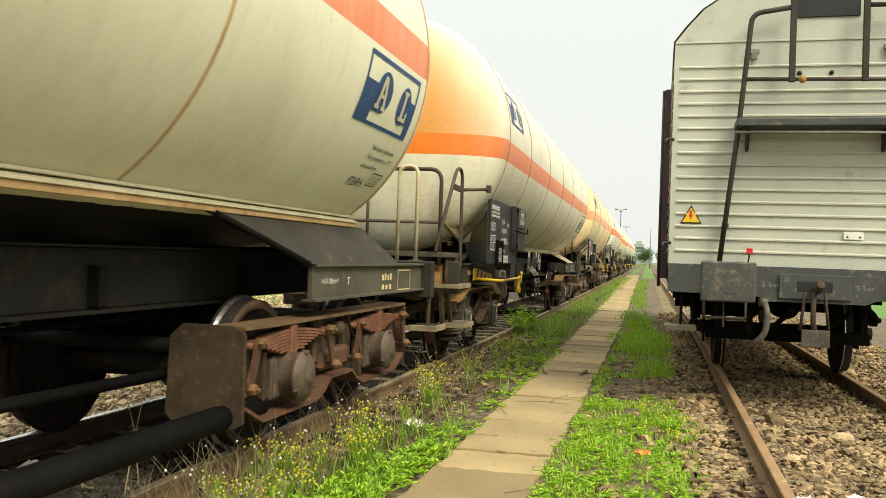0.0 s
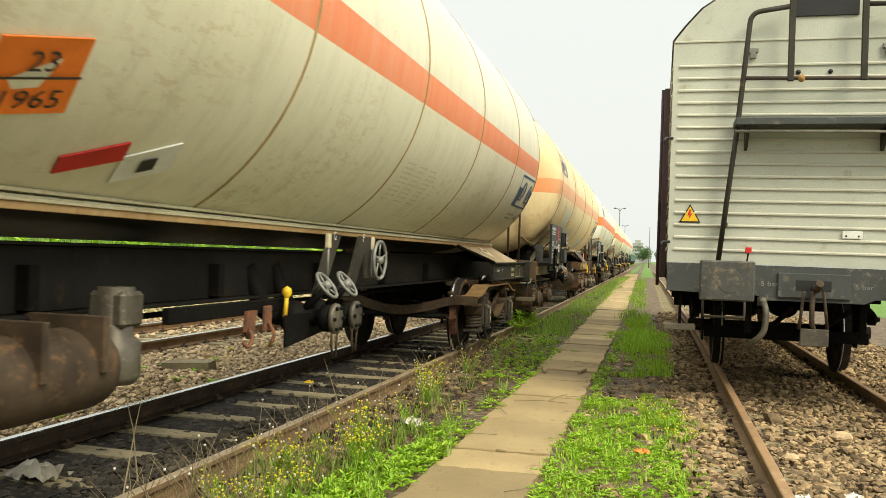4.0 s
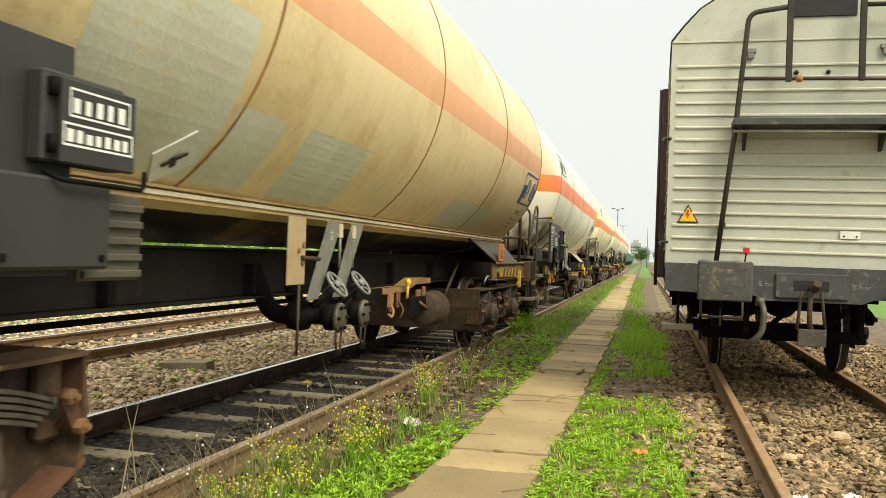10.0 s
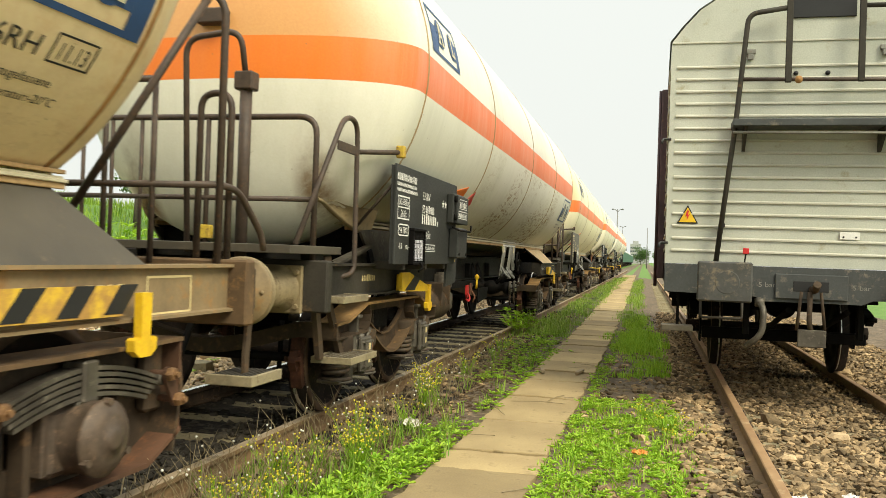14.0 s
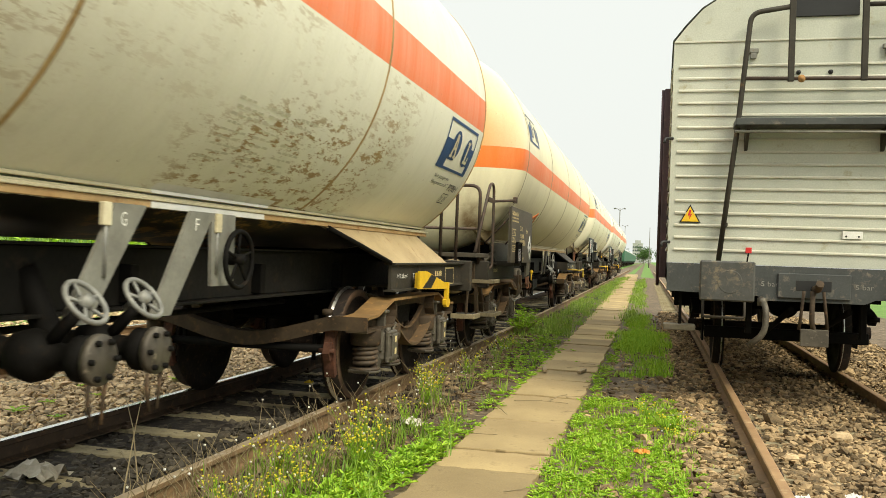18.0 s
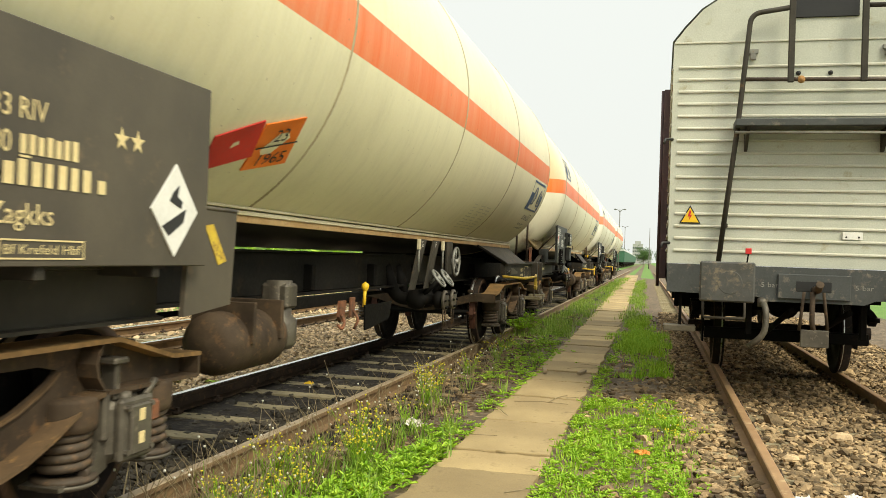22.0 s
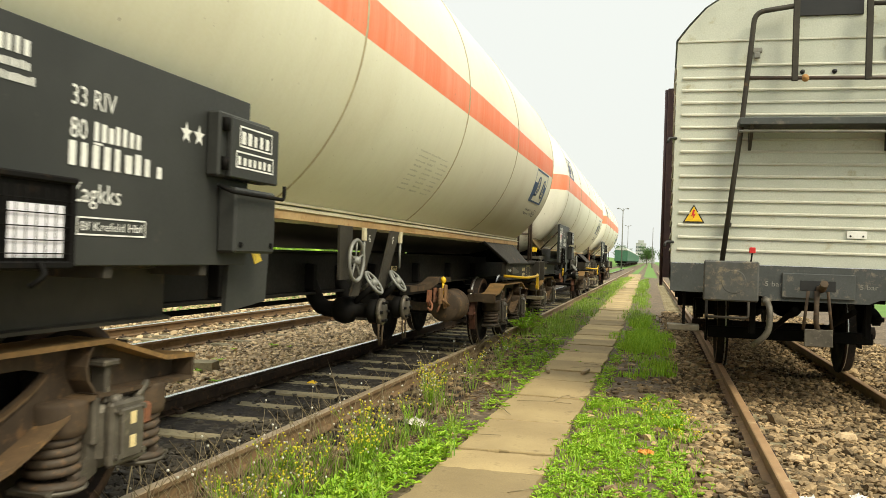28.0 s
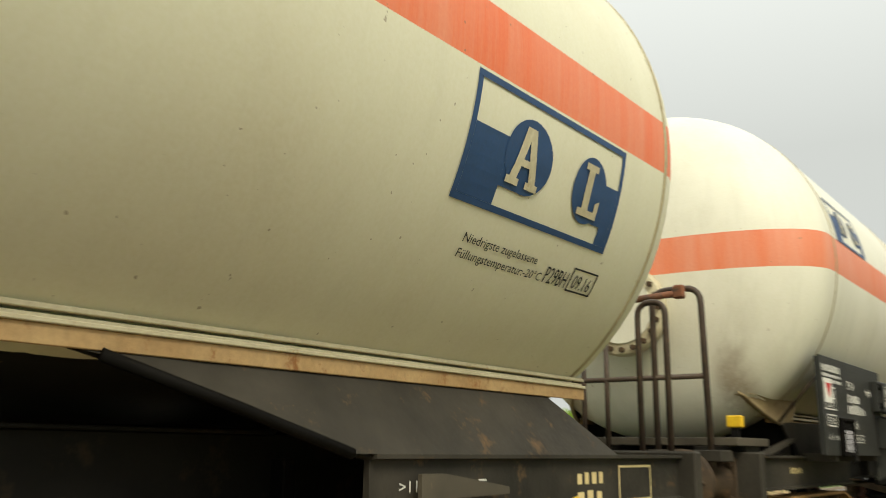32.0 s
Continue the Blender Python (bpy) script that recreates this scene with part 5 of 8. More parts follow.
        part("triangle_mark", Geo().prism([(y + 0.10, 1.84), (y + 0.26, 1.84), (y + 0.18, 1.72)], "x", x + 0.006, x + 0.009), M_HAZ_RED, p)
        part("hazard_plate", Geo().prism([(y + w - 0.24, 1.32), (y + w - 0.08, 1.32), (y + w - 0.08, 1.50), (y + w - 0.24, 1.48)], "x", x, x + 0.008), M_HAZ_RED, p)
    return p


def lever(wagon, y0, y1, mat, striped=False, x=1.5, z=1.03):
    """A long draw lever at the side with a double hook at its end."""
    g = Geo()
    g.tube(rounded([(1.18, y0 + 0.1, z + 0.02), (x, y0 + 0.25, z), (x, y1, z + 0.01), (x - 0.02, y1 + 0.12, z + 0.03)], 0.06), 0.02, 8)
    b = part("draw_lever", g, mat, wagon, "yellow draw lever")
    h = Geo()
    k = [(-0.028, 0.0), (0.028, 0.0), (0.03, -0.12), (0.055, -0.145), (0.07, -0.125), (0.09, -0.13), (0.085, -0.175), (0.04, -0.20), (-0.04, -0.20), (-0.085, -0.175), (-0.09, -0.13), (-0.07, -0.125), (-0.055, -0.145), (-0.03, -0.12)]
    h.prism([(y1 + p, z - 0.005 + q) for p, q in k], "x", x - 0.018, x + 0.018)
    part("hook", h, mat, b)
    if mat is M_YELLOW_OLD or not striped:
        pl = part("lever_plate", Geo().prism([(y0 + 0.85, z + 0.04), (y0 + 1.45, z + 0.05), (y0 + 1.45, z + 0.08), (y0 + 1.0, z + 0.14), (y0 + 0.85, z + 0.14)], "x", 1.165, 1.185), M_PANEL_BROWN, b)
    else:
        pl = part("lever_plate", Geo().prism([(y0, z + 0.0), (y0 + 1.25, z + 0.015), (y0 + 1.25, z + 0.05), (y0 + 0.2, z + 0.15), (y0, z + 0.15)], "x", 1.165, 1.185), mat, b)
        for q in range(4):
            t = y0 + 0.12 + 0.26 * q
            hh = 0.13 - 0.028 * q
            part("stripe", Geo().prism([(t, z + 0.01), (t + 0.10, z + 0.012), (t + 0.17, z + 0.008 + hh), (t + 0.07, z + 0.008 + hh)], "x", 1.185, 1.188), M_BLACK, pl)
    if striped:
        for k in range(7):
            part("stripe", Geo().turned([(0.0215, -0.045), (0.0215, 0.045)], (x, y0 + 0.4 + 0.16 * k, z + 0.002), "y", 10), M_BLACK, b)
    return b


def wedge_lever(w, a, n=1.42):
    """A tapered yellow lever plate with a hook hanging from its thin end."""
    p = part("draw_lever", Geo().prism([(a, 0.995), (a + n, 0.965), (a + n, 1.02), (a + 0.25, 1.165), (a, 1.165)], "x", 1.20, 1.225).box(1.165, 1.20, a + 0.02, a + 0.10, 1.0, 1.15, 0.004), M_YELLOW, w, "tapered yellow draw lever with a hook")
    part("stripe", Geo().prism([(a + 0.10, 0.998), (a + 0.42, 0.992), (a + 0.62, 1.10), (a + 0.42, 1.13)], "x", 1.225, 1.228), M_BLACK, p)
    k = [(-0.04, 0.06), (0.04, 0.06), (0.035, -0.12), (0.055, -0.145), (0.07, -0.12), (0.09, -0.13), (0.085, -0.18), (0.04, -0.21), (-0.04, -0.21), (-0.085, -0.18), (-0.09, -0.13), (-0.07, -0.12), (-0.055, -0.145), (-0.035, -0.12)]
    part("hook", Geo().prism([(a + n + 0.04 + p0, 0.975 + q) for p0, q in k], "x", 1.195, 1.235), M_YELLOW, p)


def corner_steps(wagon, y, d=1):
    lo, hi = min(y, y + 0.38 * d), max(y, y + 0.38 * d)
    m = lo + 0.19
    part("step_hanger", Geo().prism([(m - 0.03, 1.20), (m + 0.03, 1.20), (m + 0.035, 0.98), (m + 0.0, 0.70), (m + 0.0, 0.58), (m - 0.055, 0.58), (m - 0.055, 0.72), (m - 0.025, 0.98)], "x", 1.165, 1.185).box(1.10, 1.166, m - 0.09, m + 0.09, 0.98, 1.22, 0.006), M_BOGIE, wagon)
    t = part("step", Geo().box(1.02, 1.30, lo, hi, 0.575, 0.60, 0.004).box(1.28, 1.305, lo - 0.004, hi + 0.004, 0.565, 0.625, 0.004).box(1.015, 1.285, lo - 0.006, lo + 0.018, 0.565, 0.625, 0.004), M_STEP, wagon)
    for k in range(8):
        part("tread_bar", lambda: Geo().box(0.0, 0.012, 0, 0.34, 0.60, 0.622, 0.002), M_FRAME, t, "", (1.03 + 0.031 * k, lo + 0.02, 0), "tread_bar")


def end_platform(wagon, tall, mat=M_PIPE, d=0.0, e=0.0):
    """The brakeman's platform over the near headstock, with its rails and steps."""
    p = part("platform", Geo().box(-1.15, 1.15, 0.12 if tall != "plain" else 0.36, 1.05, 1.312, 1.37, 0.004), M_PANEL_BROWN, wagon, "dark end platform")
    part("platform_bracket", Geo().box(0.98, 1.10, 0.68, 0.98, 1.27, 1.312, 0.004), M_FRAME, p)
    if tall == "plain":
        part("handrail", Geo().tube(rounded([(0.62, 0.20, 1.10), (0.62, 0.20, 2.45), (1.0, 0.20, 2.45), (1.02, 0.20, 1.16)], 0.12), 0.024, 8), mat, p)
        part("handrail", Geo().tube([(-0.9, 0.20, 1.80), (1.0, 0.20, 1.80)], 0.02, 8), mat, p)
        for x in (0.22, 0.02):
            part("rail_post", Geo().tube([(x, 0.20, 1.28), (x, 0.20, 2.2)], 0.02, 8), mat, p)
        part("red_valve_handle", Geo().tube([(0.2, 0.05, 2.36), (0.86, 0.10, 2.40)], 0.026, 8).box(0.84, 0.92, 0.07, 0.13, 2.36, 2.46, 0.01), M_REDRUST, p)
        part("rail_foot", Geo().box(0.55, 1.1, 0.16, 0.40, 1.20, 1.28, 0.006), M_FRAME, p)
        mk = part("marker_bracket", Geo().box(0.97, 1.03, 0.74, 0.78, 1.27, 1.46, 0.004), M_DARK, p)
        part("marker_plate", Geo().box(0.94, 1.06, 0.73, 0.79, 1.45, 1.54, 0.008), M_YELLOW, p, "yellow marker plate")
        return p
    f = 0.46 + 1.3 * d
    g = Geo().tube(rounded([(1.10, f, 1.22), (1.10, f, 2.29), (-1.10, f, 2.29), (-1.10, f, 1.22)], 0.14), 0.023, 8)
    part("handrail", g, mat, p)
    part("handrail", Geo().tube([(1.10, f, 1.70), (-1.10, f, 1.70)], 0.019, 8), mat, p)
    part("rail_post", Geo().tube([(0.25, f, 1.30), (0.25, f, 2.29)], 0.019, 8), mat, p)
    part("side_rail", Geo().tube(rounded([(1.12, 0.14 + d, 1.37), (1.16, 0.88 + d, 2.36), (1.16, 1.17 + d, 2.36), (1.16, 1.20 + d, 1.17), (1.10, 1.02 + d, 1.14)], 0.17, 8), 0.021, 8), mat, p)
    part("side_bar", Geo().box(1.152, 1.168, 0.76 + d, 1.19 + d, 2.09, 2.16, 0.004).tube([(1.16, 1.19 + d, 2.125), (1.26, 1.32 + d, 2.14), (1.42, 1.50 + d, 2.16)], 0.02, 8).box(1.39, 1.45, 1.48 + d, 1.53 + d, 2.12, 2.21, 0.006), mat, p)
    if tall == "tall":
        part("bar_end", Geo().box(1.385, 1.455, 1.475 + d, 1.535 + d, 2.115, 2.215, 0.008), M_YELLOW_OLD, p, "worn yellow end of the bar")
        part("rail_clamp", Geo().box(0.22, 0.30, f - 0.03, f + 0.03, 1.40, 1.50, 0.006), M_YELLOW_OLD, p)
    for ya, yb, za in ((0.57, 1.11, 0.965), (0.77, 1.36, 0.505)):
        st = part("platform_step", Geo().box(1.0, 1.32, ya + e, ya + e + 0.02, za, za + 0.05, 0.003).box(1.0, 1.32, yb + e - 0.02, yb + e, za, za + 0.05, 0.003).box(1.0, 1.02, ya + e + 0.02, yb + e - 0.02, za, za + 0.05, 0.003).box(1.30, 1.32, ya + e + 0.02, yb + e - 0.02, za, za + 0.05, 0.003), M_STEP, p, "steel step with an open grating")
        grid = Geo()
        n = int((yb - ya) / 0.055)
        for k in range(1, n):
            y = ya + e + (yb - ya) * k / n
            grid.box(1.02, 1.30, y - 0.003, y + 0.003, za + 0.012, za + 0.045, 0.001)
        for k in range(1, 6):
            grid.box(1.02 + 0.047 * k - 0.003, 1.02 + 0.047 * k + 0.003, ya + e + 0.02, yb + e - 0.02, za + 0.016, za + 0.043, 0.001)
        tagged(part("grating", grid, M_GRATE, st), kind="stuff")
    part("step_hanger", Geo().box(1.09, 1.12, 0.70 + e, 0.82 + e, 0.98, 1.30, 0.004).prism([(0.58 + e, 0.97), (0.66 + e, 0.97), (0.78 + e, 0.54), (0.70 + e, 0.54)], "x", 1.06, 1.10).prism([(0.82 + e, 0.97), (0.90 + e, 0.97), (1.20 + e, 0.54), (1.12 + e, 0.54)], "x", 1.06, 1.10), M_BOGIE, p)
    if tall == "tall":
        part("hand_brake_post", Geo().tube([(0.62, 0.46, 1.28), (0.62, 0.46, 2.55)], 0.045, 10).tube(rounded([(0.62, 0.46, 2.5), (0.62, 0.35, 2.85), (0.20, 0.35, 2.80), (0.20, 0.46, 1.3)], 0.12), 0.022, 8).box(0.55, 0.69, 0.40, 0.52, 2.45, 2.58, 0.01), mat, p)
        for x in (-0.3, -0.55, -0.8):
            part("rail_post", Geo().tube([(x, f, 1.30), (x, f, 2.29)], 0.016, 7), mat, p)
    return p


def tank_wagon(spec):
    L, rnd = spec["L"], random.Random(spec["seed"])
    w = thing("tank_wagon", spec["label"], "tank wagon", "tank wagons of the train")
    y0, y1 = spec.get("weld0", 1.85), L - spec.get("weld1", 1.95)
    paint = M_TANK[spec["paint"]]
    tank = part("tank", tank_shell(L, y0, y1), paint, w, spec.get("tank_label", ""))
    seams = [y0, y1] + spec.get("seams", [y0 + (y1 - y0) * k / 4 for k in (1, 2, 3)])
    seam_mat = spec.get("seam", M_LEDGE)
    ledge_z = spec.get("ledge_z", (1.62, 1.52))
    for y in seams:
        g, cut = Geo(), math.asin((ledge_z[0] - TANK_Z) / TANK_R)
        turn = [cut + (math.pi - 2 * cut) * k / 64 for k in range(65)]
        g.quad_sheet([[((TANK_R + r) * math.cos(a), y + d, TANK_Z + (TANK_R + r) * math.sin(a)) for r, d in ((0.001, -0.016), (0.007, -0.006), (0.007, 0.006), (0.001, 0.016))] for a in turn])
        part("weld_seam", g, seam_mat, tank)
    # ledges, saddles and side sills
    for s in (1, -1):
        up = spec.get("ledge_up", 0.015)
        zt, zb = ledge_z
        xl = math.sqrt(TANK_R ** 2 - (zt - TANK_Z) ** 2) + 0.03

        def strip(x0, x1, z0, z1, e=0.003):
            return Geo().box(min(s * x0, s * x1), max(s * x0, s * x1), y0 - 0.1, y1 + 0.1, z0, z1, e)
        ledge = part("ledge", strip(xl - 0.24, xl - 0.012, zt - 0.05, zt - 0.028), M_LEDGE_TOP, w, "cream ledge under the barrel")
        part("ledge_lip", strip(xl - 0.035, xl, zt - 0.018, zt), spec.get("lip_top", M_LEDGE_TOP), ledge)
        part("ledge_lip", strip(xl - 0.03, xl + 0.014, zt - 0.058, zt - 0.042), M_LEDGE_TOP, ledge)
        part("ledge_face", strip(xl - 0.014, xl, zb, zt - 0.058), spec.get("ledge", M_LEDGE), ledge)
        for e in (0, 1):
            def yy(v):
                return v if e == 0 else L - v
            lo, hi = sorted((yy(0.62), yy(3.55 if e == 0 else 3.43)))
            channel = [(1.05, 0.982), (1.16, 0.982), (1.16, 0.997), (1.122, 1.003), (1.122, 1.222), (1.16, 1.228), (1.16, 1.245), (1.05, 1.245), (1.05, 1.228), (1.092, 1.222), (1.092, 1.003), (1.05, 0.997)]
            sill = part("side_sill", Geo().prism([(s * q, z) for q, z in channel], "y", lo, hi), spec.get("sill", M_FRAME), w)
            if s > 0 and e == 1:
                words(sill, frame_lines(L - 1.45, L - 1.05, 1.0, 1.19, 0.012) + bar_row(L - 1.9, 1.10, 0.06, 0.3, rnd, 4) + bar_row(L - 1.9, 1.02, 0.05, 0.3, rnd, 3), M_WHITE_YEL, 1.123, "sill_frame_mark")
                words(sill, [(">11.06m<", L - 3.27, 1.10, 0.045, 0.34), ("T", L - 2.75, 1.085, 0.06, 0.06)], M_WHITE, 1.123, "sill_lettering")
            if e == 0:
                if s > 0:
                    words(sill, bar_row(1.62, 1.10, 0.055, 0.34, rnd, 8), M_WHITE_YEL, 1.123, "sill_mark")
                continue
            # sloping skirt from the ledge to the side sill
            top = [yy(v) for v in (4.55, 4.1, 3.6, 2.8, 1.9)]
            bot = [yy(v) for v in (4.45, 4.0, 3.55, 2.6, 1.5)]
            za = [zb + 0.004] * 5
            zs = [zb - 0.01, (zb + 1.245) / 2, 1.245, 1.245, 1.245]
            xb = [xl + 0.005, (xl + 1.15) / 2, 1.15, 1.15, 1.15]
            g = Geo()
            outer = [[(s * (xl - 0.016), top[k], za[k]) for k in range(5)], [(s * xb[k], bot[k], zs[k]) for k in range(5)]]
            inner = [[(s * (xl - 0.036), top[k], za[k]) for k in range(5)], [(s * (xb[k] - 0.02), bot[k], zs[k] - 0.012) for k in range(5)]]
            g.quad_sheet(outer, 0, False)
            g.quad_sheet(inner, 0, False)
            part("saddle_skirt", g, spec.get("skirt", M_FRAME), w)
            part("skirt_edge", Geo().tube([(s * xb[k], bot[k], zs[k]) for k in range(3)], 0.022, 7), M_DARK, w)
    for e in (0, 1):
        def yy(v):
            return v if e == 0 else L - v
        lo, hi = sorted((yy(2.05), yy(2.17)))
        arc = [(TANK_R * math.cos(a), TANK_Z + TANK_R * math.sin(a)) for a in [math.radians(-90 + (37 if e == 0 else 24) * (k / 8 - 1)) for k in range(17)]]
        # near-black saddle: the shadow under the tank's end is put into its colour
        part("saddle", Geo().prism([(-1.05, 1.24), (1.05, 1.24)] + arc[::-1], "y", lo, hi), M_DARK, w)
        if e == 0:
            for s in (1, -1):
                up = spec.get("ledge_up", 0.015) - 0.015
                line = [(0.79, -0.45, 1.775), (0.83, -0.41, 1.755), (0.87, -0.35, 1.70), (0.905, -0.26, 1.645 + 0.3 * up), (0.935, -0.16, 1.595 + 0.6 * up), (0.965, -0.06, 1.55 + up), (0.99, 0.06, 1.525 + up), (1.0, 0.30, 1.52 + up)]
                line = [(x, y + y0, z) for x, y, z in line]
                inner = []
                for k, (x, y, z) in enumerate(line):
                    a, yi = math.atan2(z - TANK_Z, x) + 0.035 + 0.012 * min(k, 4), y + 0.05 + 0.012 * min(k, 4)
                    r = head_radius(y0 - yi) + 0.004
                    inner.append((r * math.cos(a), yi, TANK_Z + r * math.sin(a)))
                mid = [((x + p[0]) / 2 + 0.006, (y + p[1]) / 2, (z + p[2]) / 2 + 0.014) for (x, y, z), p in zip(line, inner)]
                g = Geo().quad_sheet([[(s * x, y, z) for x, y, z in row] for row in (inner, mid, line)] + [[(s * (x + dx), y + dy, z + dz) for x, y, z in line] for dx, dy, dz in ((0.012, -0.012, -0.012), (0.004, -0.004, -0.03), (-0.03, 0.0, -0.03))])
                part("saddle_lip", g, spec.get("lip", M_LIP), w, "cream edge of the tank saddle")
                za = 1.385 + up
                g = Geo().prism([(y0 - 0.62, 1.249), (3.6, 1.249), (3.6, 1.545 + up), (y0 + 0.30, 1.53 + up), (y0 + 0.05, 1.52 + up), (y0 + 0.0, 1.50 + up), (y0 + 0.14, za), (y0 - 0.62, 1.262)], "x", min(s * 0.985, s * 1.01), max(s * 0.985, s * 1.01))
                g.prism([(y0 - 0.66, 1.249), (y0 - 0.54, 1.249), (y0 + 0.17, za - 0.012), (y0 + 0.15, za + 0.012)], "x", min(s * 1.01, s * 1.07), max(s * 1.01, s * 1.07))
                part("saddle_web", g, spec.get("web", M_FRAME), w)
        headstock = part("headstock", Geo().box(-1.24, 1.24, min(yy(0.56), yy(0.66)), max(yy(0.56), yy(0.66)), 0.90, 1.27, 0.012), spec.get("headstock", M_FRAME), w)
        part("coupling_hook", Geo().tube(rounded([(0, yy(0.6), 1.05), (0, yy(0.25), 1.05), (0, yy(0.06), 1.09), (0, yy(0.02), 1.14)], 0.05), 0.04, 8).box(-0.16, 0.16, min(yy(0.50), yy(0.56)), max(yy(0.50), yy(0.56)), 0.92, 1.18, 0.02), M_BOGIE, headstock)
        part("brake_hose", Geo().tube(rounded([(0.35, yy(0.56), 0.95), (0.38, yy(0.30), 0.90), (0.36, yy(0.12), 0.55), (0.25, yy(0.10), 0.45)], 0.15), 0.025, 8), M_DARK, headstock)
        for s in (1, -1):
            part("buffer", buffer_mesh, spec.get("buffer", M_BOGIE), w, "", pose(s * 0.875, yy(0.0), 1.06, 0, 0, 0 if e == 0 else 180), "buffer" + spec.get("buffer", M_BOGIE).name)
    for s in (1, -1):
        a, b = sorted((s * 0.42, s * 0.54))
        part("main_sill", Geo().box(a, b, 0.66, L - 0.66, 0.985, 1.315, 0.006).box(min(a, s * 0.40), max(b, s * 0.62), 3.6, L - 3.5, 0.965, 0.985, 0.003).box(min(a, s * 0.40), max(b, s * 0.60), 3.6, L - 3.5, 1.315, 1.33, 0.003), M_SILL_SHADED, w)
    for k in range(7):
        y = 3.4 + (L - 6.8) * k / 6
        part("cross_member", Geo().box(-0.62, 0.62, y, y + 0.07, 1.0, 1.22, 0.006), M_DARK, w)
    # bogies
    spring = spec.get("spring", M_SPRING)
    for y in (spec.get("pivot0", 2.46), L - spec.get("pivot1", 2.46)):
        bogie(w, y, spec["bogie"], spring, spec.get("cheeks", False))
    # near head
    if spec.get("manhole"):
        zc = spec.get("manhole_z", 2.4)
        ya = y0 - HEAD - 0.02
        g = Geo().turned([(0.34, 0.06), (0.34, -0.10), (0.40, -0.10), (0.40, -0.15), (0.0, -0.15)], (0, ya, zc), "y", 40)
        mh = part("manhole", g, spec.get("manhole_mat", M_LEDGE_TOP), w, "round manhole flange with bolts on the tank end")
        part("flange_ring", Geo().turned([(0.385, -0.152), (0.385, -0.168), (0.38, -0.17), (0.0, -0.17)], (0, ya, zc), "y", 40), spec.get("ring", spec.get("manhole_mat", M_LEDGE_TOP)), mh)
        if spec["manhole"] == "dome":
            part("manhole_cover", Geo().turned([(0.30, -0.17), (0.285, -0.20), (0.20, -0.24), (0.10, -0.255), (0.001, -0.26)], (0, ya, zc), "y", 36), paint, mh)
        else:
            part("manhole_cover", Geo().turned([(0.29, -0.17), (0.29, -0.185), (0.001, -0.19)], (0, ya, zc), "y", 36, 0, False), paint, mh)
        for k in range(20):
            a = 2 * math.pi * k / 20
            part("bolt", lambda: Geo().turned([(0.0, -0.035), (0.024, -0.035), (0.026, 0.0)], (0, 0, 0), "y", 6, 0, False), spec.get("bolt_mat", M_BOGIE), mh, "", (0.345 * math.sin(a), ya - 0.17, zc + 0.345 * math.cos(a)), "flange_bolt" + spec.get("bolt_mat", M_BOGIE).name)
        part("grab_handle", Geo().tube(rounded([(-0.14, ya - 0.17, zc + 0.40), (-0.14, ya - 0.24, zc + 0.46), (0.14, ya - 0.24, zc + 0.46), (0.14, ya - 0.17, zc + 0.40)], 0.05), 0.012, 6), M_PIPE, mh)
    else:
        part("end_box", Geo().box(-0.12, 0.12, y0 - HEAD - 0.10, y0 - HEAD + 0.06, 3.10, 3.22, 0.01), M_PIPE, w)
    if spec.get("platform"):
        end_platform(w, spec["platform"], d=spec.get("rail_dy", 0.0), e=spec.get("step_dy", 0.0))
    else:
        mx, mz = spec.get("marker_at", (0.95, 1.56))
        part("marker_bracket", Geo().box(mx + 0.012, mx + 0.058, 0.60, 0.66, 1.27, mz - 0.06, 0.004).box(mx, mx + 0.07, 0.59, 0.67, mz - 0.06, mz, 0.006), spec.get("marker", M_REDRUST), w)
    # far corner: handrail loop and step
    pm = spec.get("loop", M_PIPE)
    part("shunter_handrail", Geo().tube(rounded([(0.80, L - 0.46, 1.27), (0.80, L - 0.46, 2.25), (1.0, L - 0.46, 2.25), (1.0, L - 0.46, 1.27)], 0.11), 0.021, 8), pm, w, "inverted U handrail")
    corner_steps(w, L - 0.68, 1)
    if not spec.get("near_step", True):
        part("coupler_handle", Geo().tube(rounded([(1.16, 0.57, 0.93), (1.16, 0.34, 0.845), (0.70, 0.34, 0.845), (0.70, 0.57, 0.93)], 0.06), 0.015, 8), M_GALV, w, "bare bent-rod coupler handle")
    elif not spec.get("platform"):
        corner_steps(w, 0.75, -1)
    side_panel(w, spec.get("panel_y", 1.46), spec, rnd)
    # emblems and writing at both ends of the barrel
    em = math.radians(spec.get("emblem_a", -26.3))
    emblem(w, L - spec.get("emblem_far", 3.42), em, size=spec.get("emblem_size", 0.96))
    lines = ("Niedrigste zugelassene", "Füllungstemperatur:-20°C", "wärmeisoliert")
    style = spec.get("words", "beside")
    if style == "below":
        rows = [(lines[0], 0.62, -0.15, 0.042, 0.52), (lines[1], 0.62, -0.23, 0.042, 0.58), (lines[2], 0.62, -0.31, 0.042, 0.34)]
        mark, box = (0.60, -0.48), (0.97, -0.45)
    elif style == "above":
        rows = [(lines[0], 0.34, -0.29, 0.042, 0.52), (lines[1], 0.34, -0.37, 0.042, 0.60), (lines[2], 0.34, -0.45, 0.042, 0.36)][:2 + spec.get("third", 1)]
        mark, box = (0.34, -0.18), (0.76, -0.19)
    elif style == "stacked":
        rows = [(lines[0], 0.16, -0.10, 0.042, 0.56), (lines[1], 0.16, -0.17, 0.042, 0.64)]
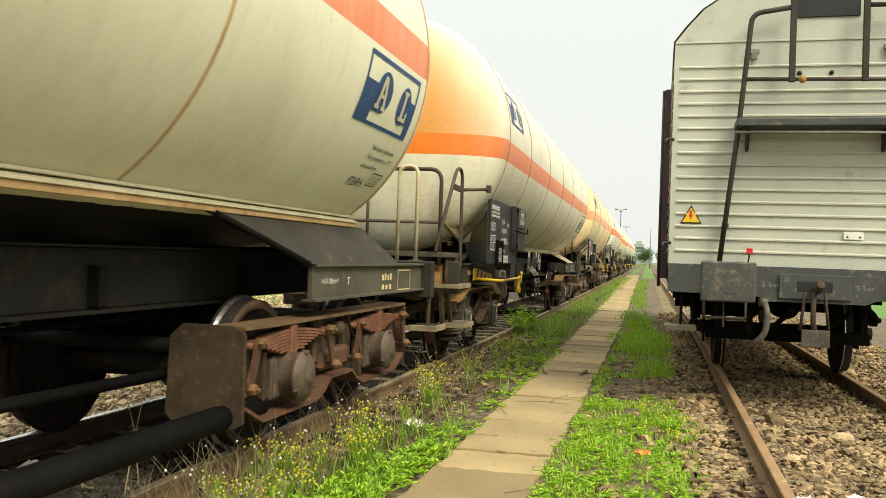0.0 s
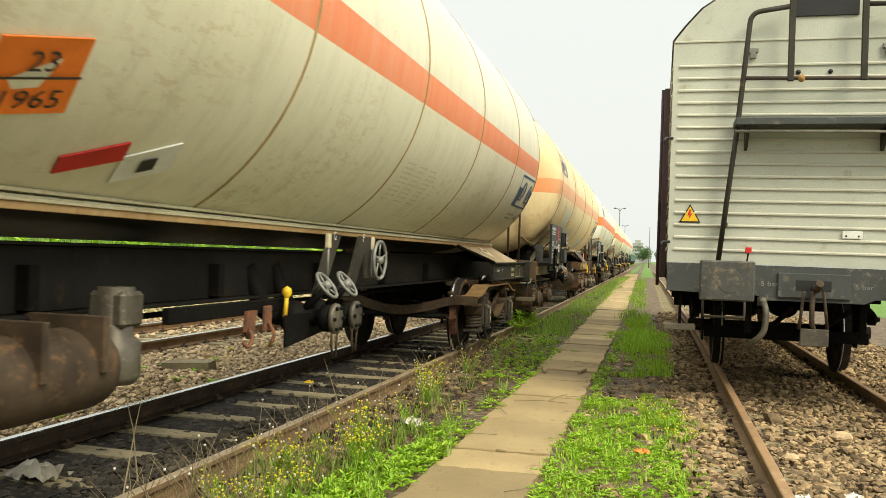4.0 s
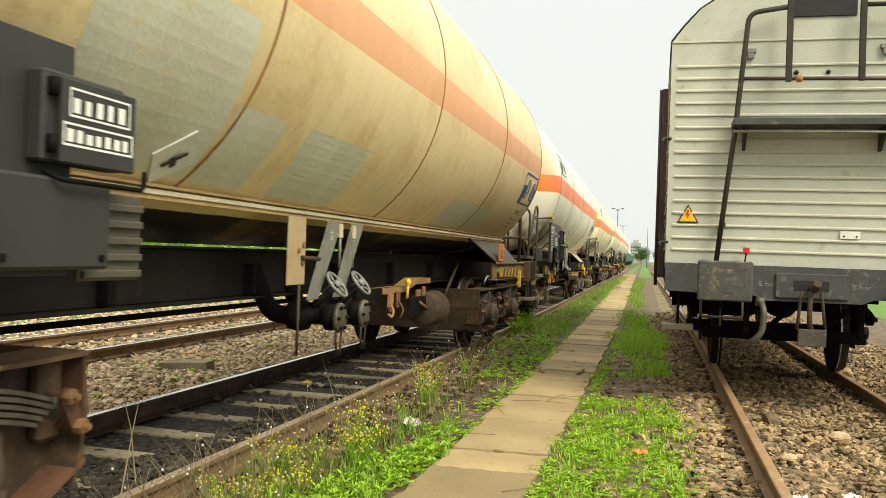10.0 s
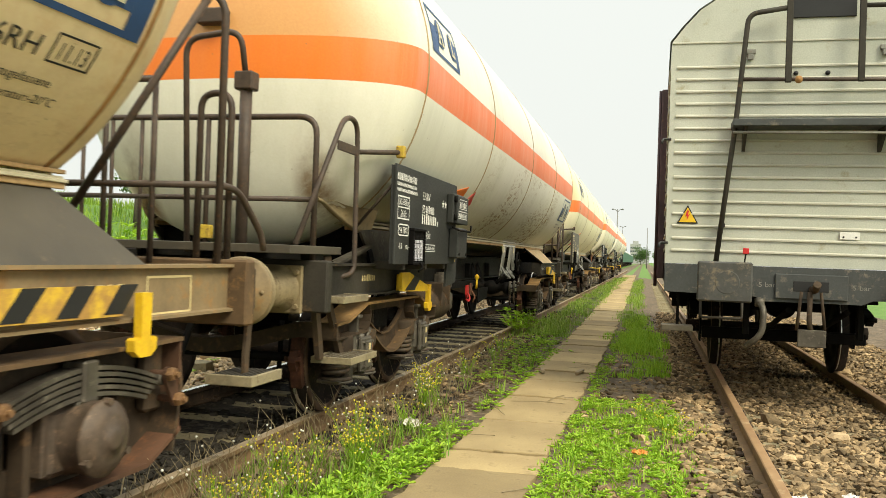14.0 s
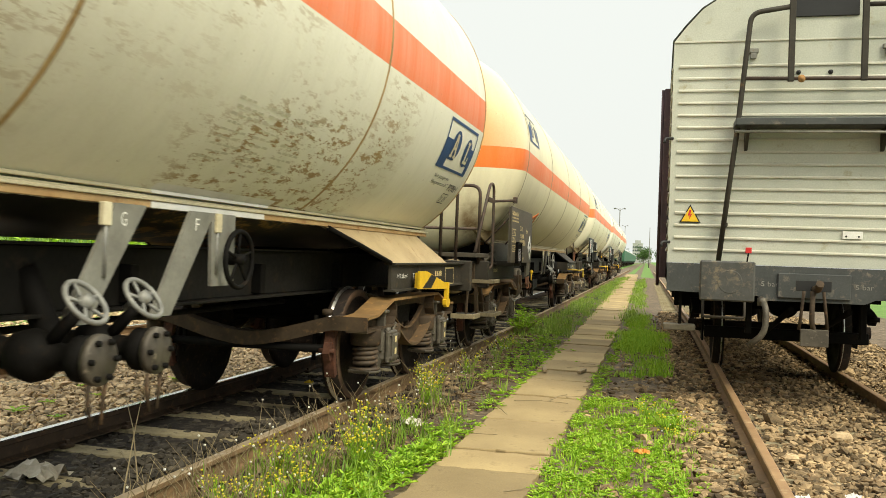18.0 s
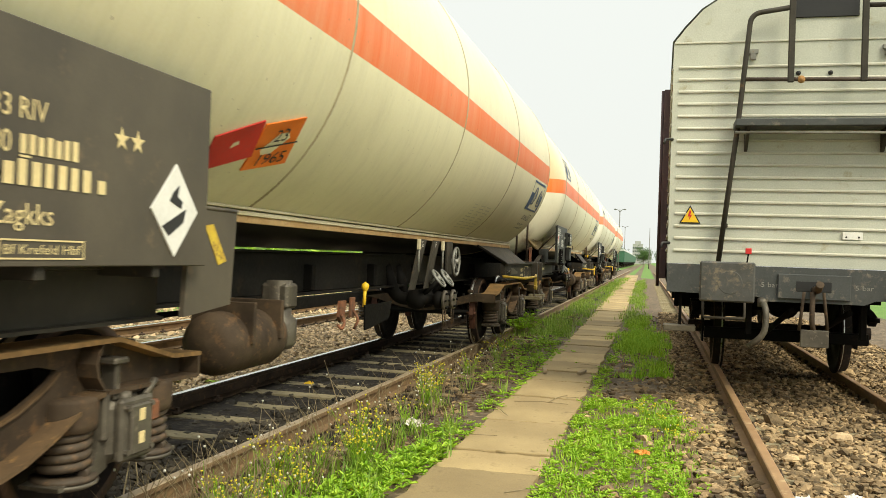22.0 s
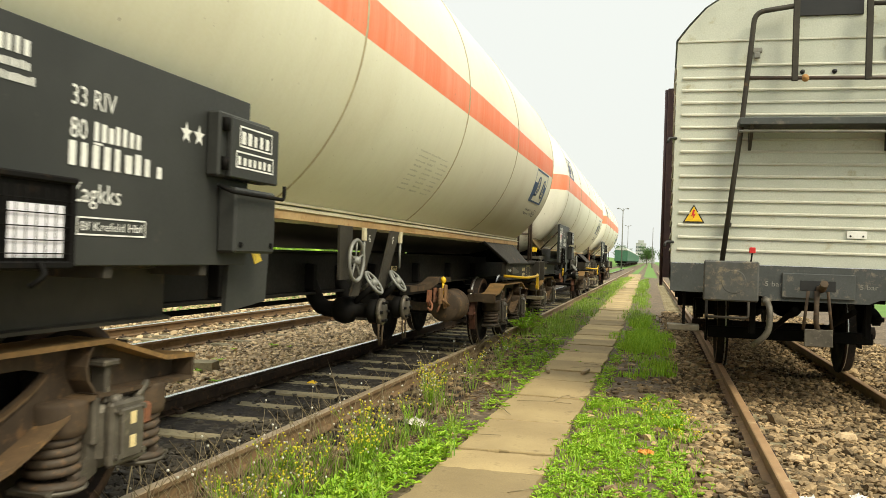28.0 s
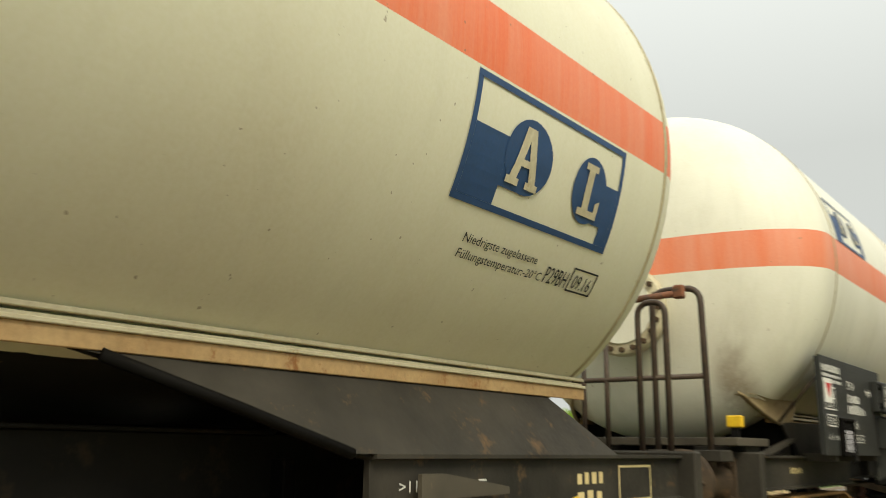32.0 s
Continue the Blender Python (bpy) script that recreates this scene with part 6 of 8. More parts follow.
        mark, box = (0.86, -0.20), (0.84, -0.36)
    else:
        rows = [(lines[0], 0.18, -0.15, 0.042, 0.56), (lines[1], 0.18, -0.22, 0.042, 0.64)]
        mark, box = (0.84, -0.22), (1.06, -0.23)
    by, bz = box
    wide = 0.36 if style in ("above", "stacked") else 0.30 if style == "below" else 0.20
    tank_words(w, L - spec.get("emblem_far", 3.42), em, rows + [(spec["mark"], mark[0], mark[1], 0.085, wide), (spec["date"], by + 0.03, bz + 0.02, 0.075, 0.17), (None, by, bz, 0.009, 0.23), (None, by, bz + 0.115, 0.009, 0.23), (None, by, bz, 0.12, 0.009), (None, by + 0.225, bz, 0.12, 0.009)])
    emblem(w, y0 + 0.16, math.radians(7), size=0.85)
    # gear under the barrel: valves, hand wheels, brake drum, air tank
    yv = L - spec.get("valves", 7.75)
    gal = spec.get("brackets", M_FRAME)
    br, gap = yv + spec.get("br", 0.0), spec.get("gap", 0.42)
    za, zb = 0.97, ledge_z[1]
    slope = [(-0.05 + 0.627 * (za - 0.72), za), (0.10 + 0.747 * (za - 0.72), za), (0.10 + 0.747 * (zb - 0.72), zb), (-0.05 + 0.627 * (zb - 0.72), zb)]
    for k, d in enumerate((0.0, spec.get("br_gap", 0.66))):
        vb = part("valve_bracket", Geo().prism([(br + q + d, z) for q, z in slope], "x", 0.98, 1.0), gal, w, "sloping steel bracket")
        words(vb, [("GF"[k], br + 0.49 + d, 1.42, 0.07, 0.05)], M_WHITE, 1.0, "bracket_letter")
        yf = yv + 0.12 + gap * k
        v = part("filling_valve", Geo().turned([(0, 1.16), (0.085, 1.16), (0.10, 1.13), (0.10, 1.08), (0.06, 1.06), (0.06, 0.95), (0.10, 0.93), (0.12, 0.86), (0.10, 0.78), (0.06, 0.75)], (0, yf, 0.84), "x", 18).tube(rounded([(0.85, yf, 0.84), (0.62, yf, 0.84), (0.50, yf - 0.1, 1.2)], 0.12), 0.07, 12), M_DARK, w)
        fl = part("blank_flange", Geo().turned([(0, 1.20), (0.105, 1.20), (0.112, 1.19), (0.112, 1.165), (0.0, 1.165)], (0, yf, 0.84), "x", 20), M_GREASE, v)
        for q in range(6):
            a = q * math.pi / 3
            part("bolt", lambda: Geo().turned([(0, 0.02), (0.014, 0.02), (0.014, 0)], (0, 0, 0), "x", 6), M_DARK, fl, "", (1.20, yf + 0.086 * math.cos(a), 0.84 + 0.086 * math.sin(a)), "valve_bolt")
        part("valve_stem", Geo().tube([(0.90, yf, 0.86), (1.10, yf + spec.get("wheel_dy", 0.0), 1.07)], 0.03, 10), M_DARK, v)
        part("valve_wheel", lambda: hand_wheel(0.108, 5, 0.013), M_HANDWHEEL, v, "", pose(1.10, yf + 0.01 + spec.get("wheel_dy", 0.0), 1.08, 0, -38, 0), "valve_wheel")
        for e in (-0.06, 0.05):
            part("chain", Geo().tube([(1.18, yf + e, 0.74), (1.175, yf + e * 0.9, 0.66), (1.18, yf + e * 0.6, 0.56)], 0.009, 6), M_BOGIE, v)
        yg, zg = (spec["grip"][k], 1.55) if spec.get("grip") else (br + 0.38 + 1.02 * k, ledge_z[1])
        grip = part("grip_post", Geo().tube([(1.0, yg, zg - 0.05), (1.0, yg, zg - 0.35)], 0.012, 8), M_HANDWHEEL, w)
        part("grip_head", Geo().box(0.985, 1.015, yg - 0.03, yg + 0.03, zg - 0.11, zg, 0.004), M_LEDGE_TOP, grip)
    yw = yv + spec.get("wheel_off", 1.45)
    if spec.get("post"):
        post = part("bracket_post", Geo().box(0.975, 0.99, yv - 0.41, yv - 0.115, 1.085, 1.566, 0.004), M_TAN, w, "tan steel plate with bolt holes")
        for q, z in ((-0.24, 1.33), (-0.16, 1.37), (-0.17, 1.24)):
            part("bolt", Geo().turned([(0.0, 0.012), (0.02, 0.012), (0.022, 0.0)], (0.99, yv + q, z), "x", 10, 0, False), M_FLANGE, post)
        part("pull_rod", Geo().tube([(1.0, yv - 0.20, 1.28), (1.03, yv + 0.05, 1.27)], 0.016, 8).tube([(0.99, yv - 0.21, 1.085), (0.99, yv - 0.21, 0.58)], 0.011, 6), M_BOGIE, post)
    if not spec.get("post"):
        part("brake_plate", Geo().prism([(yw - 0.21, 1.11), (yw + 0.05, 1.11), (yw + 0.05, ledge_z[1]), (yw - 0.23, ledge_z[1])], "x", 0.98, 1.0), gal, w)
        part("brake_hand_wheel", lambda: hand_wheel(0.165, 5, 0.016), spec.get("wheel_mat", M_HANDWHEEL), w, "five-spoked hand brake wheel", (1.06, yw, 1.265), "brake_hand_wheel" + spec.get("wheel_mat", M_HANDWHEEL).name)
    yd = L - spec.get("drum", 5.85)
    dm = spec.get("drum_mat", M_BOGIE)
    if spec.get("drum", 5.85) < 8:
        drum = part("brake_cylinder", Geo().turned([(0, -0.26), (0.17, -0.26), (0.185, -0.24), (0.185, 0.18), (0.20, 0.19), (0.20, 0.22), (0.0, 0.24)], (0.95, yd, 0.72), "y", 28), dm, w)
        part("brake_arm", Geo().prism([(yd - 1.5, 0.93), (yd - 0.75, 0.93), (yd - 0.35, 1.0), (yd + 0.25, 1.0), (yd + 0.25, 1.06), (yd - 0.4, 1.07), (yd - 0.8, 0.99), (yd - 1.5, 0.99)], "x", 0.78, 0.90), spec.get("arm", dm), drum)
        part("arm_link", Geo().box(0.96, 0.99, yd - 0.60, yd - 0.46, 0.76, 0.95, 0.01).box(0.96, 0.99, yd - 0.36, yd - 0.26, 0.70, 0.98, 0.01).tube([(0.99, yd - 0.53, 0.82), (1.02, yd - 0.31, 0.74)], 0.018, 7), M_OCHRE_DARK, drum)
    part("brake_rod", Geo().tube([(0.3, 4.2, 0.88), (0.3, L - 3.9, 0.88)], 0.02, 8), M_DARK, w)
    ys = L - spec.get("selector", 9.7)
    part("selector_handle", Geo().tube([(0.95, ys + 0.45, 0.86), (0.95, ys + 0.47, 1.02)], 0.016, 7).turned([(0.001, 0.05), (0.03, 0.03), (0.036, 0.0), (0.02, -0.03)], (0.95, ys + 0.47, 1.03), "z", 12), M_YELLOW, w, "yellow-knobbed brake handle")
    part("selector_plate", Geo().prism([(ys - 0.07, 0.80), (ys - 0.02, 0.75), (ys + 0.05, 0.78), (ys + 0.08, 0.93), (ys - 0.05, 0.93)], "x", 0.90, 0.925).tube(rounded([(0.93, ys - 0.04, 0.82), (0.97, ys - 0.06, 0.76), (0.96, ys - 0.10, 0.70), (0.93, ys - 0.12, 0.74)], 0.03), 0.014, 7), spec.get("plate_mat", M_REDRUST), w)
    part("selector_plate", Geo().box(0.90, 0.925, ys + 0.20, ys + 0.30, 0.78, 0.95, 0.006).tube(rounded([(0.93, ys + 0.24, 0.84), (0.98, ys + 0.24, 0.76), (0.95, ys + 0.22, 0.68)], 0.03), 0.012, 7), M_REDRUST, w)
    part("selector_rail", Geo().box(0.84, 0.89, ys - 0.9, ys + 0.62, 0.90, 0.99, 0.006), M_DARK, w)
    if spec.get("air", True):
        part("air_tank", Geo().turned([(0.001, -0.42), (0.12, -0.41), (0.19, -0.36), (0.20, -0.30), (0.20, 0.30), (0.19, 0.36), (0.12, 0.41), (0.001, 0.42)], (0.80, 5.0, 0.74), "y", 24).box(0.58, 1.02, 4.78, 4.82, 0.74, 1.0, 0.004).box(0.58, 1.02, 5.18, 5.22, 0.74, 1.0, 0.004), spec.get("air_mat", M_BOGIE), w)
    if spec.get("air", True):
        part("distributor_valve", Geo().turned([(0, 0.42), (0.10, 0.42), (0.13, 0.46), (0.13, 0.62), (0.09, 0.66), (0.09, 0.90), (0, 0.9)], (0.85, 5.5, 0.22), "z", 16).box(0.74, 0.95, 5.42, 5.60, 0.92, 1.10, 0.02), M_GREASE, w)
    if spec.get("guard", True):
        part("guard_plate", Geo().prism([(ys + 0.38, 0.66), (ys + 1.04, 0.72), (ys + 1.12, 0.88), (ys + 0.36, 0.88)], "x", 0.98, 0.995), M_DARK, w)
    if spec.get("stencil"):
        words(w, [(spec["stencil"], L - 7.64, 1.14, 0.055, 0.21)], M_WHITE_YEL, 0.623, "sill_stencil")
    words(w, [(None, L * 0.5, 1.12, 0.06, 0.05), (None, L * 0.5 + 0.07, 1.12, 0.06, 0.03), (None, L * 0.5 + 0.13, 1.12, 0.06, 0.04)], M_GALV, 0.541, "sill_stencil")
    if spec.get("wedge"):
        wedge_lever(w, L - 2.84, 1.08)
        wedge_lever(w, 2.43, 0.95)
    elif spec.get("lever_far"):
        lever(w, L - 4.05, L - 2.65, spec["lever_far"], False)
    if spec.get("lever_near"):
        lever(w, 1.75, 3.45, spec["lever_near"], spec.get("striped", False))
    if spec.get("walkway"):
        wk = Geo().box(-0.63, 0.63, y0 + 0.75, y1 + 0.3, 4.475, 4.50, 0.004)
        for k in range(16):
            y = y0 + 0.9 + (y1 - y0 - 0.8) * k / 15
            wk.box(0.585, 0.645, y, y + 0.05, 4.30, 4.50, 0.004).box(-0.645, -0.585, y, y + 0.05, 4.30, 4.50, 0.004)
        for x in (-0.65, 0.65):
            wk.tube(rounded([(x, y0 - 0.75, 4.10), (x, y0 - 0.35, 4.33), (x, y0 + 0.5, 4.475), (x, y1 + 0.3, 4.475)], 0.4), 0.027, 8)
        part("roof_walkway", wk, M_PIPE, w, "dark walkway along the tank top")
    if spec.get("ghost"):
        gy, ga = spec["ghost"]
        g = Geo()
        for c in range(3):
            for r in range(9):
                u0 = 0.36 * c + 0.02 * (r % 2)
                while u0 < 0.36 * c + rnd.uniform(0.18, 0.27):
                    wd = rnd.uniform(0.03, 0.08)
                    vs, fs = grid_rect(u0, u0 + wd, 0.048 * r, 0.048 * r + rnd.uniform(0.010, 0.018))
                    g.add([on_tank(gy + v[0], math.radians(ga) + v[1] / TANK_R, 0.002) for v in vs], fs)
                    u0 += wd + 0.015
        tagged(part("worn_lettering", g, M_GHOST, w, "faint remains of painted-over lettering"), kind="stuff")
    if spec.get("white_patch"):
        pa, pb = spec["white_patch"]
        g = Geo()
        vs, fs = grid_rect(0, pb - pa, 0.0, 0.17, 0.05)
        g.add([on_tank(pa + v[0] + 0.12 * v[1], math.radians(-59.5) + v[1] / TANK_R, 0.003) for v in vs], fs)
        xl = math.sqrt(TANK_R ** 2 - (ledge_z[0] - TANK_Z) ** 2) + 0.03
        g.box(xl + 0.001, xl + 0.005, pa, pb - 0.1, ledge_z[1], ledge_z[0] - 0.06, 0.001).box(xl + 0.001, xl + 0.005, pa, pb - 0.05, ledge_z[0] - 0.018, ledge_z[0], 0.001)
        part("primer_patch", g, M_PRIMER, w, "fresh white primer patch on the ledge")
    for pa, pb, a0, a1, slant in spec.get("repaint", ()):
        vs, fs = grid_rect(0, pb - pa, 0, math.radians(a1 - a0) * TANK_R, 0.08)
        g = Geo().add([on_tank(pa + v[0] - slant * v[1], math.radians(a0) + v[1] / TANK_R, 0.002) for v in vs], fs)
        part("repaint_patch", g, M_REPAINT, tank, "greyish repainted patch")
    for pl in spec.get("plates", ()):
        placard(w, *pl)
    for pl in spec.get("extra", ()):
        pl(w, L)
    return w


def hazard_sill(w, L):
    board = [(L - 3.22, 1.03), (L - 1.72, 1.02), (L - 1.72, 1.155), (L - 3.22, 1.165)]
    s = part("striped_board", Geo().prism(board, "x", 1.168, 1.186), M_YELLOW_FADED, w, "faded yellow and black striped lever board")
    for k in range(5):
        y = L - 3.05 + 0.30 * k
        part("stripe", Geo().prism([(y, 1.032), (y + 0.13, 1.031), (y + 0.24, 1.158), (y + 0.11, 1.159)], "x", 1.186, 1.188), M_BLACK, s)
    k = [(-0.04, 0.10), (0.04, 0.10), (0.035, -0.10), (0.055, -0.125), (0.07, -0.10), (0.09, -0.11), (0.085, -0.16), (0.04, -0.19), (-0.04, -0.19), (-0.085, -0.16), (-0.09, -0.11), (-0.07, -0.10), (-0.055, -0.125), (-0.035, -0.10)]
    part("hook", Geo().prism([(L - 1.60 + p, 1.02 + q) for p, q in k], "x", 1.19, 1.23), M_YELLOW, s)
    part("un_plate", Geo().box(1.155, 1.163, L - 3.28, L - 2.86, 1.27, 1.53, 0.003), M_HAZ_ORANGE, w, "orange plate with black numbers")
    words(w, [("23", L - 3.14, 1.42, 0.08, 0.15), ("1965", L - 3.22, 1.295, 0.085, 0.30), (None, L - 3.28, 1.397, 0.010, 0.42)], M_INK, 1.164, "un_lettering")


def corner_rails(w, L):
    """The tall handrails over the far headstock, and the slanting brake pull rod."""
    part("pull_rod", Geo().tube([(0.70, L - 4.75, 0.76), (0.70, L - 3.88, 1.28)], 0.022, 8), M_BOGIE, w)
    y = L - 0.66
    part("handrail", Geo().tube(rounded([(1.05, y, 1.24), (1.05, y, 2.75), (0.75, y, 2.86), (-0.2, y, 2.86), (-0.2, y, 1.24)], 0.12), 0.023, 8), M_PIPE, w)
    part("handrail", Geo().tube([(1.05, y, 1.69), (-0.9, y, 1.69)], 0.020, 8), M_PIPE, w)
    part("handrail", Geo().tube(rounded([(1.05, y, 1.69), (1.05, y + 0.22, 1.68), (1.06, y + 0.52, 1.43), (1.06, y + 0.56, 1.33)], 0.14), 0.021, 8), M_PIPE, w)
    for x in (0.62, 0.30, -0.55, -0.85):
        part("rail_post", Geo().tube([(x, y, 1.24), (x, y, 2.30)], 0.018, 7), M_PIPE, w)
    part("handrail", Geo().tube([(0.62, y, 2.30), (-0.85, y, 2.30)], 0.020, 8), M_PIPE, w)
    part("rail_brace", Geo().tube([(0.95, y - 0.02, 2.75), (0.30, y - 0.30, 1.5)], 0.024, 7), M_PIPE, w)


def skirt_diamond(w, L):
    """A pale diamond plate lying on the far skirt."""
    c, u, v, n = Vector((0.915, L - 3.1, 1.389)), Vector((0, 1, 0)), Vector((0.852, 0, -0.523)), Vector((0.523, 0, 0.852))
    ring = [c + u * 0.20, c + v * 0.17, c - u * 0.20, c - v * 0.17]
    g = Geo().add([p + n * 0.016 for p in ring] + [p + n * 0.004 for p in ring], [(0, 1, 2, 3)] + [(k, (k + 1) % 4, 4 + (k + 1) % 4, 4 + k) for k in range(4)])
    p = part("hazard_plate", g, M_LEDGE_TOP, w, "pale diamond hazard plate")
    part("hazard_mark", Geo().add([q + n * 0.018 for q in (c + u * 0.10, c + v * 0.05 - u * 0.02, c - u * 0.12, c - v * 0.05)], [(0, 1, 2, 3)]), M_INK, p)


def low_pipe(w, L):
    part("brake_pipe", Geo().tube([(0.98, L - 9.0, 0.36), (0.98, L - 3.9, 0.33)], 0.075, 10), M_DARK, w)
    part("brake_pipe", Geo().tube([(0.55, L - 9.0, 0.62), (0.55, L - 3.9, 0.55)], 0.035, 10), M_DARK, w)


def sign_23(y, a, lean=0.25, s=1.0):
    return (y, a, 0.42 * s, 0.34 * s, M_HAZ_ORANGE, [("23", -0.07, 0.03, 0.09, 0.14), (None, -0.21, -0.006, 0.012, 0.42), ("1965", -0.15, -0.14, 0.09, 0.30)], lean)


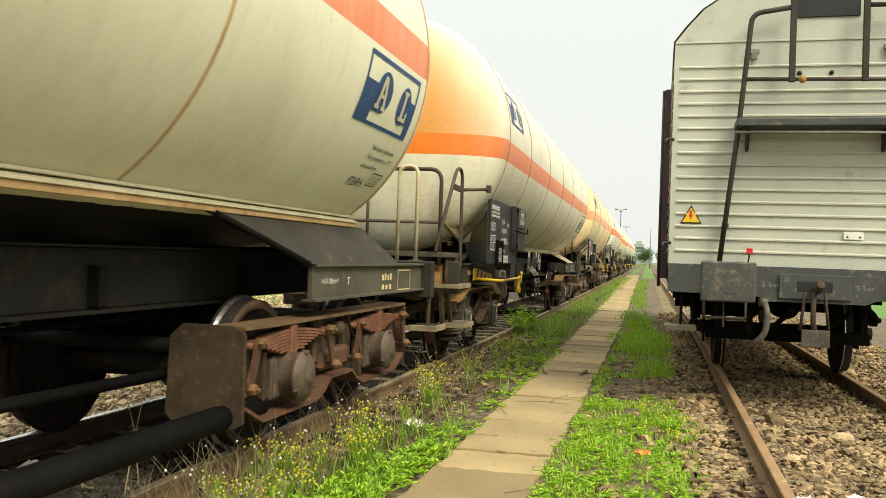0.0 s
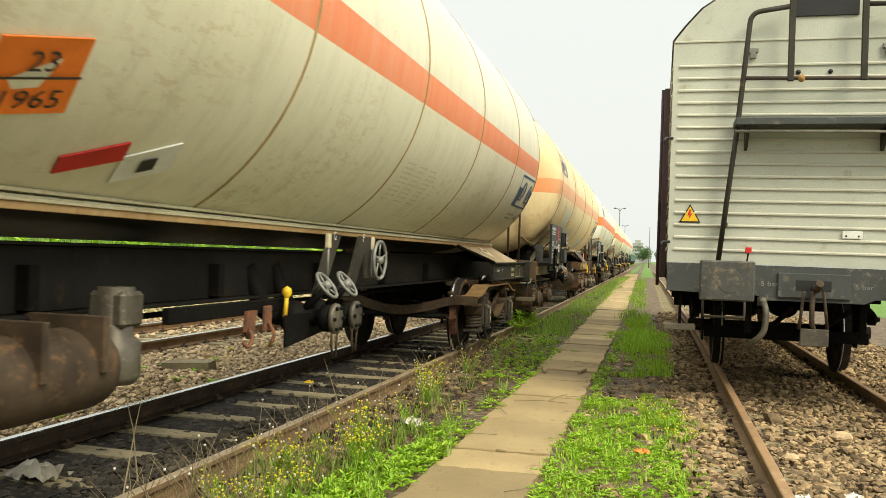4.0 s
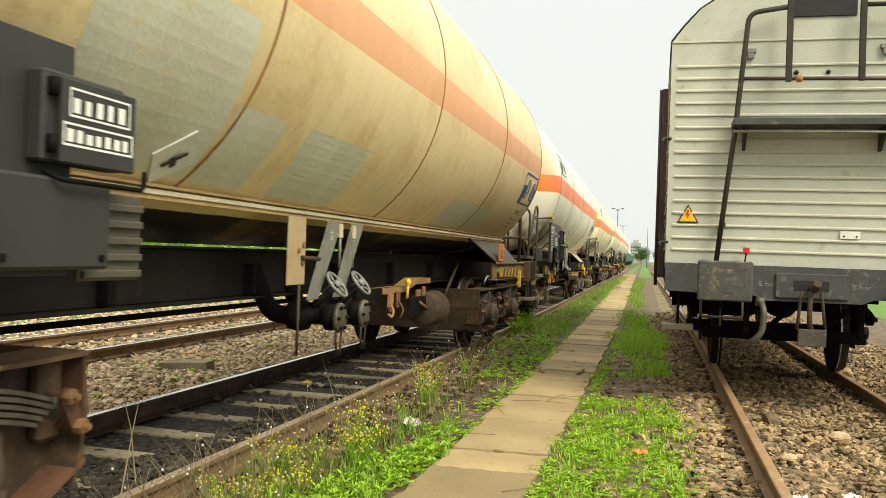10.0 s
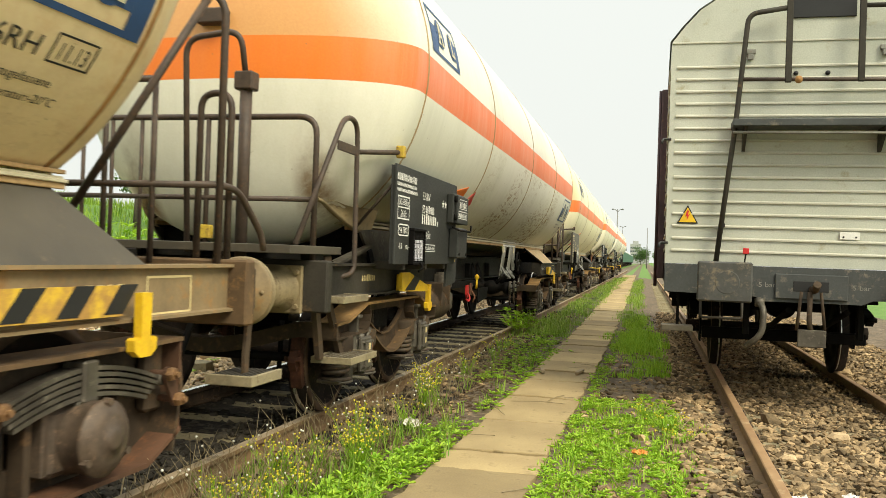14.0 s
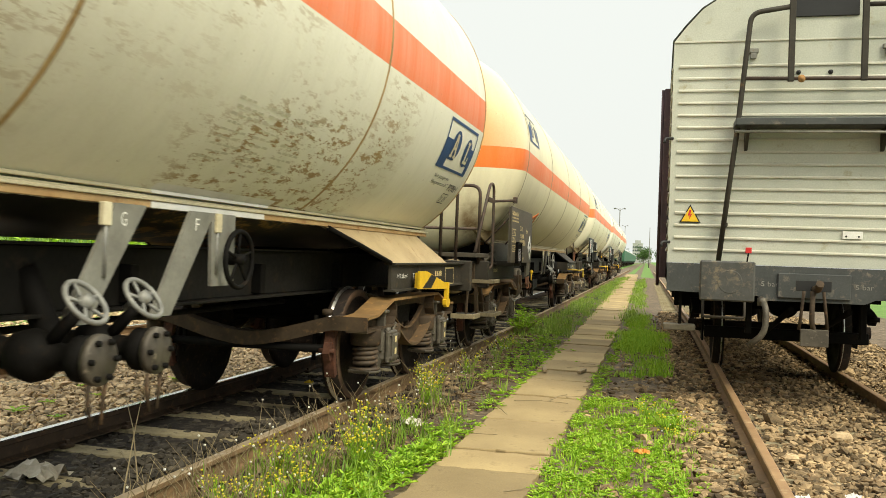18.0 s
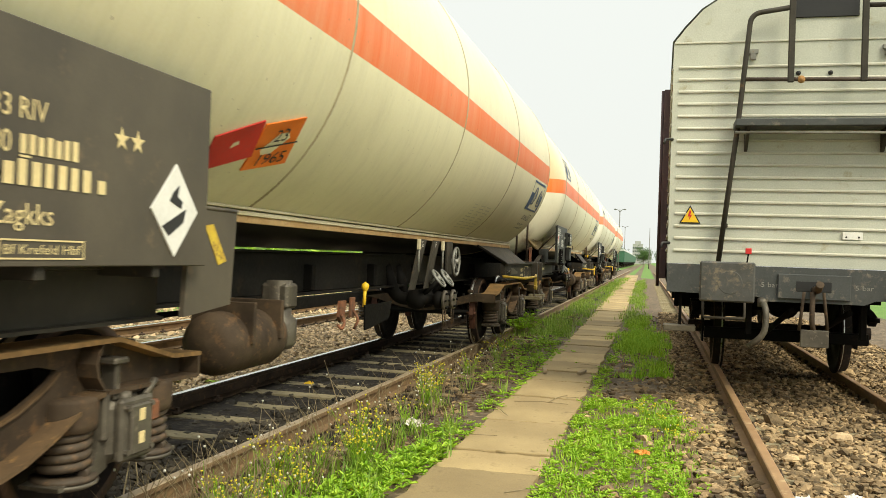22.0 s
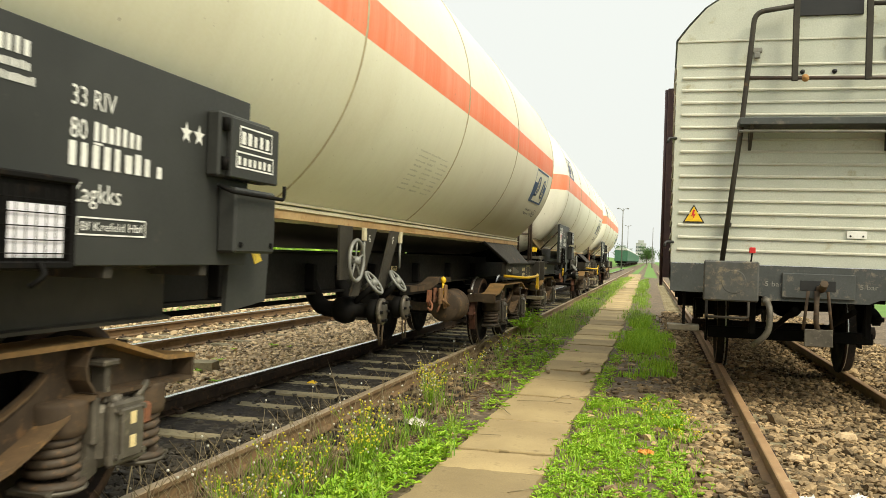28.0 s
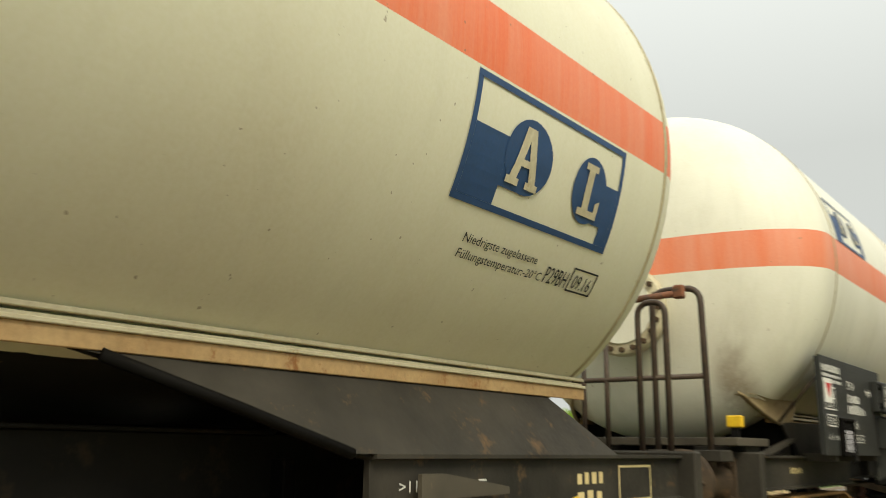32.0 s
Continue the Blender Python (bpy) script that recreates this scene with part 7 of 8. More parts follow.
# joints between wagons along the train, at the moment when s = 0
JOINTS = {"A": (-22.7, -6.0), "B": (-6.0, 11.42), "C": (11.42, 28.34), "D": (28.34, 44.72), "E": (44.72, 61.21), "F": (61.21, 77.5), "G": (77.5, 94.0), "H": (94.0, 110.4)}
SPECS = {
    "A": dict(sill=M_SILL_GREY, ledge_z=(1.64, 1.545), ledge_up=0.09, emblem_a=-25.2, words="below", panel_y=1.5, pivot0=2.60, pivot1=2.74, cheeks=True, air=False, extra=[low_pipe], weld1=2.2, seams=[5.0, 8.2, 11.35], ghost=(9.3, -15), valves=11.0, drum=9.0, selector=11.5, emblem_far=3.54, seed=1, paint="grey", bogie="leaf", spring=M_REDRUST, loop=M_PIPE_CREAM, mass="31 250kg", brake="25.0t", litres="95 380 l", mark="P26RH", date="12.15", label="grey-cream tank wagon with leaf-sprung bogies and an orange band", lever_far=None),
    "B": dict(ledge_z=(1.56, 1.465), emblem_a=-31.8, panel_y=1.507, layout="litres_first", pivot0=2.54, pivot1=2.97, rail_dy=-0.2, step_dy=-0.2, buffer=M_FLANGE, seam=M_SEAM_D, weld0=1.92, weld1=2.2, seams=[3.9, 6.3, 8.6, 10.9, 13.25], ghost=(8.8, -45), valves=9.9, drum=9.0, selector=10.6, emblem_far=3.36, seed=2, paint="low_band", bogie="coil", platform="low", mass="30 700kg", brake="26.0t", litres="95 380 l", mark="P26BH", date="07.17", lever_near=M_YELLOW, striped=True, skirt=M_DRIPS, extra=[skirt_diamond], label="cream tank wagon with an orange band and an end platform", plates=[sign_23(4.44, math.radians(-38.5)), (5.07, math.radians(-50), 0.36, 0.12, M_HAZ_RED, [], 0.45), (5.45, math.radians(-49), 0.36, 0.2, M_WHITE, [(None, -0.05, -0.05, 0.09, 0.1)], 0.45)]),
    "C": dict(ledge_z=(1.65, 1.565), ledge_up=0.10, emblem_a=-28.8, words="above", pivot0=2.66, pivot1=2.70, manhole_z=2.14, web=M_PANEL_BROWN, br=-0.16, gap=0.54, br_gap=0.52, wheel_dy=0.12, grip=(7.49, 7.79), post=True, near_step=False, marker_at=(1.06, 1.45), headstock=M_FLANGE_LOW, buffer=M_SILL, arm=M_FLANGE, ring=M_SILL, lip_top=M_LEDGE, air=False, weld0=2.0, weld1=1.92, seams=[5.2, 8.5, 11.75], seam=M_OCHRE, valves=9.97, drum=6.47, selector=7.77, emblem_far=3.13, panel_y=1.58, layout="old", seed=3, paint="old", bogie="leaf", spring=M_GREASE, manhole="flat", manhole_mat=M_OCHRE, bolt_mat=M_DARK, old=True, ink=M_WHITE, plates=[(4.93, math.radians(-46.5), 0.27, 0.27, M_WHITE, [(None, -0.08, -0.02, 0.03, 0.16), (None, -0.03, -0.06, 0.08, 0.04)], 0.785)], diamond="red", repaint=[(3.95, 5.18, -51, -16, 0.18), (5.22, 5.80, -52, -32, 0.12), (6.17, 7.27, -52, -31.5, 0.18), (10.35, 12.6, -52.5, -37.5, 0.1)], ghost=(6.25, -46), walkway=True, sill=M_SILL, mass="30 420kg", brake="24.0t", litres="94 220 l", mark="P26RH", date="11.13", marker=M_DARK, drum_mat=M_BOGIE, plate_mat=M_OCHRE, brackets=M_GALV, skirt=M_PANEL_BROWN, label="old yellowed tank wagon, rust-stained and patched, with a faded orange band", extra=[hazard_sill, corner_rails]),
    "D": dict(ledge_z=(1.62, 1.525), wheel_off=1.56, emblem_a=-28.1, ledge_up=0.025, panel_y=1.53, pivot0=2.60, pivot1=2.53, buffer=M_LIP, words="stacked", rail_dy=0.12, step_dy=0.12, web=M_GREASE, wedge=True, weld0=1.88, weld1=1.62, seams=[4.95, 8.28, 11.42], ghost=(9.6, -45), white_patch=(9.5, 10.9), seam=M_SEAM_D, valves=7.75, drum=9.0, emblem_far=3.01, seed=4, paint="mossy", bogie="coil", platform="tall", mass="30 690kg", brake="26.0t", litres="94 780 l", mark="P29BH", date="01.18", lever_far=M_YELLOW, brackets=M_GALV, skirt=M_TAN, ledge=M_LEDGE, wheel_mat=M_DARK, plate_mat=M_HAZ_RED, label="pale tank wagon with flaking brown stains and an orange band", plates=[(4.36, math.radians(-37), 0.42, 0.30, M_HAZ_ORANGE, [("23", -0.07, -0.03, 0.09, 0.14)], 0.2), (4.86, math.radians(-40), 0.5, 0.22, M_HAZ_RED, [], 0.7)]),
    "E": dict(ledge_z=(1.605, 1.50), ledge_up=0.03, words="above", third=0, layout="low", panel_y=1.33, pivot0=2.47, pivot1=2.67, rail_dy=0.08, step_dy=-0.05, emblem_a=-30.3, web=M_PANEL_BROWN, selector=9.92, wheel_off=1.10, br_gap=0.56, gap=0.38, br=-0.74, weld0=1.88, weld1=1.82, seams=[4.98, 8.2, 11.36], ghost=(10.1, -51), seam=M_SEAM, valves=7.58, drum=9.0, emblem_far=3.18, seed=5, paint="plain", bogie="coil", platform="low", panel=M_PANEL_BROWN, ink=M_WHITE_YEL, box=False, diamond="white", mass="31 240kg", brake="28.0t", litres="95 760 l", mark="P29BH", date="10.15", lever_far=M_YELLOW_OLD, label="cream tank wagon with an orange band and a brown-grey data panel", plates=[(4.13, math.radians(-40.6), 0.40, 0.26, M_HAZ_RED, [], 0.45), sign_23(4.54, math.radians(-37.5), 0.3)]),
    "F": dict(ledge_z=(1.66, 1.54), ledge_up=0.04, stencil="KE-GP", pivot0=2.35, pivot1=2.73, manhole_z=2.36, guard=False, gap=0.67, br=-0.25, air=False, weld0=1.78, weld1=1.62, seams=[5.1, 8.1, 11.03], ghost=(6.95, -40), seam=M_SEAM, valves=9.7, wheel_off=-0.20, drum=6.3, selector=7.1, emblem_far=3.33, emblem_size=1.02, panel_y=1.66, seed=6, paint="fresh", bogie="coil", manhole="dome", diamond="triangle", mass="30 900kg", brake="26.0t", litres="95 100 l", mark="P29BH", date="09.16", lever_far=M_YELLOW, label="clean cream tank wagon with an orange band and a domed manhole", drum_mat=M_BOGIE, plate_mat=M_REDRUST),
    "G": dict(pivot0=2.45, pivot1=2.65, manhole_z=2.46, air=False, weld0=1.9, weld1=1.65, seams=[5.1, 8.3, 11.5], seam=M_SEAM, platform="plain", panel_y=1.64, drum=9.0, seed=7, paint="white", bogie="coil", manhole="flat", diamond="triangle", mass="30 800kg", brake="26.0t", litres="95 200 l", mark="P29BH", date="03.16", marker=M_YELLOW, lever_far=M_YELLOW, label="pale grey-white tank wagon with an orange band"),
    "H": dict(pivot0=2.50, pivot1=2.60, drum=9.0, seed=8, paint="white", bogie="coil", walkway=True, mass="30 500kg", brake="26.0t", litres="95 200 l", mark="P26BH", date="05.14", label="pale tank wagon with a dark walkway along its top"),
}
TRAIN = {}
for key, (ja, jb) in JOINTS.items():
    SPECS[key]["L"] = jb - ja
    TRAIN[key] = tank_wagon(SPECS[key])

# ---- motion of the train: metres that it has come on, second by second ----
RUN = [(0, -14.95), (1, -12.25), (2, -9.58), (3, -6.92), (4, -4.22), (5, -1.40), (5.5, 0.0), (6, 1.424), (7, 4.242), (8, 7.047), (9, 9.80), (10, 12.507), (11, 15.158), (12, 17.874), (13, 20.601), (14, 23.311), (15, 26.025), (16, 28.67), (17, 31.30),
       (18, 33.945), (19, 36.609), (20, 39.289), (21, 41.963), (22, 44.617), (23, 47.308), (24, 50.026), (25, 52.742), (26, 55.53), (27, 58.33), (28, 61.08), (29, 63.74), (30, 66.36), (31, 68.96), (32, 71.68)]


def come_on(t):
    return float(np.interp(t, [r[0] for r in RUN], [r[1] for r in RUN]))


def train_walks():
    for key, wagon in TRAIN.items():
        ja, jb = JOINTS[key]
        rows = []
        for t, s in RUN:
            a, b = ja - s, jb - s
            pa, pb = bend(a + 2.5), bend(b - 2.5)
            turn = math.atan2(pb - pa, jb - ja - 5.0)
            rows.append((t, pose(TRACK_X + pa + 2.5 * math.sin(turn), a, 0, 0, 0, -math.degrees(turn))))
        walk(wagon, rows)
    steps = [0.2 * k for k in range(161)]
    for wheel, a in WHEELS:
        walk(wheel, [(t, pose(0, a, AXLE_Z, math.degrees(come_on(t) / 0.496) % 360.0)) for t in steps])


# ---- the white van on the siding ----
def build_van():
    v = thing("refrigerator_van", "parked white refrigerator van with ribbed end wall", "railway van", at=(VAN_X, 9.23, 0))
    hw, eave, L = 1.44, 3.64, 14.0
    roof = [(-hw, eave), (-1.32, 3.80), (-1.16, 3.98), (-0.95, 4.12), (-0.65, 4.23), (-0.3, 4.30), (0, 4.32)]
    roof = roof + [(-x, z) for x, z in roof[-2::-1]]
    part("end_wall", Geo().prism([(-hw, 1.34), (hw, 1.34), (hw, eave)] + roof[::-1][1:-1] + [(-hw, eave)], "y", 0, 0.06), M_VAN, v, "white ribbed end wall")
    part("side_wall", Geo().box(-hw, -hw + 0.05, 0.062, L, 1.34, eave, 0.004), M_VAN, v)
    part("side_wall", Geo().box(hw - 0.05, hw, 0.062, L, 1.34, eave, 0.004), M_VAN, v)
    part("end_wall", Geo().box(-hw, hw, L, L + 0.06, 1.34, eave, 0.004), M_VAN, v)
    part("floor", Geo().box(-hw, hw, 0.07, L, 1.28, 1.335, 0.004), M_VAN_BEAM, v)
    lip = [(x * 1.012, z + 0.02) for x, z in roof]
    part("roof", Geo().quad_sheet([[(x, y, z) for x, z in lip] for y in (0.03, 3, 7, 11, L + 0.03)]), M_VAN_ROOF, v)
    part("roof_seam", Geo().box(-hw + 0.004, hw - 0.004, -0.012, 0.0, 3.625, 3.645, 0.003), M_VAN_RIB, v)
    for k in range(16):
        z = 3.38 - 0.1268 * k
        part("rib", lambda: Geo().prism([(-0.0, -0.014), (-0.016, -0.011), (-0.017, 0.003), (-0.009, 0.012), (-0.0, 0.015)], "x", -hw + 0.06, hw - 0.06), M_VAN_RIB, v, "", (0, 0, z), "van_rib")
    for k in range(14):
        z = 3.38 - 0.146 * k
        part("side_rib", lambda: Geo().box(-hw - 0.016, -hw, 0.1, 2.3, -0.014, 0.014, 0.006), M_VAN_RIB, v, "", (0, 0, z), "van_side_rib")
    # end beam, buffers and coupling
    part("end_beam", Geo().prism([(-hw, 1.045), (-0.55, 1.03), (-0.45, 0.985), (0.45, 0.985), (0.55, 1.03), (hw, 1.045), (hw, 1.335), (-hw, 1.335)], "y", -0.05, 0.08), M_VAN_BEAM, v, "dark grey end beam")
    part("draw_plate", Geo().box(-0.36, 0.32, -0.075, -0.05, 1.02, 1.27, 0.012), M_VAN_BEAM, v)
    part("draw_slot", Geo().box(-0.19, 0.14, -0.079, -0.075, 1.10, 1.20, 0.001), M_BLACK, v)
    part("draw_hook", Geo().tube(rounded([(-0.01, 0, 1.12), (-0.01, -0.24, 1.12), (-0.01, -0.34, 1.18)], 0.08), 0.038, 8), M_BOGIE, v)
    part("screw_coupling", Geo().tube(rounded([(-0.05, -0.20, 1.10), (-0.06, -0.24, 0.80), (-0.03, -0.20, 0.70)], 0.06), 0.025, 8).tube([(0.05, -0.2, 1.10), (0.09, -0.22, 0.72)], 0.016, 7).tube([(-0.13, -0.2, 1.10), (-0.17, -0.22, 0.72)], 0.016, 7), M_BOGIE, v)
    part("coupling_plate", Geo().box(-0.16, 0.10, -0.24, -0.21, 0.56, 0.73, 0.006), M_GREASE, v)
    for x in (-0.52, 0.36):
        vs, fs = text_verts("5 bar", 0.07, 0.17)
        part("beam_lettering", Geo().add([(x + q[0], -0.0525, 1.13 + q[1]) for q in vs], fs), M_GALV, v)
    part("beam_mark", Geo().box(0.95, 1.02, -0.0525, -0.05, 1.14, 1.19, 0.0005), M_WHITE, v)
    for x in (-0.875, 0.875):
        b = part("buffer", Geo().box(x - 0.26, x + 0.25, -0.56, -0.51, 0.98, 1.37, 0.05).turned([(0.10, -0.52), (0.10, -0.30), (0.14, -0.30), (0.15, -0.05)], (x, 0, 1.13), "y", 20), M_BUFFER, v, "worn rectangular buffer")
        part("buffer_wear", Geo().turned([(0.001, -0.5625), (0.11, -0.5625), (0.115, -0.56)], (x + 0.02, 0, 1.17), "y", 24, 0, False), M_BUFFER, b)
        part("step_loop", Geo().tube(rounded([(x - 0.20, -0.10, 1.0), (x - 0.20, -0.12, 0.80), (x + 0.20, -0.12, 0.80), (x + 0.20, -0.10, 1.0)], 0.03), 0.014, 7), M_FRAME, v)
        part("brake_hose", Geo().tube(rounded([(x + 0.36, -0.06, 1.0), (x + 0.40, -0.20, 0.92), (x + 0.39, -0.22, 0.66), (x + 0.24, -0.18, 0.53)], 0.10), 0.032, 8).turned([(0, -0.02), (0.045, -0.02), (0.05, 0.06), (0, 0.07)], (x + 0.37, -0.10, 0.95), "z", 12), M_GREASE, v)
    # step at the corner
    s = part("corner_step", Geo().box(-hw - 0.02, -hw + 0.30, -0.06, 0.18, 0.64, 0.70, 0.006), M_GRATE, v)
    part("step_hanger", Geo().box(-hw + 0.13, -hw + 0.16, 0.05, 0.08, 0.68, 1.16, 0.004), M_DARK, s)
    # ladder rail, upper frame and treadboard
    part("ladder_rail", Geo().tube(rounded([(-0.94, -0.10, 1.36), (-0.80, -0.14, 2.70), (-0.70, -0.14, 3.88), (-0.34, -0.14, 3.93)], 0.10), 0.026, 8), M_FRAME, v, "dark bent ladder rail")
    part("rail_foot", Geo().box(-0.92, -0.86, -0.12, 0.0, 1.72, 1.76, 0.004), M_FRAME, v)
    part("cross_rail", Geo().tube([(-0.76, -0.14, 3.22), (1.2, -0.14, 3.19)], 0.02, 8), M_PIPE, v)
    for x in (-0.31, 0.36):
        part("frame_post", Geo().box(x - 0.03, x + 0.03, -0.17, -0.13, 3.18, 4.02, 0.006), M_FRAME, v)
    part("cross_rail", Geo().tube([(0.36, -0.14, 3.93), (1.2, -0.14, 3.92)], 0.024, 8), M_FRAME, v)
    part("end_hatch", Geo().box(-0.28, 0.33, -0.02, 0.0, 3.86, 4.25, 0.006), M_BLACK, v, "black hatch in the upper end wall")
    tb = part("treadboard", Geo().box(-0.83, 1.25, -0.34, -0.02, 2.72, 2.79, 0.006), M_VAN_BEAM, v, "dark wooden treadboard across the end")
    for x in (-0.72, 0.55):
        part("tread_bracket", Geo().prism([(-0.32, 2.72), (-0.02, 2.72), (-0.02, 2.50), (-0.06, 2.50)], "x", x, x + 0.03), M_FRAME, tb)
    part("tread_bar", Geo().tube([(-0.83, -0.30, 2.66), (1.25, -0.30, 2.65)], 0.014, 6), M_GALV, tb)
    # small fittings
    part("warning_sign", Geo().prism([(-1.335, 1.755), (-1.12, 1.755), (-1.228, 1.945)], "y", -0.016, -0.008), M_BLACK, v, "yellow high voltage warning triangle")
    part("sign_face", Geo().prism([(-1.315, 1.768), (-1.14, 1.768), (-1.228, 1.922)], "y", -0.019, -0.016), M_YELLOW, v)
    part("sign_bolt_mark", Geo().prism([(-1.235, 1.89), (-1.215, 1.89), (-1.225, 1.845), (-1.205, 1.85), (-1.238, 1.785), (-1.232, 1.83), (-1.252, 1.825)], "y", -0.021, -0.019), M_HAZ_RED, v)
    part("red_flag_lamp", Geo().box(-0.68, -0.62, -0.10, -0.08, 1.455, 1.515, 0.004), M_HAZ_RED, v, "small red marker")
    part("flag_stem", Geo().tube([(-0.65, -0.09, 1.46), (-0.665, -0.09, 1.34)], 0.008, 6), M_DARK, v)
    part("small_plate", Geo().box(0.235, 0.42, -0.02, -0.012, 1.63, 1.705, 0.003), M_WHITE, v)
    for x in (0.27, 0.385):
        part("plate_hole", Geo().turned([(0, -0.0225), (0.01, -0.0225), (0.01, -0.02)], (x, 0, 1.655), "y", 8), M_BLACK, v)
    for x, z in ((-0.66, 3.50), (0.60, 3.52)):
        part("lamp_bracket", Geo().box(x - 0.05, x + 0.05, -0.04, 0.0, z, z + 0.05, 0.006).box(x - 0.03, x + 0.03, -0.05, -0.01, z - 0.06, z, 0.006), M_GALV, v)
    for z in (2.63, 1.55):
        part("tie_hook", Geo().tube(rounded([(-hw + 0.02, -0.005, z), (-hw - 0.06, -0.03, z), (-hw - 0.07, -0.06, z - 0.05)], 0.02), 0.014, 6), M_BLACK, v)
    part("stain", Geo().turned([(0.001, -0.03), (0.035, -0.02), (0.04, 0.0)], (-0.21, -0.14, 3.21), "y", 10), M_OCHRE, v)
    for x in (-0.22, 0.08):
        part("rivet", Geo().turned([(0.001, -0.03), (0.022, -0.022), (0.024, 0.0)], (x, 0.0, 3.30), "y", 10), M_BLACK, v)
    # sliding door gear down the visible side
    part("door_gear", Geo().box(-hw - 0.085, -hw, 1.5, 6.2, 1.15, 3.45, 0.01), M_BROWN, v, "dark sliding door with its bars")
    for k in range(5):
        part("door_bar", Geo().tube([(-hw - 0.10, 1.55 + 0.9 * k, 1.05), (-hw - 0.10, 1.55 + 0.9 * k, 3.44)], 0.02, 7), M_BROWN, v)
    part("side_sill", Geo().box(-hw + 0.02, -hw + 0.10, 0.09, L, 1.06, 1.275, 0.004), M_VAN_BEAM, v)
    part("side_sill", Geo().box(hw - 0.10, hw - 0.02, 0.09, L, 1.06, 1.275, 0.004), M_VAN_BEAM, v)
    for yy in (2.75, 11.2):
        part("wheelset", wheelset, [M_WHEEL, M_TREAD, M_RIM], v, "dark wheelset", (0, yy, 0.517), "wheelset")
        for s in (-1, 1):
            part("axle_guard", Geo().prism([(yy - 0.35, 1.06), (yy + 0.35, 1.06), (yy + 0.14, 0.32), (yy - 0.14, 0.32)], "x", min(s * 0.93, s * 0.95), max(s * 0.93, s * 0.95)), M_DARK, v)
            part("leaf_spring", leaf_spring, M_DARK, v, "", pose(0, yy, 0.05, 0, 0, 0 if s > 0 else 180), "leaf_spring_van")
    part("brake_beam", Geo().box(-0.95, 0.95, 2.0, 2.1, 0.42, 0.56, 0.01).tube([(-0.2, 0.1, 0.9), (-0.25, 2.0, 0.5)], 0.03, 8).tube([(0.35, 0.1, 0.9), (0.3, 2.0, 0.5)], 0.03, 8), M_DARK, v)
    # sills, cylinder and tank below are additions that darken the space under the van
    for x in (-0.62, 0.62):
        part("centre_sill", Geo().box(x - 0.06, x + 0.06, 0.3, L - 0.3, 0.98, 1.275, 0.006), M_DARK, v)
    part("brake_cylinder", Geo().turned([(0.0, -0.3), (0.19, -0.28), (0.2, 0.3), (0.0, 0.32)], (0.25, 4.2, 0.78), "y", 20), M_DARK, v)
    part("air_tank", Geo().turned([(0.0, -0.5), (0.16, -0.46), (0.2, -0.38), (0.2, 0.38), (0.16, 0.46), (0.0, 0.5)], (-0.45, 5.2, 0.72), "x", 20), M_DARK, v)
    # deep cross members, added to block the light coming through beneath
    for y in (3.6, 6.5, 9.4):
        part("cross_member", Geo().box(-1.30, 1.30, y, y + 0.10, 0.72, 1.27, 0.006), M_DARK, v)
    for x in (-0.6, 0.5):
        part("beam_post", Geo().box(x - 0.03, x + 0.03, 0.2, 0.26, 0.62, 1.0, 0.005), M_DARK, v)


build_van()


# ---- plants ----
def blades(g, x, y, z, n, h, spread_, rnd, mat=0, width=0.0042, lean=0.85):
    for _ in range(n):
        a, r = rnd.uniform(0, 6.28), spread_ * math.sqrt(rnd.random())
        bx, by = x + r * math.cos(a), y + r * math.sin(a)
        hh, d = h * rnd.uniform(0.5, 1.15), rnd.uniform(0, 6.28)
        lx, ly = math.cos(d) * lean * hh * rnd.uniform(0.2, 1), math.sin(d) * lean * hh * rnd.uniform(0.2, 1)
        w = width * rnd.uniform(0.7, 1.4)
        wx, wy = -math.sin(d) * w, math.cos(d) * w
        g.add([(bx - wx, by - wy, z), (bx + wx, by + wy, z), (bx + wx * 0.8 + lx * 0.4, by + wy * 0.8 + ly * 0.4, z + hh * 0.6), (bx - wx * 0.8 + lx * 0.4, by - wy * 0.8 + ly * 0.4, z + hh * 0.6), (bx + lx, by + ly, z + hh)],
              [(0, 1, 2, 3), (3, 2, 4)], mat, True)


def rosette(g, x, y, z, n, r, rnd, mat=0, rise=0.5):
    """Broad leaves spreading from a crown."""
    for k in range(n):
        a = 6.28 * k / n + rnd.uniform(-0.4, 0.4)
        ln, w, up = r * rnd.uniform(0.6, 1.1), r * rnd.uniform(0.13, 0.22), rnd.uniform(0.25, 1.0) * rise
        c, s = math.cos(a), math.sin(a)
        row = []
        for t, q in ((0.05, 0.25), (0.4, 0.9), (0.75, 1.0), (1.0, 0.1)):
            zz = z + ln * (up * t - 0.45 * up * t * t)
            row.append([(x + c * ln * t - s * w * q, y + s * ln * t + c * w * q, zz), (x + c * ln * t, y + s * ln * t, zz - 0.006), (x + c * ln * t + s * w * q, y + s * ln * t - c * w * q, zz)])
        g.quad_sheet(row, mat)


def grass_patch(name, label, places, rnd, h=0.14, mats=None):
    g = Geo()
    for x, y, n, r in places:
        blades(g, x + bend(y), y, ground_z(x, y) + 0.01, n, h * rnd.uniform(0.6, 1.2), r, rnd)
    return tagged(part(name, g, mats or M_GRASS), label, "grass", kind="stuff")


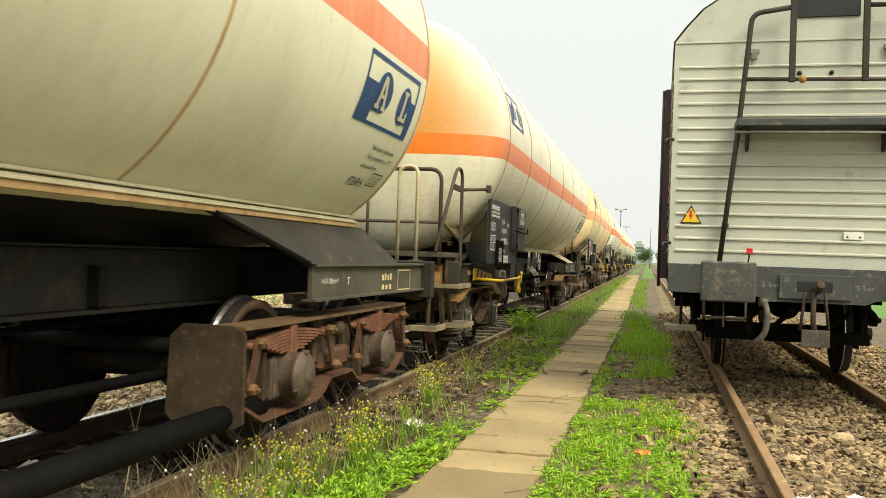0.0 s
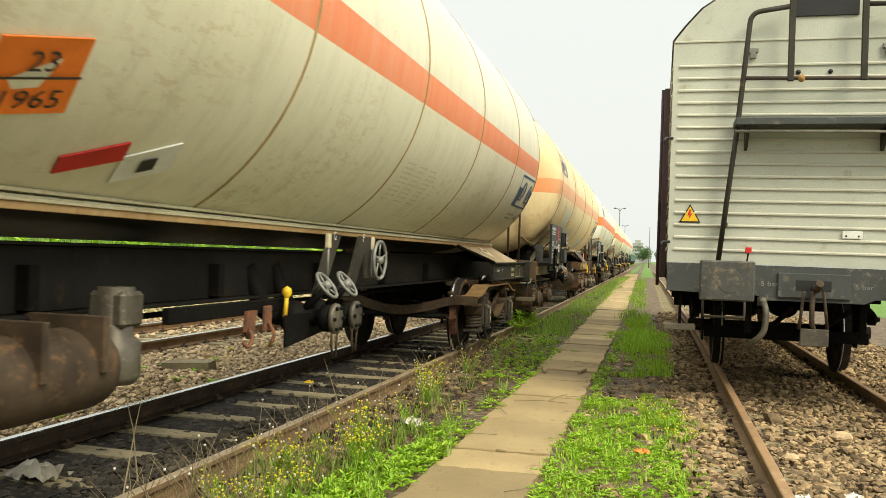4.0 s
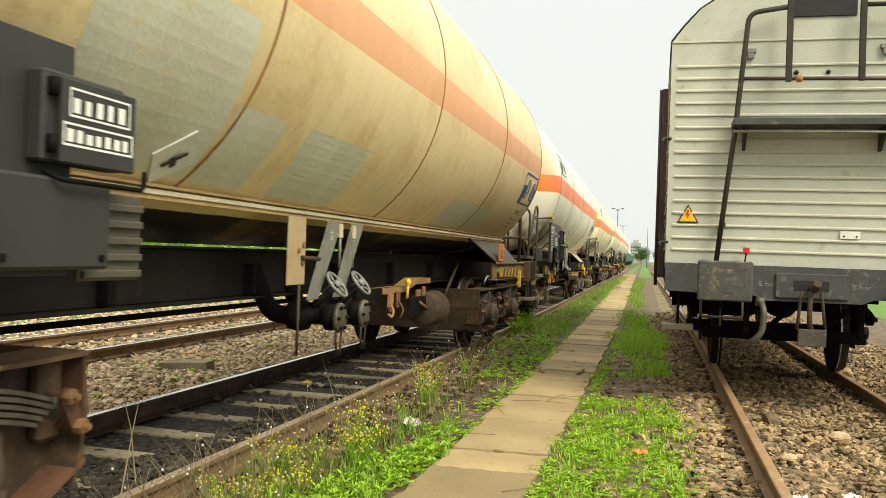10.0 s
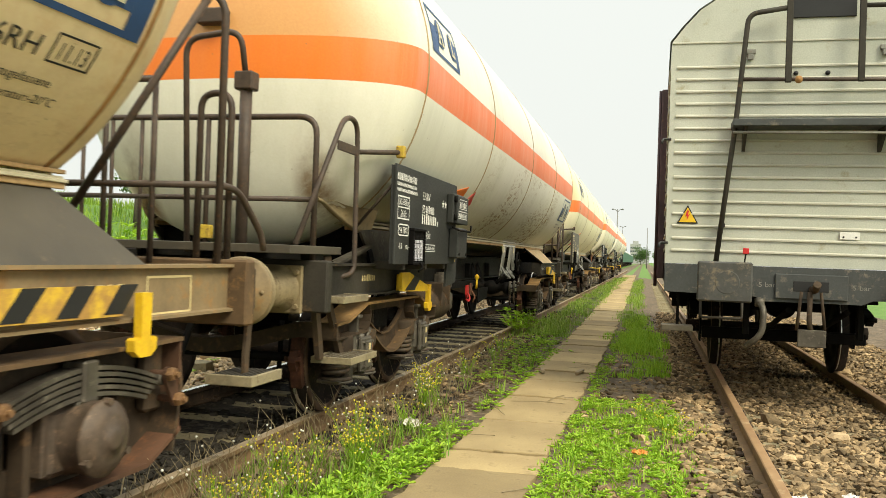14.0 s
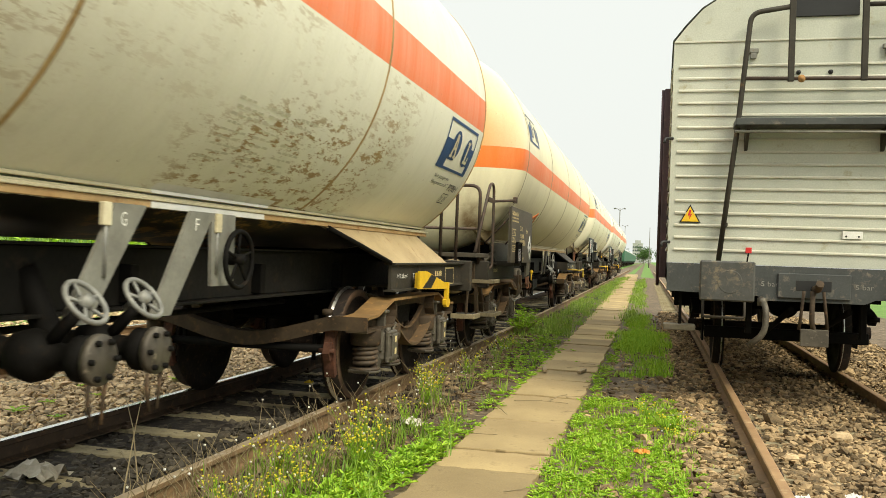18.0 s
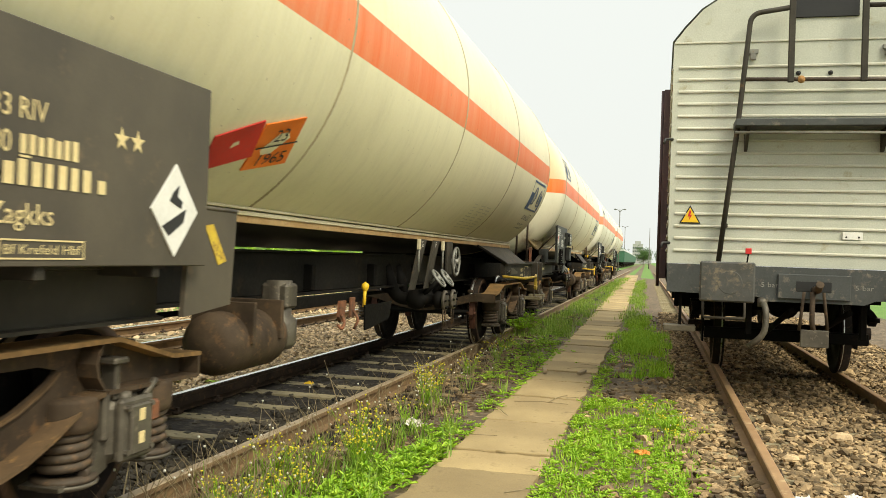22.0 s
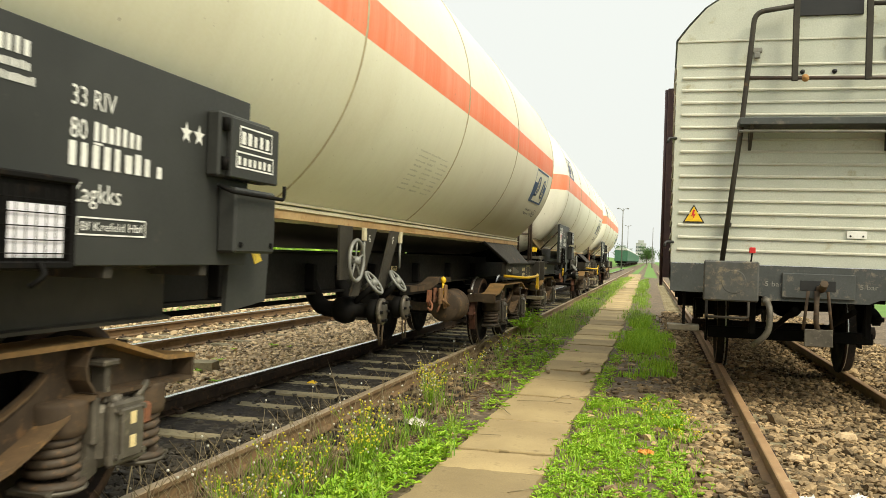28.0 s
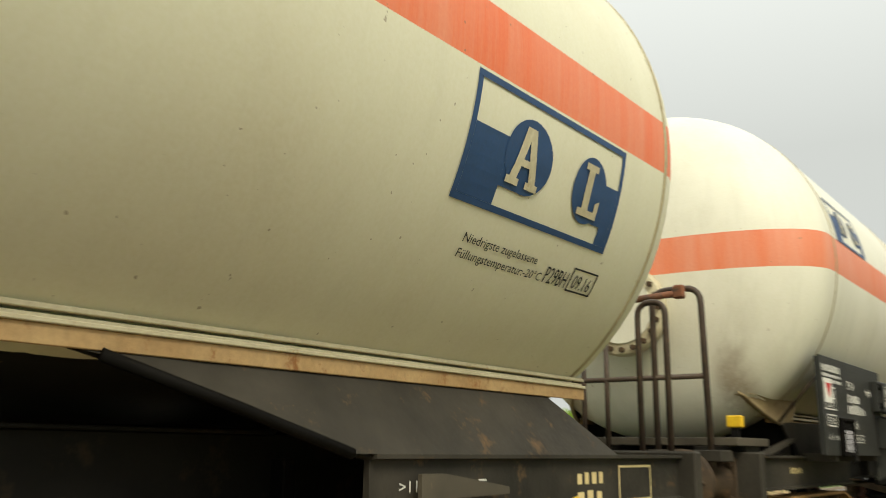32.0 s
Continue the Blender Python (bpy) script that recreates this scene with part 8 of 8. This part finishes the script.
def weed(x, y, h, rnd, blooms, label="yellow-flowered weed on thin green stems"):
    w = thing("flowering_weed", label, "weed", "weeds of the verge", at=(x + bend(y), y, ground_z(x, y) - 0.01))
    st, lf, bl, pf = Geo(), Geo(), Geo(), Geo()
    for k in range(rnd.randint(7, 11)):
        a, r = rnd.uniform(0, 6.28), rnd.uniform(0.02, 0.11)
        hh = h * rnd.uniform(0.6, 1.08)
        dx, dy = math.cos(a) * r * 2.0, math.sin(a) * r * 2.0
        pts = [(math.cos(a) * 0.03, math.sin(a) * 0.03, 0), (dx * 0.5, dy * 0.5, hh * 0.45), (dx, dy, hh)]
        st.tube(pts, [0.0035, 0.003, 0.0015], 4, 0, False)
        for q in range(5):
            t = 0.10 + 0.15 * q
            blades(lf, dx * t, dy * t, hh * t, 3, 0.075 * (1.2 - t), 0.01, rnd, 0, 0.004, 1.3)
        for q in range(blooms):
            t = rnd.uniform(0.85, 1.05)
            bx, by, bz = dx * t + rnd.gauss(0, 0.028), dy * t + rnd.gauss(0, 0.028), hh * t + rnd.uniform(-0.03, 0.02)
            st.tube([(dx * 0.85, dy * 0.85, hh * 0.85), (bx, by, bz)], 0.001, 3, 0, False)
            if rnd.random() < 0.9:
                bl.turned([(0.001, -0.008), (0.004, -0.004), (rnd.uniform(0.006, 0.0095), 0.003), (0.001, 0.005)], (bx, by, bz), "z", 6, 0)
            else:
                pf.turned([(0.001, -0.007), (0.007, 0.0), (0.005, 0.006), (0.001, 0.007)], (bx, by, bz), "z", 6, 0)
    tagged(part("stem", st, M_GRASS, w), kind="stuff")
    tagged(part("leaf", lf, M_LEAF, w), kind="stuff")
    tagged(part("flower", bl, M_BLOOM, w), kind="stuff")
    if pf.f:
        tagged(part("seed_head", pf, M_PUFF, w), kind="stuff")


def build_plants():
    rnd = random.Random(11)
    pick = lambda x0, x1, y0, y1, p=1.5: (rnd.uniform(x0, x1), y0 + (y1 - y0) * rnd.random() ** p)
    # verge between the train's near rail and the path
    grass_patch("verge_grass", "green grass tufts in the verge beside the rail", [(*pick(-2.6, -1.55, 3.6, 6.9, 1.0), rnd.randint(6, 14), rnd.uniform(0.03, 0.10)) for _ in range(95)] + [(*pick(-2.05, -1.5, 6.9, 16), rnd.randint(4, 9), rnd.uniform(0.03, 0.09)) for _ in range(40)] + [(*pick(-2.6, -1.6, 13.5, 30), rnd.randint(8, 16), rnd.uniform(0.05, 0.14)) for _ in range(70)] + [(*pick(-2.0, -1.5, 3.7, 6.6, 1.0), rnd.randint(6, 14), rnd.uniform(0.04, 0.12)) for _ in range(30)], rnd, 0.17)
    grass_patch("path_side_grass", "bright low grass beside the slab path", [(*pick(-0.66, 0.35, 4.3, 9.0, 1.0), rnd.randint(14, 30), rnd.uniform(0.05, 0.14)) for _ in range(120)] + [(*pick(-0.72, -0.55, 4.0, 15, 1.0), rnd.randint(8, 16), rnd.uniform(0.04, 0.08)) for _ in range(36)] + [(*pick(-0.45, 0.15, 10.8, 13.6, 1.0), rnd.randint(12, 24), rnd.uniform(0.06, 0.14)) for _ in range(26)], rnd, 0.07, M_LEAF)
    grass_patch("far_path_grass", "grass growing along the path farther up the line", [(*pick(-0.8, -0.35, 20, 70, 1.2), rnd.randint(24, 46), rnd.uniform(0.1, 0.28)) for _ in range(150)] + [(*pick(-2.6, -1.65, 16, 75, 1.3), rnd.randint(18, 40), rnd.uniform(0.1, 0.28)) for _ in range(300)], rnd, 0.17)
    grass_patch("tall_grass", "clump of tall grass by the path", [(rnd.gauss(-0.30, 0.16), rnd.gauss(16.2, 1.0), rnd.randint(40, 70), rnd.uniform(0.08, 0.2)) for _ in range(95)] + [(rnd.gauss(-0.25, 0.20), rnd.gauss(14.6, 0.8), rnd.randint(40, 70), rnd.uniform(0.08, 0.2)) for _ in range(40)] + [(rnd.gauss(-0.1, 0.15), rnd.gauss(12.2, 0.5), rnd.randint(20, 40), rnd.uniform(0.06, 0.14)) for _ in range(16)] + [(rnd.gauss(-0.4, 0.12), rnd.gauss(20.5, 1.2), rnd.randint(30, 50), rnd.uniform(0.08, 0.2)) for _ in range(30)], rnd, 0.15, M_LEAF)
    g = Geo()
    for _ in range(4300):
        x, y = pick(-0.66, 0.55, 4.0, 9.6, 1.0)
        edge = max(0.0, abs(y - 6.6) - 1.2) * 0.20 + max(0.0, x - 0.05) * 1.3
        if noise.noise((x * 2.2, y * 1.3, 3.0)) + 0.6 * noise.noise((x * 5, y * 4, 9.0)) > -0.18 + edge:
            rosette(g, x + bend(y), y, ground_z(x, y) + rnd.uniform(0.0, 0.05), rnd.randint(4, 7), rnd.uniform(0.016, 0.042), rnd, 0, 1.3)
    for _ in range(1500):
        x, y = pick(-2.0, -1.44, 3.9, 15, 1.3)
        if noise.noise((x * 1.8, y * 1.1, 7.0)) + 0.5 * noise.noise((x * 5, y * 4, 2.0)) > 0.0 + (-1.58 - x) * 0.9:
            rosette(g, x + bend(y), y, ground_z(x, y) + rnd.uniform(0.0, 0.07), rnd.randint(3, 6), rnd.uniform(0.025, 0.06), rnd, 0, 0.9)
    for _ in range(520):
        x, y = rnd.uniform(-1.95, -1.48), rnd.uniform(4.3, 6.4)
        if x > -1.95 + 0.12 * (y - 4.3):
            rosette(g, x, y, ground_z(x, y) + rnd.uniform(0.0, 0.10), rnd.randint(4, 7), rnd.uniform(0.03, 0.06), rnd, 0, 1.5)
    for _ in range(420):
        x, y = rnd.gauss(-0.66, 0.05), rnd.uniform(4.0, 15)
        if noise.noise((0, y * 1.2, 4.0)) > -0.2:
            rosette(g, x + bend(y), y, ground_z(x, y) + rnd.uniform(0.0, 0.06), rnd.randint(3, 6), rnd.uniform(0.025, 0.055), rnd, 0, 0.9)
    for _ in range(420):
        x, y = rnd.gauss(-1.95, 0.22), rnd.uniform(9.5, 16)
        rosette(g, x + bend(y), y, ground_z(x, y) + rnd.uniform(0.0, 0.10), rnd.randint(3, 6), rnd.uniform(0.025, 0.05), rnd, 0, 0.9)
    for _ in range(20):
        x, y = pick(-6.3, -4.6, 5, 12, 1.2)
        rosette(g, x, y, -0.12, rnd.randint(5, 8), rnd.uniform(0.05, 0.10), rnd)
    tagged(part("leafy_weeds", g, M_LEAF), "bright green leafy weeds beside the path", "weeds", kind="stuff")
    # flowering weeds
    spots = [(-2.19, 8.2, 0.44, 9), (-2.10, 8.3, 0.40, 8), (-2.15, 8.0, 0.36, 7), (0.12, 7.7, 0.20, 4), (0.22, 7.3, 0.18, 4), (-0.05, 8.2, 0.18, 3), (-2.3, 10.6, 0.30, 5), (-2.25, 12.2, 0.30, 4), (-2.4, 13.5, 0.3, 4), (-2.05, 7.1, 0.26, 3)]
    for _ in range(9):
        spots.append((rnd.uniform(-2.35, -1.95), rnd.uniform(4.1, 5.3), rnd.uniform(0.20, 0.36), rnd.randint(4, 6)))
    for _ in range(4):
        spots.append((rnd.uniform(-2.1, -1.85), rnd.uniform(5.2, 5.9), rnd.uniform(0.26, 0.46), rnd.randint(4, 6)))
    for x, y, h, b in spots:
        weed(x, y, h, rnd, b)
    # bush by the near rail
    b = thing("verge_bush", "low bright green bush beside the rail", "bush", at=(-2.62 + bend(17), 17.0, -0.16))
    st, lf = Geo(), Geo()
    for k in range(46):
        a, r, hh = rnd.uniform(0, 6.28), rnd.uniform(0.05, 0.75), rnd.uniform(0.2, 0.52)
        p = (r * math.cos(a) * 0.6, r * math.sin(a) * 2.0, hh * (1.1 - 0.4 * r))
        st.tube([(p[0] * 0.2, p[1] * 0.3, 0), p], [0.008, 0.003], 5, 0, False)
        for q in range(7):
            t = rnd.uniform(0.4, 1.05)
            rosette(lf, p[0] * t, p[1] * t, p[2] * t, 3, rnd.uniform(0.06, 0.11), rnd, 0, 0.8)
    tagged(part("twig", st, M_DRY, b), kind="stuff")
    tagged(part("leaf", lf, M_LEAF, b), kind="stuff")
    # dry stalks and white seed heads
    g = Geo()
    puffs = Geo()
    for _ in range(620):
        x, y = pick(-2.62, -1.9, 3.7, 12, 1.6)
        h, a = rnd.uniform(0.12, 0.48), rnd.uniform(0, 6.28)
        z = ground_z(x, y)
        tip = (x + math.cos(a) * h * 0.5, y + math.sin(a) * h * 0.5, z + h)
        g.tube([(x, y, z), (x + math.cos(a) * h * 0.15, y + math.sin(a) * h * 0.15, z + h * 0.6), tip], [0.0028, 0.002, 0.001], 4, 0, False)
        if rnd.random() < 0.14:
            puffs.turned([(0.001, -0.007), (0.008, 0.0), (0.006, 0.006), (0.001, 0.008)], tip, "z", 7, 0)
    for pts in ([(-3.1, 4.7, -0.15), (-3.35, 5.0, 0.12), (-3.62, 5.3, 0.26)], [(-3.0, 4.4, -0.15), (-3.2, 4.8, 0.16), (-3.42, 5.2, 0.30)], [(-2.5, 6.7, -0.1), (-2.7, 6.9, 0.2), (-2.9, 7.2, 0.36)]):
        g.tube(pts, [0.006, 0.004, 0.002], 5, 0, False)
    for _ in range(26):
        x, y = pick(-1.45, 0.4, 4.2, 12, 1.2)
        a, h = rnd.uniform(0, 3.14), rnd.uniform(0.1, 0.3)
        z = -0.095
        g.tube([(x - math.cos(a) * h, y - math.sin(a) * h, z), (x, y, z + 0.012), (x + math.cos(a) * h, y + math.sin(a) * h, z)], 0.0035, 4, 0, False)
    twigs = Geo()
    for _ in range(1500):
        x, y = pick(-2.6, -1.6, 3.7, 15, 1.3)
        if noise.noise((x * 2.0, y * 1.3, 1.0)) < -0.15:
            continue
        a, ln, up = rnd.uniform(0, 6.28), rnd.uniform(0.04, 0.16), rnd.uniform(0.0, 0.05)
        z = ground_z(x, y) + 0.012
        twigs.tube([(x, y, z), (x + math.cos(a) * ln * 0.5, y + math.sin(a) * ln * 0.5, z + up), (x + math.cos(a + 0.3) * ln, y + math.sin(a + 0.3) * ln, z + up * 0.5)], 0.0025, 3, 0, False)
    for _ in range(1300):
        x, y = pick(-2.25, -1.5, 5.5, 14, 1.2)
        if noise.noise((x * 1.5, y * 0.9, 5.0)) > 0.0:
            rosette(twigs, x + bend(y), y, ground_z(x, y) + 0.012, 1, rnd.uniform(0.025, 0.05), rnd, 0, 0.4)
    tagged(part("dead_leaves", twigs, M_TWIG), "brown twigs and dead leaves on the verge", "leaf litter", kind="stuff")
    tagged(part("dry_stalks", g, M_DRY), "thin dry brown stalks in the verge", "dry stalks", kind="stuff")
    tagged(part("seed_heads", puffs, M_PUFF), "small white seed heads among the weeds", "seed heads", kind="stuff")


build_plants()


def litter(name, label, x, y, z, size, mat, seed):
    rnd = random.Random(seed)
    g = Geo()
    n = 9
    g.quad_sheet([[((i / (n - 1) - 0.5) * size * 1.6 + rnd.uniform(-1, 1) * size * 0.08, (j / (n - 1) - 0.5) * size + rnd.uniform(-1, 1) * size * 0.08,
                    abs(rnd.gauss(0, 1)) * size * 0.16 + size * 0.3 * max(0, 1 - ((i - 4) ** 2 + (j - 4) ** 2) / 14)) for i in range(n)] for j in range(n)], 0, False)
    ob = part(name, g, mat, None, "", (x, y, z))
    tagged(ob, label, "litter")


litter("crumpled_bag", "crumpled pale plastic bag on the dark ballast", -3.78, 4.62, -0.16, 0.22, plain("bag_plastic", (0.34, 0.31, 0.25), 0.5), 1)
litter("white_wrapper", "small white and green wrapper beside the rail", 0.87, 5.65, -0.11, 0.10, plain("wrapper_white", (0.72, 0.76, 0.70), 0.4), 2)
litter("green_wrapper", "green plastic scrap beside the rail", 0.90, 5.50, -0.11, 0.07, plain("wrapper_green", (0.03, 0.28, 0.12), 0.4), 3)
litter("paper_scrap", "white paper scrap on the stones", 1.22, 5.85, -0.10, 0.06, plain("scrap_paper", (0.75, 0.73, 0.70), 0.5), 4)
litter("verge_paper", "pale crumpled paper in the verge", -2.02, 7.1, -0.14, 0.13, plain("verge_scrap", (0.62, 0.58, 0.50), 0.5), 5)
litter("white_cup_scrap", "white plastic scrap in the weeds", -1.62, 5.35, -0.12, 0.08, plain("cup_scrap", (0.78, 0.77, 0.76), 0.4), 6)


litter("yellow_scrap", "small yellow scrap on a sleeper", -3.73, 8.84, -0.14, 0.06, plain("scrap_yellow", (0.80, 0.52, 0.03), 0.5), 7)
litter("yellow_wrapper", "bright yellow scrap in the weeds by the path", -1.70, 4.85, -0.09, 0.06, plain("wrapper_yellow", (0.85, 0.62, 0.03), 0.5), 8)
litter("orange_scrap", "orange scrap in the low weeds", -0.09, 6.59, -0.10, 0.07, plain("scrap_orange", (0.75, 0.28, 0.06), 0.5), 9)
for x, y, turn in ((-1.386, 10.9, 100), (-0.92, 10.98, 82)):
    tagged(part("wooden_stick", Geo().box(-0.17, 0.17, -0.024, 0.024, 0.0, 0.035, 0.006), worn("stick_wood", (0.42, 0.33, 0.20), (0.28, 0.20, 0.12), (0.12, 0.08, 0.05), 0.8), None, "", pose(x, y, -0.098, 0, 0, turn)), "short brown wooden stick lying on the slab path", "stick", "sticks on the path")
tagged(part("concrete_lump", Geo().prism([(-0.30, -0.12), (0.28, -0.14), (0.32, 0.02), (0.10, 0.10), (-0.26, 0.09)], "z", 0.0, 0.12), M_SLEEPER, None, "", pose(-5.46, 9.26, -0.17, 4, -3, 12)), "broken lump of concrete on the pale stones", "rubble")


def loose_stone(x, y, s, seed, mat=M_STONE_LIGHT):
    rnd = random.Random(seed)
    g = Geo()
    g.turned([(0.001, -0.5 * s), (0.8 * s, -0.35 * s), (1.0 * s, 0.0), (0.65 * s, 0.4 * s), (0.001, 0.5 * s)], (0, 0, 0), "z", 8, 0, False)
    g.v = [(a * rnd.uniform(0.8, 1.3), b * rnd.uniform(0.7, 1.1), c * rnd.uniform(0.8, 1.2)) for a, b, c in g.v]
    tagged(part("loose_stone", g, mat, None, "", (x, y, -0.10)), "single larger pale stone lying on the ballast", "stone", "larger stones")


for k, (x, y, s) in enumerate([(1.55, 7.9, 0.09), (1.95, 7.5, 0.11), (1.25, 5.0, 0.08), (0.62, 4.9, 0.07), (2.1, 6.6, 0.06), (1.0, 6.9, 0.06)]):
    loose_stone(x, y, s, k)


# ---- far surroundings ----
def build_far():
    # line of green vans standing far up the line on the next track
    green = worn("van_green", (0.05, 0.15, 0.09), (0.035, 0.10, 0.06), (0.10, 0.11, 0.07), 0.6)
    for k in range(12):
        y = 190 + 15.5 * k
        x = FAR_X + bend(y) + 1.2
        v = thing("green_van", "far green covered van standing on the next track", "railway van", "green vans", at=(x, y, 0))
        part("body", Geo().box(-1.4, 1.4, 0, 14.2, 1.2, 3.6, 0.05), green, v)
        part("roof", Geo().prism([(-1.42, 3.6), (1.42, 3.6), (1.0, 4.1), (0, 4.25), (-1.0, 4.1)], "y", -0.1, 14.3), M_VAN_ROOF, v)
        part("underframe", Geo().box(-1.2, 1.2, 0.3, 13.9, 0.8, 1.2, 0.03), M_DARK, v)
        for yy in (2.4, 4.2, 10.0, 11.8):
            part("wheelset", wheelset, [M_WHEEL, M_TREAD, M_RIM], v, "", (0, yy, AXLE_Z), "wheelset")
    # tall grey mill building
    wall = worn("mill_wall", (0.42, 0.42, 0.41), (0.34, 0.34, 0.33), (0.28, 0.27, 0.26), 0.8, 0.0, 0.2)
    b = thing("mill_building", "far grey mill building with a flat roof", "building", at=(-20.0, 800, 0))
    part("wall", Geo().box(-5, 4, 0, 16, -0.5, 17.5, 0.1), wall, b)
    part("wall", Geo().box(-3, 2, 1, 12, 17.5, 20.5, 0.1), wall, b)
    part("annex", Geo().box(4, 12, 2, 14, -0.5, 9.5, 0.1), wall, b)
    part("roof", Geo().box(-5.2, 4.2, -0.2, 16.2, 17.5, 17.8, 0.05), M_VAN_ROOF, b)
    win = plain("far_window", (0.10, 0.12, 0.13), 0.2)
    for i in range(5):
        for j in range(4):
            part("window", lambda: Geo().box(-0.7, 0.7, -0.06, 0.0, -0.7, 0.7, 0.02), win, b, "", (-4.2 + 1.9 * i, 0, 4.6 + 3.2 * j), "mill_window")
    # yard lamp and poles
    pole = worn("pole_grey", (0.20, 0.20, 0.19), (0.13, 0.13, 0.12), (0.25, 0.2, 0.15), 0.6)
    for x, y, h, arm in ((-6.55, 140.0, 9.9, 1), (-2.6, 205, 9.5, 0), (-0.6, 150, 9.0, 0), (-10.5, 260, 12, 1)):
        p = thing("yard_lamp", "far grey yard lamp post beside the tracks", "lamp post", "yard lamps", at=(x + bend(y) * 0.0, y, -0.2))
        part("post", Geo().tube([(0, 0, 0), (0, 0, h)], [0.11, 0.07], 10), pole, p)
        for s in (-1, 1):
            if arm:
                part("arm", Geo().tube(rounded([(0, 0, h - 0.5), (s * 0.3, 0, h - 0.05), (s * 0.7, 0, h)], 0.2), 0.04, 7), pole, p)
                part("lamp_head", Geo().turned([(0.05, 0.12), (0.22, 0.0), (0.18, -0.10), (0.001, -0.12)], (s * 0.75, 0, h), "z", 14), pole, p)
    rnd = random.Random(3)

    def tree(x, y, h, wide, name="tree", label="leafy green tree beyond the tracks"):
        t = thing(name, label, "tree", "trees beyond the tracks", at=(x, y, ground_z(x, min(y, 60)) - 0.1))
        tr, cr = Geo(), Geo()
        tr.tube([(0, 0, 0), (0.05 * h * 0.1, 0, h * 0.35), (0.1, 0.05, h * 0.75)], [h * 0.022, h * 0.016, h * 0.005], 8)
        for k in range(16):
            a, z = rnd.uniform(0, 6.28), h * rnd.uniform(0.25, 0.7)
            r = wide * rnd.uniform(0.5, 1.0) * (1.1 - z / h)
            tip = Vector((math.cos(a) * r, math.sin(a) * r, z + h * rnd.uniform(0.1, 0.25)))
            tr.tube([(0, 0, z), tip * 0.55 + Vector((0, 0, z * 0.45)), tip], [h * 0.008, h * 0.005, h * 0.002], 5, 0, False)
            for q in range(6):
                c = Vector((0, 0, z)).lerp(tip, rnd.uniform(0.35, 1.1)) + Vector([rnd.gauss(0, wide * 0.10) for _ in range(3)])
                for e in range(26):
                    p = c + Vector([rnd.gauss(0, wide * 0.11) for _ in range(3)])
                    n = Vector([rnd.gauss(0, 1) for _ in range(3)]).normalized()
                    u = n.orthogonal().normalized() * wide * rnd.uniform(0.03, 0.055)
                    w = n.cross(u).normalized() * u.length * 0.6
                    cr.add([p - u, p + w, p + u, p - w], [(0, 1, 2, 3)], 0, True)
        part("trunk", tr, M_BARK, t)
        part("crown", cr, M_TREE, t)
    for x, y, h, wd in [(-16.5, 24.5, 4.6, 1.7), (-34, 120, 7, 4), (-28, 165, 8, 4), (-22, 230, 7, 4), (-14, 300, 7, 4), (9, 260, 7, 4), (4, 330, 8, 5), (-60, 260, 9, 5), (-8, 420, 9, 6), (1.5, 420, 9, 6), (-40, 60, 6, 3)]:
        tree(x, y, h, wd)
    g = Geo()
    for _ in range(2600):
        x, y = rnd.uniform(-24, -12.1), rnd.uniform(9, 48)
        blades(g, x, y, ground_z(x, y), 7, 0.34, 0.25, rnd, 0, 0.016, 0.6)
    tagged(part("field_grass", g, M_GRASS), "tall fresh grass on the bank beyond the tracks", "grass", kind="stuff")
    g = Geo()
    for _ in range(500):
        x, y = rnd.uniform(-16, -12.5), rnd.uniform(10, 42)
        rosette(g, x, y, ground_z(x, y) + rnd.uniform(0.1, 0.5), 7, rnd.uniform(0.2, 0.4), rnd, 0, 0.9)
    tagged(part("bank_brambles", g, M_LEAF), "leafy green brambles on the bank", "shrubs", kind="stuff")


build_far()


def motions():
    train_walks()


motions()
